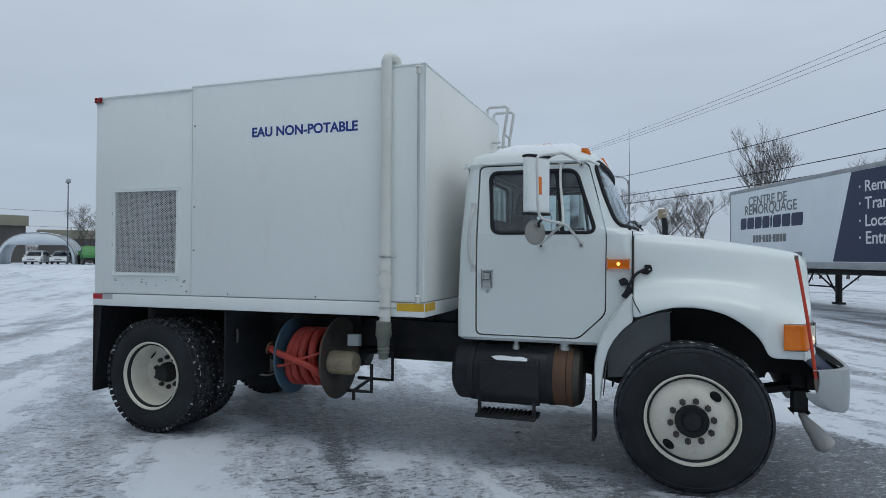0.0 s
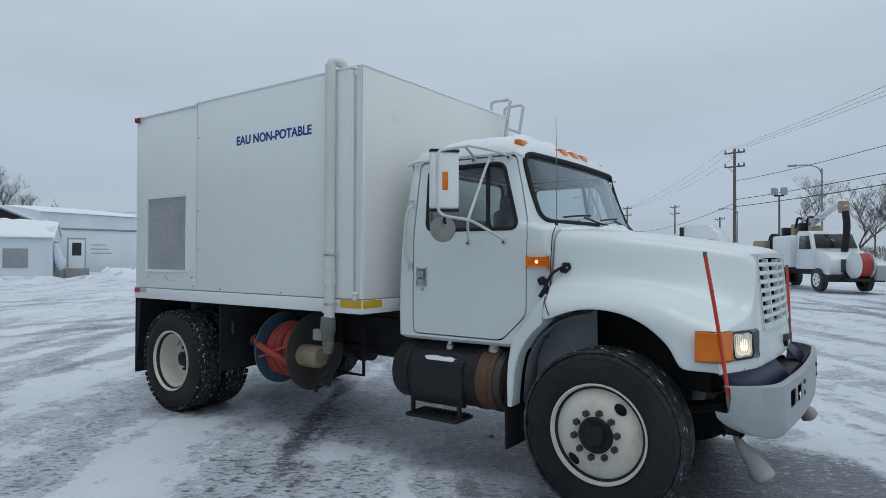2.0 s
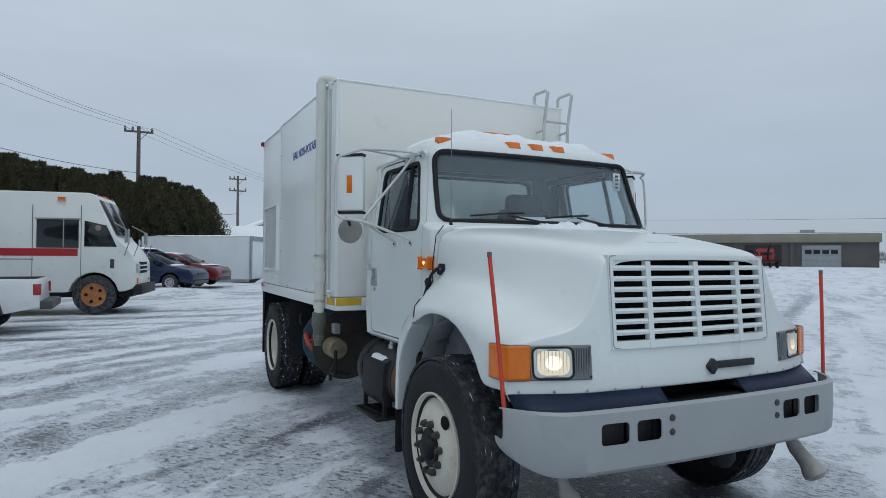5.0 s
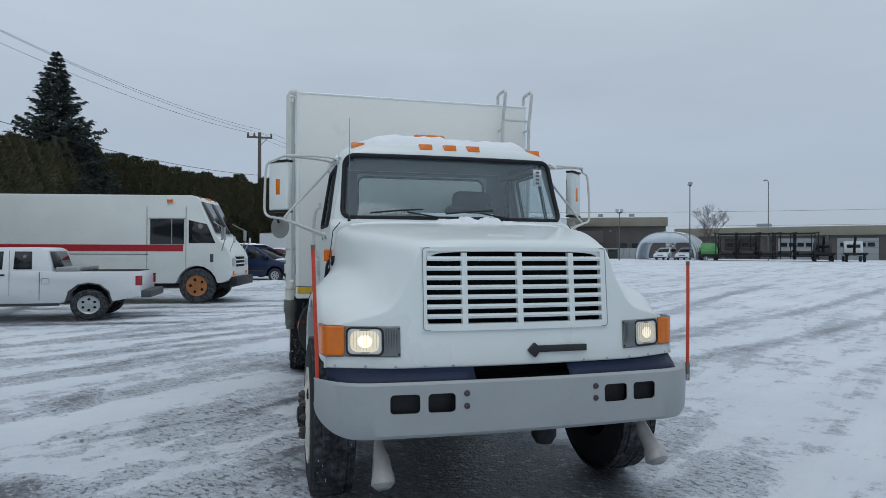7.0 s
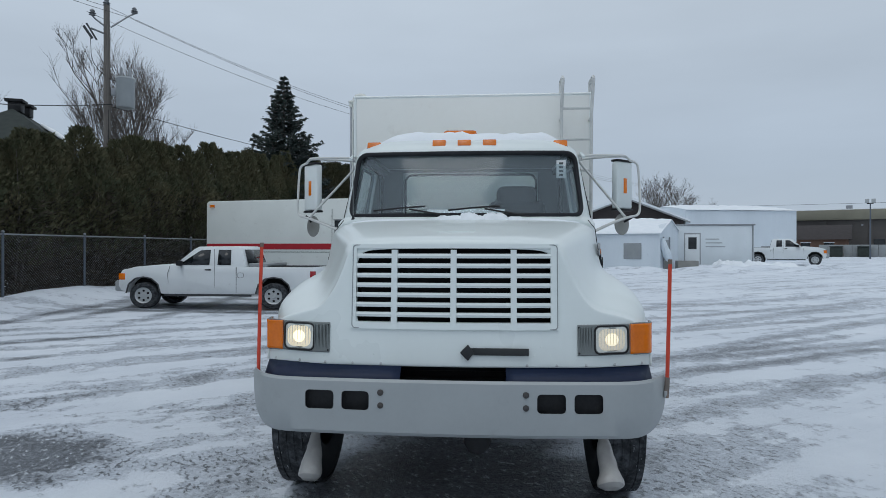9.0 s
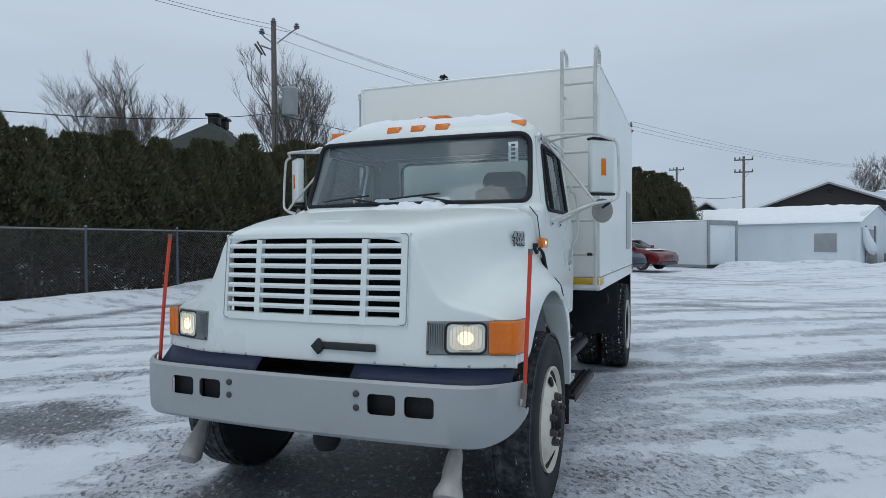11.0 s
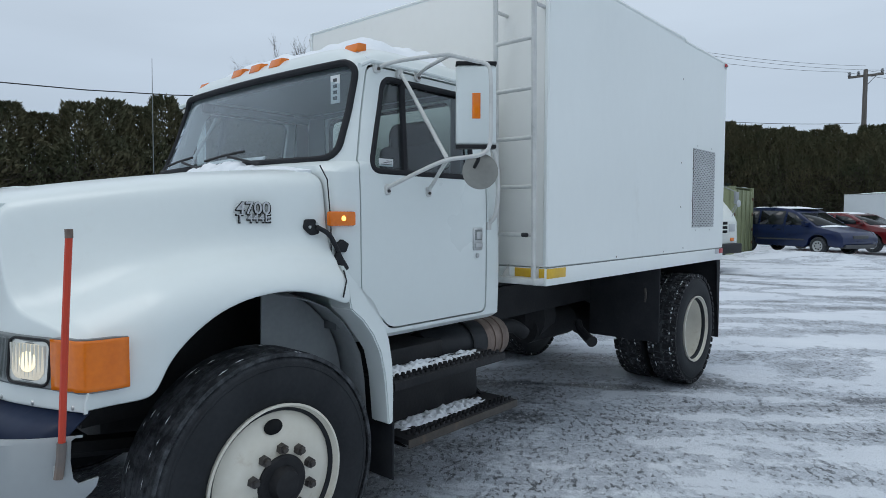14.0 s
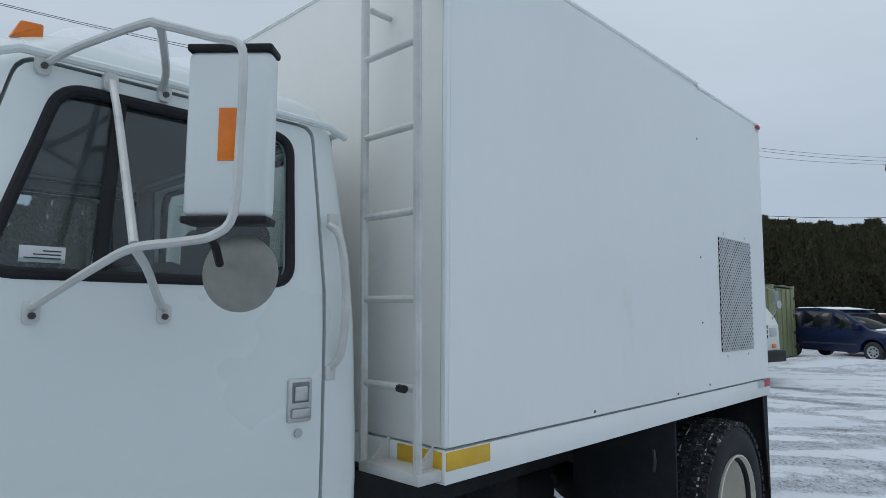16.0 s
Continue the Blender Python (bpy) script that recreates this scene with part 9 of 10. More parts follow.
def make_shop():
    m = at(-100.4, 49.2, 61, 0.0)
    p = thing("corner_shop", "brown brick building with a deep beige fascia", "building", at=m)
    part("wall", box(-14, 17.5, 0, 12, -0.6, 5.7), GREYWALL, p)
    part("fascia", box(-14.3, 17.8, -0.5, 12.3, 5.6, 7.15, 0.05), BEIGEWALL, p)
    part("roof_snow_layer", box(-14, 17.5, 0, 12, 7.15, 7.3, 0.05), SNOWCAP, p)
    for x in (-3, 3, 9, 14):
        part("wall_pilaster", box(x, x + 0.5, -0.2, 0.0, -0.6, 5.6), GREYWALL, p)
    for x in (9.6, 11.8):
        part("shop_window", box(x, x + 1.4, -0.12, 0.05, 1.0, 2.6), DARKGLASS, p)
    for x in (-2, 8):
        part("wall_lamp", box(x, x + 0.3, -0.6, -0.4, 4.6, 4.9, 0.02), STEELGREY, p)
    for x in (6.0, 11.5):
        part("roof_unit", box(x, x + 0.9, 3, 4, 7.2, 8.0, 0.03), STEELGREY, p)
    # low brick annexe with a snowy lean-to roof before it
    q = thing("brick_annexe", "low brown brick annexe with a shingled roof", "building", at=m)
    part("wall", box(-6, 6.5, -7.0, -2.0, -0.6, 2.6), BRICKWALL, q)
    part("roof", prism([(-7.6, 2.5), (-1.6, 2.5), (-1.6, 4.7), (-4.2, 4.7)], "x", -6.4, 6.9), BROWNWALL, q, "brown shingled roof")
    part("verge_snow", prism([(-7.7, 2.52), (-4.2, 4.72), (-4.2, 4.9), (-7.8, 2.68)], "x", -6.9, -6.0), SNOWCAP, q, "snow along the roof's verge")
    for x in (-4, 0.5, 3.5):
        w = part("window", box(x, x + 1.2, -7.06, -6.98, 0.9, 2.0), DARKGLASS, q)
        part("frame", box(x - 0.08, x + 1.28, -7.05, -6.99, 2.0, 2.1), CARWHITE, w)
    f = thing("board_fence", "pale grey board fence beside the tunnel shelter", "fence", at=m)
    for k in range(10):
        part("board", box(3.0 + 1.0 * k, 3.97 + 1.0 * k, -11.06, -11.0, -0.4, 1.7, 0.02), DOORGREY, f)
    for x in (4.4, 7.6):
        b = thing("waste_bin", "dark green wheeled waste bin", "bin", "waste bins", at=m)
        part("tub", box(x, x + 1.5, -12.6, -11.3, -0.1, 1.35, 0.08), SHINGLE, b)
        part("lid", box(x - 0.05, x + 1.55, -12.7, -11.25, 1.35, 1.5, 0.05), SHINGLE, b)


make_shop()


def make_house():
    m = at(-27.5, -25.0, 20)
    p = thing("hip_roof_house", "house with a dark hip roof behind the hedge", "house", at=m)
    part("wall", box(-4.5, 4.5, -4, 4, 0, 5.4), BEIGEWALL, p)
    b = bmesh.new()
    lo = [b.verts.new(q) for q in ((-5.2, -4.7, 5.3), (5.2, -4.7, 5.3), (5.2, 4.7, 5.3), (-5.2, 4.7, 5.3))]
    hi = [b.verts.new(q) for q in ((-1.4, 0, 8.6), (1.4, 0, 8.6))]
    for f in ((lo[0], lo[1], hi[1], hi[0]), (lo[2], lo[3], hi[0], hi[1]), (lo[1], lo[2], hi[1]), (lo[3], lo[0], hi[0]), lo[::-1]):
        b.faces.new(f)
    bmesh.ops.recalc_face_normals(b, faces=b.faces[:])
    r = part("roof", b, SHINGLE, p)
    for x in (-0.4, 0.9):
        v = part("roof_vent", box(x - 0.3, x + 0.3, -0.3, 0.3, 8.5, 9.0, 0.03), BLACK, r)
        part("vent_cap", box(x - 0.42, x + 0.42, -0.42, 0.42, 9.0, 9.15, 0.03), BLACK, v)
    b = bmesh.new()
    vs = [b.verts.new(q) for q in ((-3.6, 3.45, 6.25), (2.6, 3.6, 6.15), (1.2, 1.2, 7.85), (-1.2, 1.0, 8.0))]
    b.faces.new(vs)
    part("snow_sheet", b, SNOWCAP, r).modifiers.new("sheet", "SOLIDIFY").thickness = 0.12


make_house()


# ---- poles, lamps, wires ----
def make_utility_pole(x, y, top, label, arms=1, turn=0.0, lean=0.0):
    m = at(x, y, turn)
    p = thing("utility_pole", label, "utility pole", "utility poles", at=m)
    h = top - rise(x, y)
    part("pole", rod((0, 0, -0.3), (lean, 0, h), 0.17, 0.11, 14), WOODPOLE, p)
    for k in range(arms):
        z = h - 0.35 - 1.2 * k
        arm = part("cross_arm", box(-0.06 + lean, 0.06 + lean, -0.85, 0.85, z - 0.06, z + 0.06, 0.01), WOODPOLE, p)
        for yy in (-0.78, -0.35, 0.78):
            part("insulator", lathe([(0, 0.04), (0.03, 0.09), (0.07, 0.05), (0.1, 0.10), (0.15, 0.05), (0.2, 0.07), (0.26, 0.03)], (lean, yy, z + 0.06), "z", 10), STEELGREY, arm)
        part("arm_brace", tube([(lean, 0.55, z), (lean, 0.0, z - 0.6)], 0.025, 5), STEELGREY, p)
    return m @ Vector((lean, 0, h))


def wire(a, c, sag=0.6, r=0.018, n=14, label="overhead cable between poles"):
    a, c = Vector(a), Vector(c)
    pts = [a.lerp(c, k / n) - Vector((0, 0, sag * 4 * (k / n) * (1 - k / n))) for k in range(n + 1)]
    return tagged(part("overhead_wire", tube(pts, r * 0.45, 5), WIRE), label, "cable", "overhead wires")


def make_transformer_pole(x, y, top, turn):
    """A pole with insulators on slanting brackets, a fused cut-out and a transformer can."""
    m = at(x, y, turn)
    p = thing("utility_pole", "grey wooden utility pole with a transformer", "utility pole", "utility poles", at=m)
    h = top - rise(x, y)
    part("pole", rod((0, 0, -0.3), (0, -0.05, h), 0.17, 0.11, 14), WOODPOLE, p)
    shape = [(0, 0.04), (0.03, 0.13), (0.07, 0.06), (0.1, 0.14), (0.15, 0.06), (0.2, 0.10), (0.27, 0.03)]
    part("insulator", lathe(shape, (0, -0.05, h), "z", 12), STEELGREY, p)
    for y1, z1, y0, z0 in ((0.95, h - 0.15, 0.1, h - 0.85), (-0.55, h - 0.5, -0.1, h - 0.85)):
        br = part("bracket", tube([(0, y0, z0), (0, y1 * 0.8, z1 - 0.12), (0, y1, z1)], 0.035, 6), STEELGREY, p)
        part("insulator", lathe(shape, (0, y1, z1), "z", 12), STEELGREY, br)
    part("cutout_arm", tube([(0, -0.1, h - 1.15), (0, -0.6, h - 1.0)], 0.04, 6), STEELGREY, p)
    part("cutout", tube([(0, -0.85, h - 0.95), (0, -0.55, h - 1.4)], 0.05, 8), GREYPLASTIC, p)
    part("cutout_fuse", tube([(0.05, -0.75, h - 0.85), (0.05, -0.4, h - 1.45)], 0.035, 8), GREYPLASTIC, p)
    t = part("transformer", lathe([(-0.6, 0.0), (-0.6, 0.32), (-0.55, 0.35), (0.5, 0.35), (0.55, 0.38), (0.62, 0.36), (0.66, 0.0)], (0.1, 0.62, h - 3.45), "z", 28), BUMPER, p, "pale grey transformer can")
    for q in (-0.15, 0.15):
        part("bushing", lathe([(0, 0.05), (0.1, 0.08), (0.2, 0.05), (0.3, 0.07), (0.42, 0.02)], (0.1, 0.62 + q, h - 2.82), "z", 10), STEELGREY, t)
    part("hanger", box(-0.02, 0.12, 0.1, 0.34, h - 3.6, h - 3.3, 0.01), STEELGREY, p)
    part("drop_lead", tube(smooth_path([(0, -0.62, h - 1.4), (0.1, -0.5, h - 2.4), (0.1, 0.2, h - 3.0), (0.1, 0.5, h - 2.5)], 5), 0.012, 5), WIRE, p)
    part("ground_lead", rod((0.15, 0.03, 1.0), (0.12, 0.0, h - 4.2), 0.015, seg=5), WIRE, p)


hedge_pole = (-19.6, -15.15)
make_transformer_pole(*hedge_pole, 11.35, 35)
corner_pole = (-41.5, -2.5)
make_utility_pole(*corner_pole, 9.9, "wooden utility pole behind the hedge", 1, 0)
tent_pole = (-64.4, 7.0)
make_utility_pole(*tent_pole, 9.9, "leaning wooden utility pole by the barn", 2, 0, -0.3)
far_pole = (-78, 0.6)
make_utility_pole(*far_pole, 10.6, "wooden utility pole far off", 1, 0)
road_pole = (-9.3, 53.7)
make_utility_pole(*road_pole, 11.0, "wooden utility pole with two cross arms by the road", 2, 80)
road_pole2 = (-36.0, 104.0)
make_utility_pole(*road_pole2, 10.5, "wooden utility pole by the far road", 2, 80)
make_utility_pole(-30, 112, 11.0, "tall pole by the far road", 2, 80)
make_utility_pole(-22, 110, 8.5, "short pole by the far road", 1, 80)
east = (14.0, -16.5, 10.3)
for k, (dy, dz) in enumerate(((-0.9, 0.0), (0.0, 0.25), (0.9, -0.1))):
    wire((hedge_pole[0] - 0.3 * dy, hedge_pole[1] + dy * 0.8, 11.05 + dz), (corner_pole[0], corner_pole[1] + dy * 0.8, 9.85 + dz), 0.7)
    if k:
        wire((hedge_pole[0] - 0.3 * dy, hedge_pole[1] + dy * 0.8, 11.05 + dz), (east[0], east[1] + dy, 9.5 + dz), 1.2)
    wire((corner_pole[0], corner_pole[1] + dy, 9.85), (-84, 22 + dy, 10.2), 0.6, 0.02)
wire((hedge_pole[0], hedge_pole[1] + 0.2, 7.4), (east[0], east[1], 6.5), 2.0, 0.035)
wire((hedge_pole[0], hedge_pole[1] + 0.2, 7.3), (corner_pole[0], corner_pole[1], 6.9), 0.6, 0.03)
wire((tent_pole[0], tent_pole[1], 6.0), (corner_pole[0], corner_pole[1], 6.2), 0.8, 0.045)
wire((tent_pole[0], tent_pole[1], 4.2), (corner_pole[0], corner_pole[1], 4.4), 0.5, 0.045)
for k in range(3):
    wire((road_pole[0] - 1 + k, road_pole[1], 10.9 + 0.1 * k), (14.0 + 0.9 * k, 12.5, 11.0 + 0.1 * k), 0.6, 0.02)
    wire((road_pole[0] - 1 + k, road_pole[1], 10.9), (road_pole2[0] - 1 + k, road_pole2[1], 10.3), 0.9, 0.02)
wire((road_pole[0], road_pole[1], 8.2), (16.0, 14.0, 8.6), 0.6, 0.04)
wire((road_pole[0], road_pole[1], 6.6), (17.0, 13.0, 6.8), 0.4, 0.05)
wire((road_pole[0], road_pole[1], 6.0), (17.5, 12.6, 6.2), 0.4, 0.06)
wire((road_pole[0], road_pole[1], 6.3), (road_pole2[0], road_pole2[1], 6.2), 0.9, 0.05)
wire((-120, 30, 9.5), (-60, 130, 9.5), 0.6, 0.05)
wire((-128, 30, 7.2), (-66, 132, 7.2), 0.6, 0.05)


def make_street_lamp(x, y, top, label, heading=0.0, double=False, flood=False):
    m = at(x, y, heading)
    p = thing("street_lamp", label, "street lamp", "street lamps", at=m)
    h = top - rise(x, y)
    part("post", rod((0, 0, -0.2), (0, 0, h - 0.4), 0.09, 0.06, 12), POLEBLUE if flood else STEELGREY, p)
    if flood:
        part("cross_bar", box(-0.05, 0.05, -0.32, 0.32, h - 0.5, h - 0.4), BLACK, p)
        for y0 in (-0.3, 0.3):
            part("flood_head", prism([(-0.25, h - 0.4), (0.2, h - 0.35), (0.25, h + 0.1), (-0.12, h + 0.05)], "y", y0 - 0.2, y0 + 0.2, 0.02), BUMPER, p)
    else:
        for s in ((-1, 1) if double else (1,)):
            part("arm", tube(smooth_path([(0, 0, h - 0.9), (0.25 * s, 0, h - 0.35), (1.0 * s, 0, h - 0.05), (1.9 * s, 0, h)], 4), 0.05, 8), STEELGREY, p)
            part("lamp_head", box(1.8 * s - (0.35 if s < 0 else 0), 1.8 * s + (0.35 if s > 0 else 0) + (0.3 if s > 0 else 0), -0.15, 0.15, h - 0.1, h + 0.06, 0.03), STEELGREY, p)


make_street_lamp(-2.9, 54.5, 9.3, "grey street lamp with a curved arm", 180)
make_street_lamp(-4.7, 44.3, 6.4, "dark post with two floodlights", -90, flood=True)
make_street_lamp(-29.0, 69.4, 9.2, "grey street lamp with a curved arm", 160)
make_street_lamp(-33.0, 82.0, 8.0, "grey street lamp with two curved arms", 100, True)
make_street_lamp(-16.0, 92.0, 8.6, "grey street lamp with a curved arm", 180)
make_street_lamp(-71.0, 54.0, 11.2, "tall blue-grey mast with two floodlights", 40, flood=True)
make_street_lamp(-66.0, 62.5, 11.5, "grey street lamp with a short arm", 150)
make_street_lamp(-70.0, 42.5, 7.2, "thin lamp post by the hall", 150, flood=True)


# ---- fence along the hedge ----
def hedge_y(x):
    return -14.8 + 0.0 * x + max(0.0, -9 - x) * 0.075


def make_fence():
    p = thing("chain_link_fence", "galvanised chain-link fence in front of the hedge", "fence")
    posts = [13.0 - 3.05 * k for k in range(13)]
    for x in posts:
        y, z = hedge_y(x) + 1.75, 0.35
        po = part("fence_post", rod((x, y, z - 0.5), (x, y, z + 1.72), 0.035, seg=10), POLEBLUE, p)
        part("post_cap", lathe([(0, 0.045), (0.04, 0.04), (0.06, 0.0)], (x, y, z + 1.72), "z", 10), STEELGREY, po)
    for a, c in zip(posts, posts[1:]):
        ya, yc = hedge_y(a) + 1.75, hedge_y(c) + 1.75
        part("top_rail", rod((a, ya, 2.02), (c, yc, 2.02), 0.022, seg=8), STEELGREY, p)
        V, F = [], []
        n = 34
        for k in range(-18, n):
            for s in (0, 1):
                x0, z0 = k / n * 3.05, 0.35
                x1, z1 = x0 + 1.63, 2.0
                if x0 < 0:
                    z0 += -x0 / 1.63 * 1.65
                    x0 = 0
                if x1 > 3.05:
                    z1 -= (x1 - 3.05) / 1.63 * 1.65
                    x1 = 3.05
                if s:
                    x0, x1 = 3.05 - x0, 3.05 - x1
                w = 0.0022
                i = len(V)
                for xx, zz in ((x0, z0), (x1, z1)):
                    f = xx / 3.05
                    V += [(a + (c - a) * f - w, ya + (yc - ya) * f, zz + w), (a + (c - a) * f + w, ya + (yc - ya) * f, zz - w)]
                F.append((i, i + 1, i + 3, i + 2))
        me = bpy.data.meshes.new("wire_mesh")
        me.from_pydata(V, [], F)
        me.materials.append(STEELGREY)
        o = new("wire_mesh", me)
        o.parent = p
    part("mid_rail", rod((posts[3], hedge_y(posts[3]) + 1.72, 0.95), (posts[6], hedge_y(posts[6]) + 1.72, 0.95), 0.02, seg=6), WOODPOLE, p)


make_fence()


# ---- plants ----
def leaf_mesh(name, centres, dirs, length, width, rng, material):
    """Many small pointed sprays as one mesh."""
    n = len(centres)
    c, d = np.array(centres), np.array(dirs)
    d /= np.linalg.norm(d, axis=1)[:, None]
    side = np.cross(d, rng.normal(size=(n, 3)))
    side /= np.linalg.norm(side, axis=1)[:, None] + 1e-9
    L = length * rng.uniform(0.6, 1.4, (n, 1))
    Wd = width * rng.uniform(0.6, 1.4, (n, 1))
    V = np.stack([c - d * L * 0.3, c + side * Wd + d * L * 0.15, c + d * L, c - side * Wd + d * L * 0.2], 1).reshape(-1, 3)
    F = np.arange(4 * n).reshape(n, 4)
    me = bpy.data.meshes.new(name)
    me.from_pydata(V.tolist(), [], F.tolist())
    me.materials.append(material)
    return me


def make_cedar(seed, height):
    rng = np.random.default_rng(seed)
    p = thing("cedar_tree", "tall dark green cedar of a hedge with bare lower stems", "cedar", "cedar hedge")
    b = bmesh.new()
    stems = []
    for k in range(6):
        a = 2 * math.pi * k / 6 + rng.uniform(0, 1)
        x, y = 0.24 * math.cos(a), 0.24 * math.sin(a)
        top = height * rng.uniform(0.75, 0.95)
        tube([(x, y, -0.2), (x * 1.6, y * 1.6, 1.2), (x * 2.2, y * 2.2, top * 0.6), (x * 1.5, y * 1.5, top)], [0.036, 0.03, 0.022, 0.008], 5, b)
        stems.append((x, y))
    for k in range(50):
        z = rng.uniform(0.3, 2.6)
        a, l = rng.uniform(0, 2 * math.pi), rng.uniform(0.3, 0.9)
        x, y = stems[k % 6]
        tube([(x * 1.5, y * 1.5, z), (x + l * 0.6 * math.cos(a), y + l * 0.6 * math.sin(a), z + 0.1), (x + l * math.cos(a), y + l * math.sin(a), z + 0.35 * rng.uniform(-0.2, 1))], [0.014, 0.009, 0.004], 4, b)
    part("trunk", b, BARK, p)
    C, D = [], []
    n = 8200
    while len(C) < n:
        z = height * rng.uniform(0.20, 1.0) ** 0.9
        f = z / height
        # fuller in the middle, ragged top and thin below
        r = 0.95 * min(1.0, 0.25 + 2.2 * (1 - f)) * min(1.0, 0.35 + 1.6 * f)
        a = rng.uniform(0, 2 * math.pi)
        k = rng.uniform(0.25, 1.0) ** 0.5
        lump = 1 + 0.25 * math.sin(3 * a + seed) * math.sin(2.3 * z + seed) + 0.15 * math.sin(7 * a + 4 * z)
        if f < 0.42 and rng.random() > (f - 0.12) / 0.30:
            continue
        C.append((r * k * lump * math.cos(a), r * k * lump * math.sin(a), z))
        D.append((math.cos(a) * 0.7 + rng.normal() * 0.3, math.sin(a) * 0.7 + rng.normal() * 0.3, 0.8 + rng.normal() * 0.35))
    o = new("crown", leaf_mesh("crown", C, D, 0.092, 0.022, rng, CEDAR))
    o.parent = p
    C, D = [], []
    for k in range(2000):
        z = rng.uniform(0.15, 2.9)
        a, q = rng.uniform(0, 2 * math.pi), 0.9 * rng.uniform(0.3, 1.0)
        C.append((q * math.cos(a), q * math.sin(a), z))
        D.append((math.cos(a) + rng.normal() * 0.4, math.sin(a) + rng.normal() * 0.4, 0.3 + rng.normal() * 0.5))
    o = new("dry_twig_layer", leaf_mesh("dry_twig_layer", C, D, 0.20, 0.022, rng, CEDARBROWN))
    o.parent = p
    tagged(o, "dry brown twigs inside the hedge", "", "", "stuff")
    return p


cedars = [make_cedar(100 + k, 4.6) for k in range(6)]
rnd = random.Random(77)
k = 0


def plant(src, x, y, s, sxy=1.0):
    c = copy_thing(src, pose(x, y, rise(x, y) - 0.05, 0, 0, rnd.uniform(0, 360)))
    c.scale = (sxy, sxy, s)
    return c


x = 14.0
while x > -39.0:
    tall = 1.0 + 0.05 * rnd.uniform(-1, 1) + max(0.0, -12 - x) * 0.022 + (0.06 if -35 < x < -10 else 0.0)
    plant(cedars[k % 6], x, hedge_y(x) + rnd.uniform(-0.25, 0.25), tall * rnd.uniform(0.95, 1.07), 1.05 + 0.15 * rnd.random())
    k += 1
    x -= 0.78
y = -12.5
while y < 1.6:
    end = max(0.0, (y + 0.6) / 2.4)
    tall = (1.43 - 0.012 * (y + 12) + 0.03 * max(0.0, -4 - y)) * (1 - 0.25 * end ** 2)
    plant(cedars[k % 6], -39.6 + rnd.uniform(-0.3, 0.3), y, tall * rnd.uniform(0.96, 1.05), 1.25)
    plant(cedars[(k + 3) % 6], -38.6 + rnd.uniform(-0.3, 0.3), y + 0.4, tall * rnd.uniform(0.90, 0.98), 1.2)
    k += 1
    y += 0.8
for c in cedars:
    for o in c.children_recursive:
        bpy.data.objects.remove(o)
    bpy.data.objects.remove(c)


def make_spruce():
    rng = np.random.default_rng(9)
    H = 12.7
    p = thing("spruce_tree", "tall dark blue-green spruce behind the hedge", "spruce", at=at(-36.3, -13.6))
    b = bmesh.new()
    tube([(0, 0, -0.3), (0.05, 0, H * 0.5), (0, 0, H)], [0.22, 0.13, 0.02], 8, b)
    C, D = [], []
    z = 2.0
    while z < H - 0.15:
        R = (H - z) * 0.45 * rng.uniform(0.85, 1.15) + 0.04
        for a in np.arange(0, 2 * math.pi, 2 * math.pi / max(5, int(5 + R * 3))) + rng.uniform(0, 1):
            R1 = R * rng.uniform(0.65, 1.15)
            tip = Vector((R1 * math.cos(a), R1 * math.sin(a), z + 0.12 * R1))
            tube([(0, 0, z + 0.15), (tip.x * 0.6, tip.y * 0.6, z - 0.08 * R1), tuple(tip)], [0.03, 0.02, 0.006], 4, b)
            for q in range(int(22 + 42 * R1)):
                t = rng.uniform(0.15, 1.0)
                wdt = 0.30 * (1.1 - t) * R1 + min(0.06, 0.1 * R1)
                s = rng.normal() * wdt * 0.6
                px, py = tip.x * t - math.sin(a) * s, tip.y * t + math.cos(a) * s
                pz = z + 0.15 - 0.25 * R1 * math.sin(math.pi * t * 0.8) * 0.6 + 0.12 * R1 * t - abs(s) * 0.35 + rng.normal() * 0.04
                C.append((px, py, pz))
                D.append((math.cos(a) * 0.8 - math.sin(a) * np.sign(s) * 0.6, math.sin(a) * 0.8 + math.cos(a) * np.sign(s) * 0.6, -0.25 + rng.normal() * 0.25))
        z += 0.30
    part("trunk", b, BARK, p)
    o = new("crown", leaf_mesh("crown", C, D, 0.20, 0.045, rng, SPRUCE))
    o.parent = p


make_spruce()


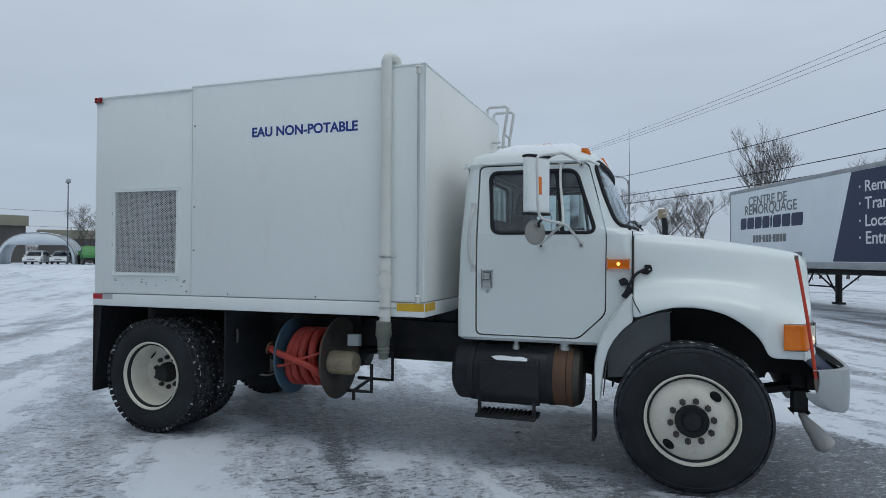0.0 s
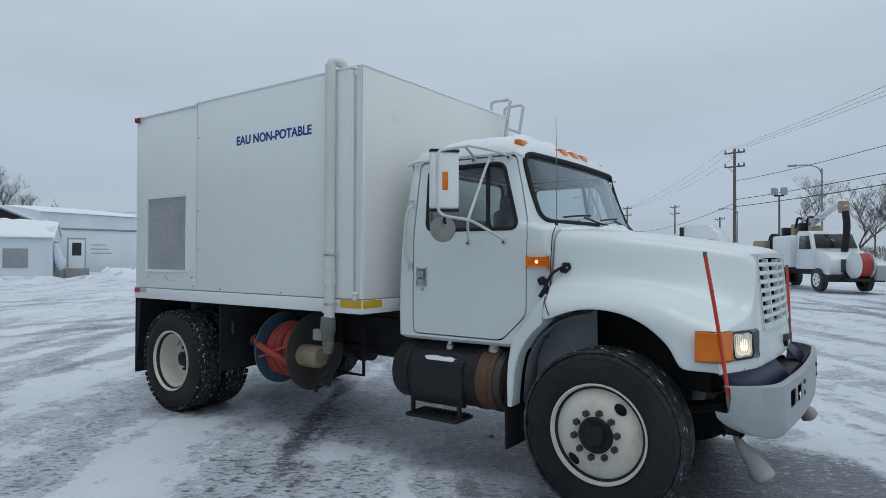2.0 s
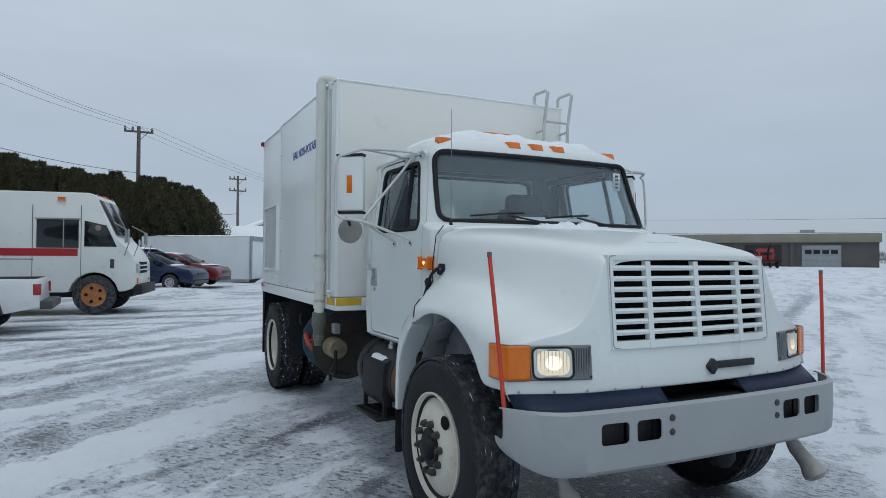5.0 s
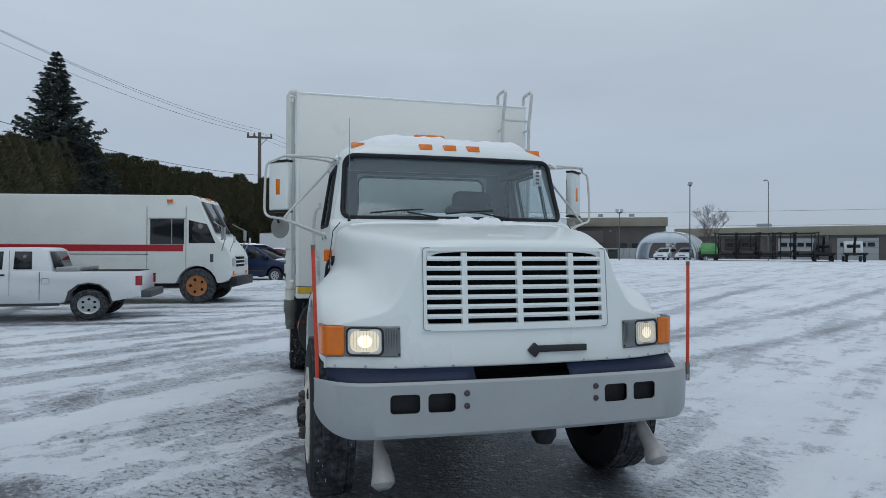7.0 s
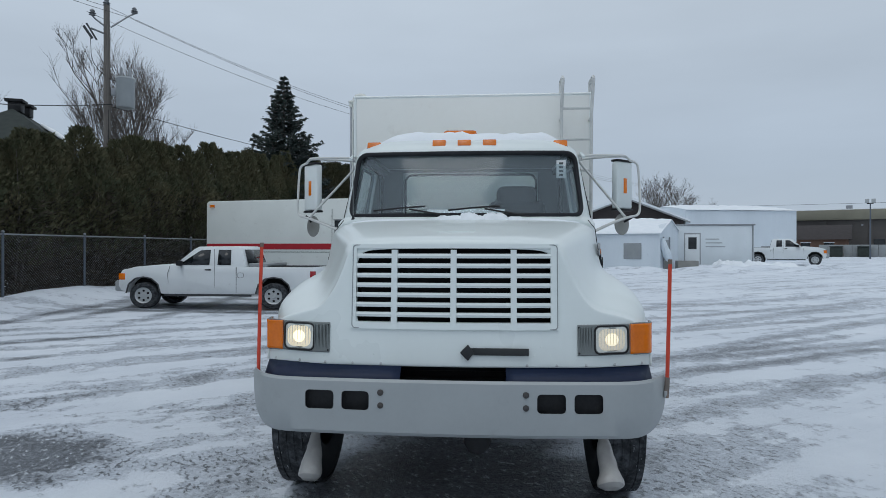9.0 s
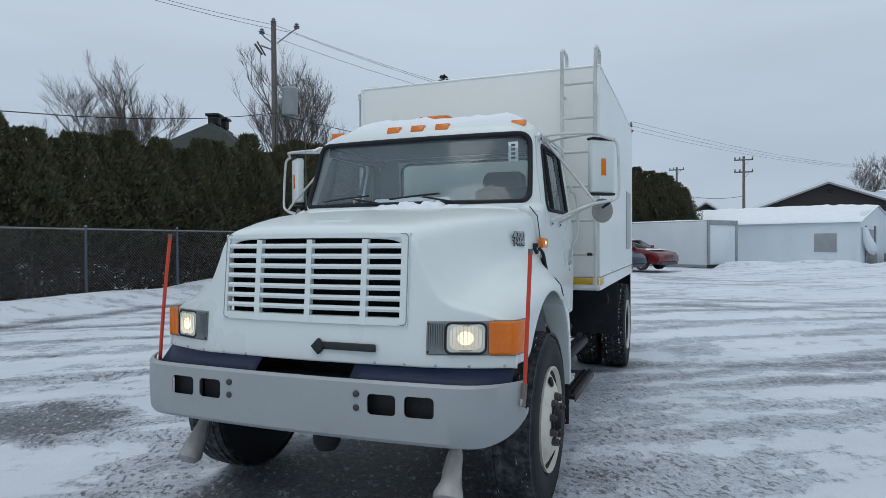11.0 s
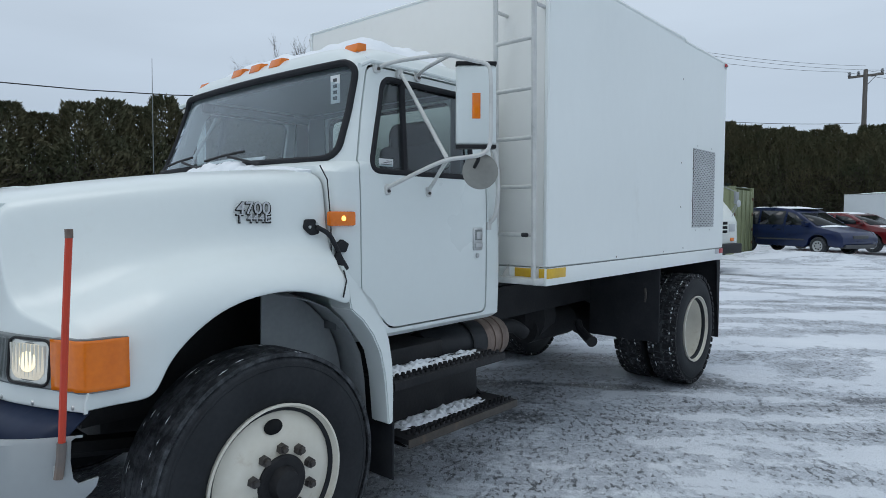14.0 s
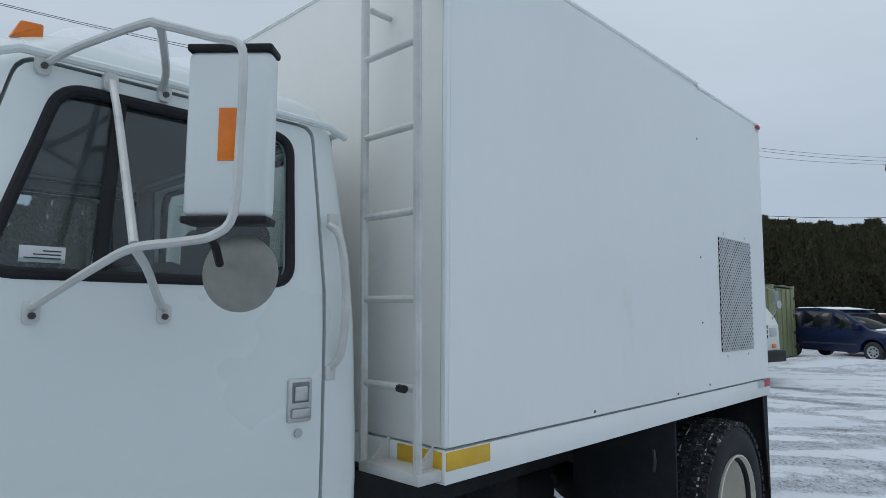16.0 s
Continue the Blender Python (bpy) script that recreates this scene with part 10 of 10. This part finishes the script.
def make_bare_tree(seed, height, spread=0.55, label="bare leafless tree with fine twigs", levels=5):
    rng = random.Random(seed)
    p = thing("bare_tree", label, "tree", "bare trees")
    bt, bb_ = bmesh.new(), bmesh.new()

    def grow(start, d, length, r, lev):
        pts, cur, dd = [Vector(start)], Vector(start), Vector(d)
        n = 3 if lev else 4
        for i in range(n):
            dd = (dd + Vector((rng.uniform(-1, 1), rng.uniform(-1, 1), rng.uniform(-0.3, 0.7))) * 0.16).normalized()
            cur = cur + dd * length / n
            pts.append(cur.copy())
        tube(pts, [r * (1 - 0.55 * i / n) for i in range(n + 1)], 6 if lev == 0 else 4 if lev < 3 else 3, bt if lev == 0 else bb_)
        if lev >= levels:
            return
        kids = rng.randint(3, 5) if lev < levels - 1 else rng.randint(7, 11)
        for q in range(kids):
            t = rng.uniform(0.35, 1.0) if lev else rng.uniform(0.45, 1.0)
            i = min(n - 1, int(t * n))
            base = pts[i].lerp(pts[i + 1], t * n - i)
            a = rng.uniform(0, 2 * math.pi)
            side_v = Vector((math.cos(a), math.sin(a), rng.uniform(0.0, 0.5)))
            nd = (dd * (1 - spread) + side_v * spread + Vector((0, 0, 0.25))).normalized()
            grow(base, nd, length * rng.uniform(0.5, 0.72), r * 0.5, lev + 1)

    grow((0, 0, -0.2), (0, 0, 1), height * 0.36, height * 0.0095, 0)
    part("trunk", bt, BARK, p)
    tagged(part("crown", bb_, BARK, p), "bare grey-brown branches and twigs", "", "", "stuff")
    return p


trees = [make_bare_tree(7, 9.0), make_bare_tree(19, 9.0, 0.62), make_bare_tree(33, 9.0, 0.42, "bare upright tree with fine twigs")]
SPOTS = [
    (-13.0, -21.5, 7.0, 0), (-13.7, -19.9, 8.3, 1), (-16.0, -20.0, 8.8, 2), (-17.6, -20.6, 8.6, 0), (-24.0, -17.5, 11.4, 2), (-27, -18.5, 10.4, 2), (-46, -14, 8.0, 0), (-47, -12.5, 7.2, 1),
    (-71.0, 19.0, 9.6, 2), (-73.0, 21.5, 10.2, 0), (-70.0, 23.5, 8.0, 1), (-74.0, 16.0, 5.5, 1), (-76.0, 62.0, 9.0, 1), (-78.0, 63.5, 8.2, 0), (-4.6, 58.5, 9.2, 1), (-0.9, 56.2, 8.4, 0), (0.6, 58.2, 8.0, 1), (2.2, 57.0, 7.8, 1), (8.0, 50.6, 12.0, 2), (4.3, 56.0, 8.2, 0), (6.2, 55.0, 7.6, 1), (11.0, 47.0, 8.2, 1),
    (-40, 100, 5.5, 1), (-44, 98, 5.0, 0), (-42, 104, 5.6, 1), (12.5, 46, 9, 0), (16, 42, 9, 1),
]
for x, y, h, v in SPOTS:
    c = copy_thing(trees[v], at(x, y, rnd.uniform(0, 360)))
    c.scale = (h / 6.4, h / 6.4, h / 6.2)
for c in trees:
    for o in c.children_recursive:
        bpy.data.objects.remove(o)
    bpy.data.objects.remove(c)

# roadside fence, barrier and far tree line to the north
rf = thing("road_fence", "wire fence along the road", "fence")
for k in range(14):
    x = -6 + 2.6 * k
    part("fence_post", rod((x, 44 - 0.25 * k, 0), (x, 44 - 0.25 * k, 1.9), 0.04, seg=8), STEELGREY, rf)
part("guard_rail", box(-8, 34, 46.5, 46.6, 0.5, 0.85, 0.02), STEELGREY, rf)
part("top_wire", tube([(-6, 44, 1.85), (27.8, 40.75, 1.85)], 0.02, 5), STEELGREY, rf)


def far_wood():
    """The dim line of woods and houses at the horizon."""
    rng = np.random.default_rng(4)
    C, D = [], []
    for k in range(36000):
        a = radians(rng.uniform(70, 165))
        r = rng.uniform(190, 260)
        h = 3.8 + 2.0 * noise.noise(Vector((a * 9, 0, 0))) + 1.2 * noise.noise(Vector((a * 40, 1, 0)))
        C.append((r * math.cos(a), r * math.sin(a), 0.3 + h * rng.uniform(0, 1) ** 0.8))
        D.append((rng.normal() * 0.3, rng.normal() * 0.3, 1.0))
    o = new("far_wood", leaf_mesh("far_wood", C, D, 1.2, 0.045, rng, BARK))
    return tagged(o, "dim line of bare woods along the horizon", "woods", "", "stuff")


far_wood()
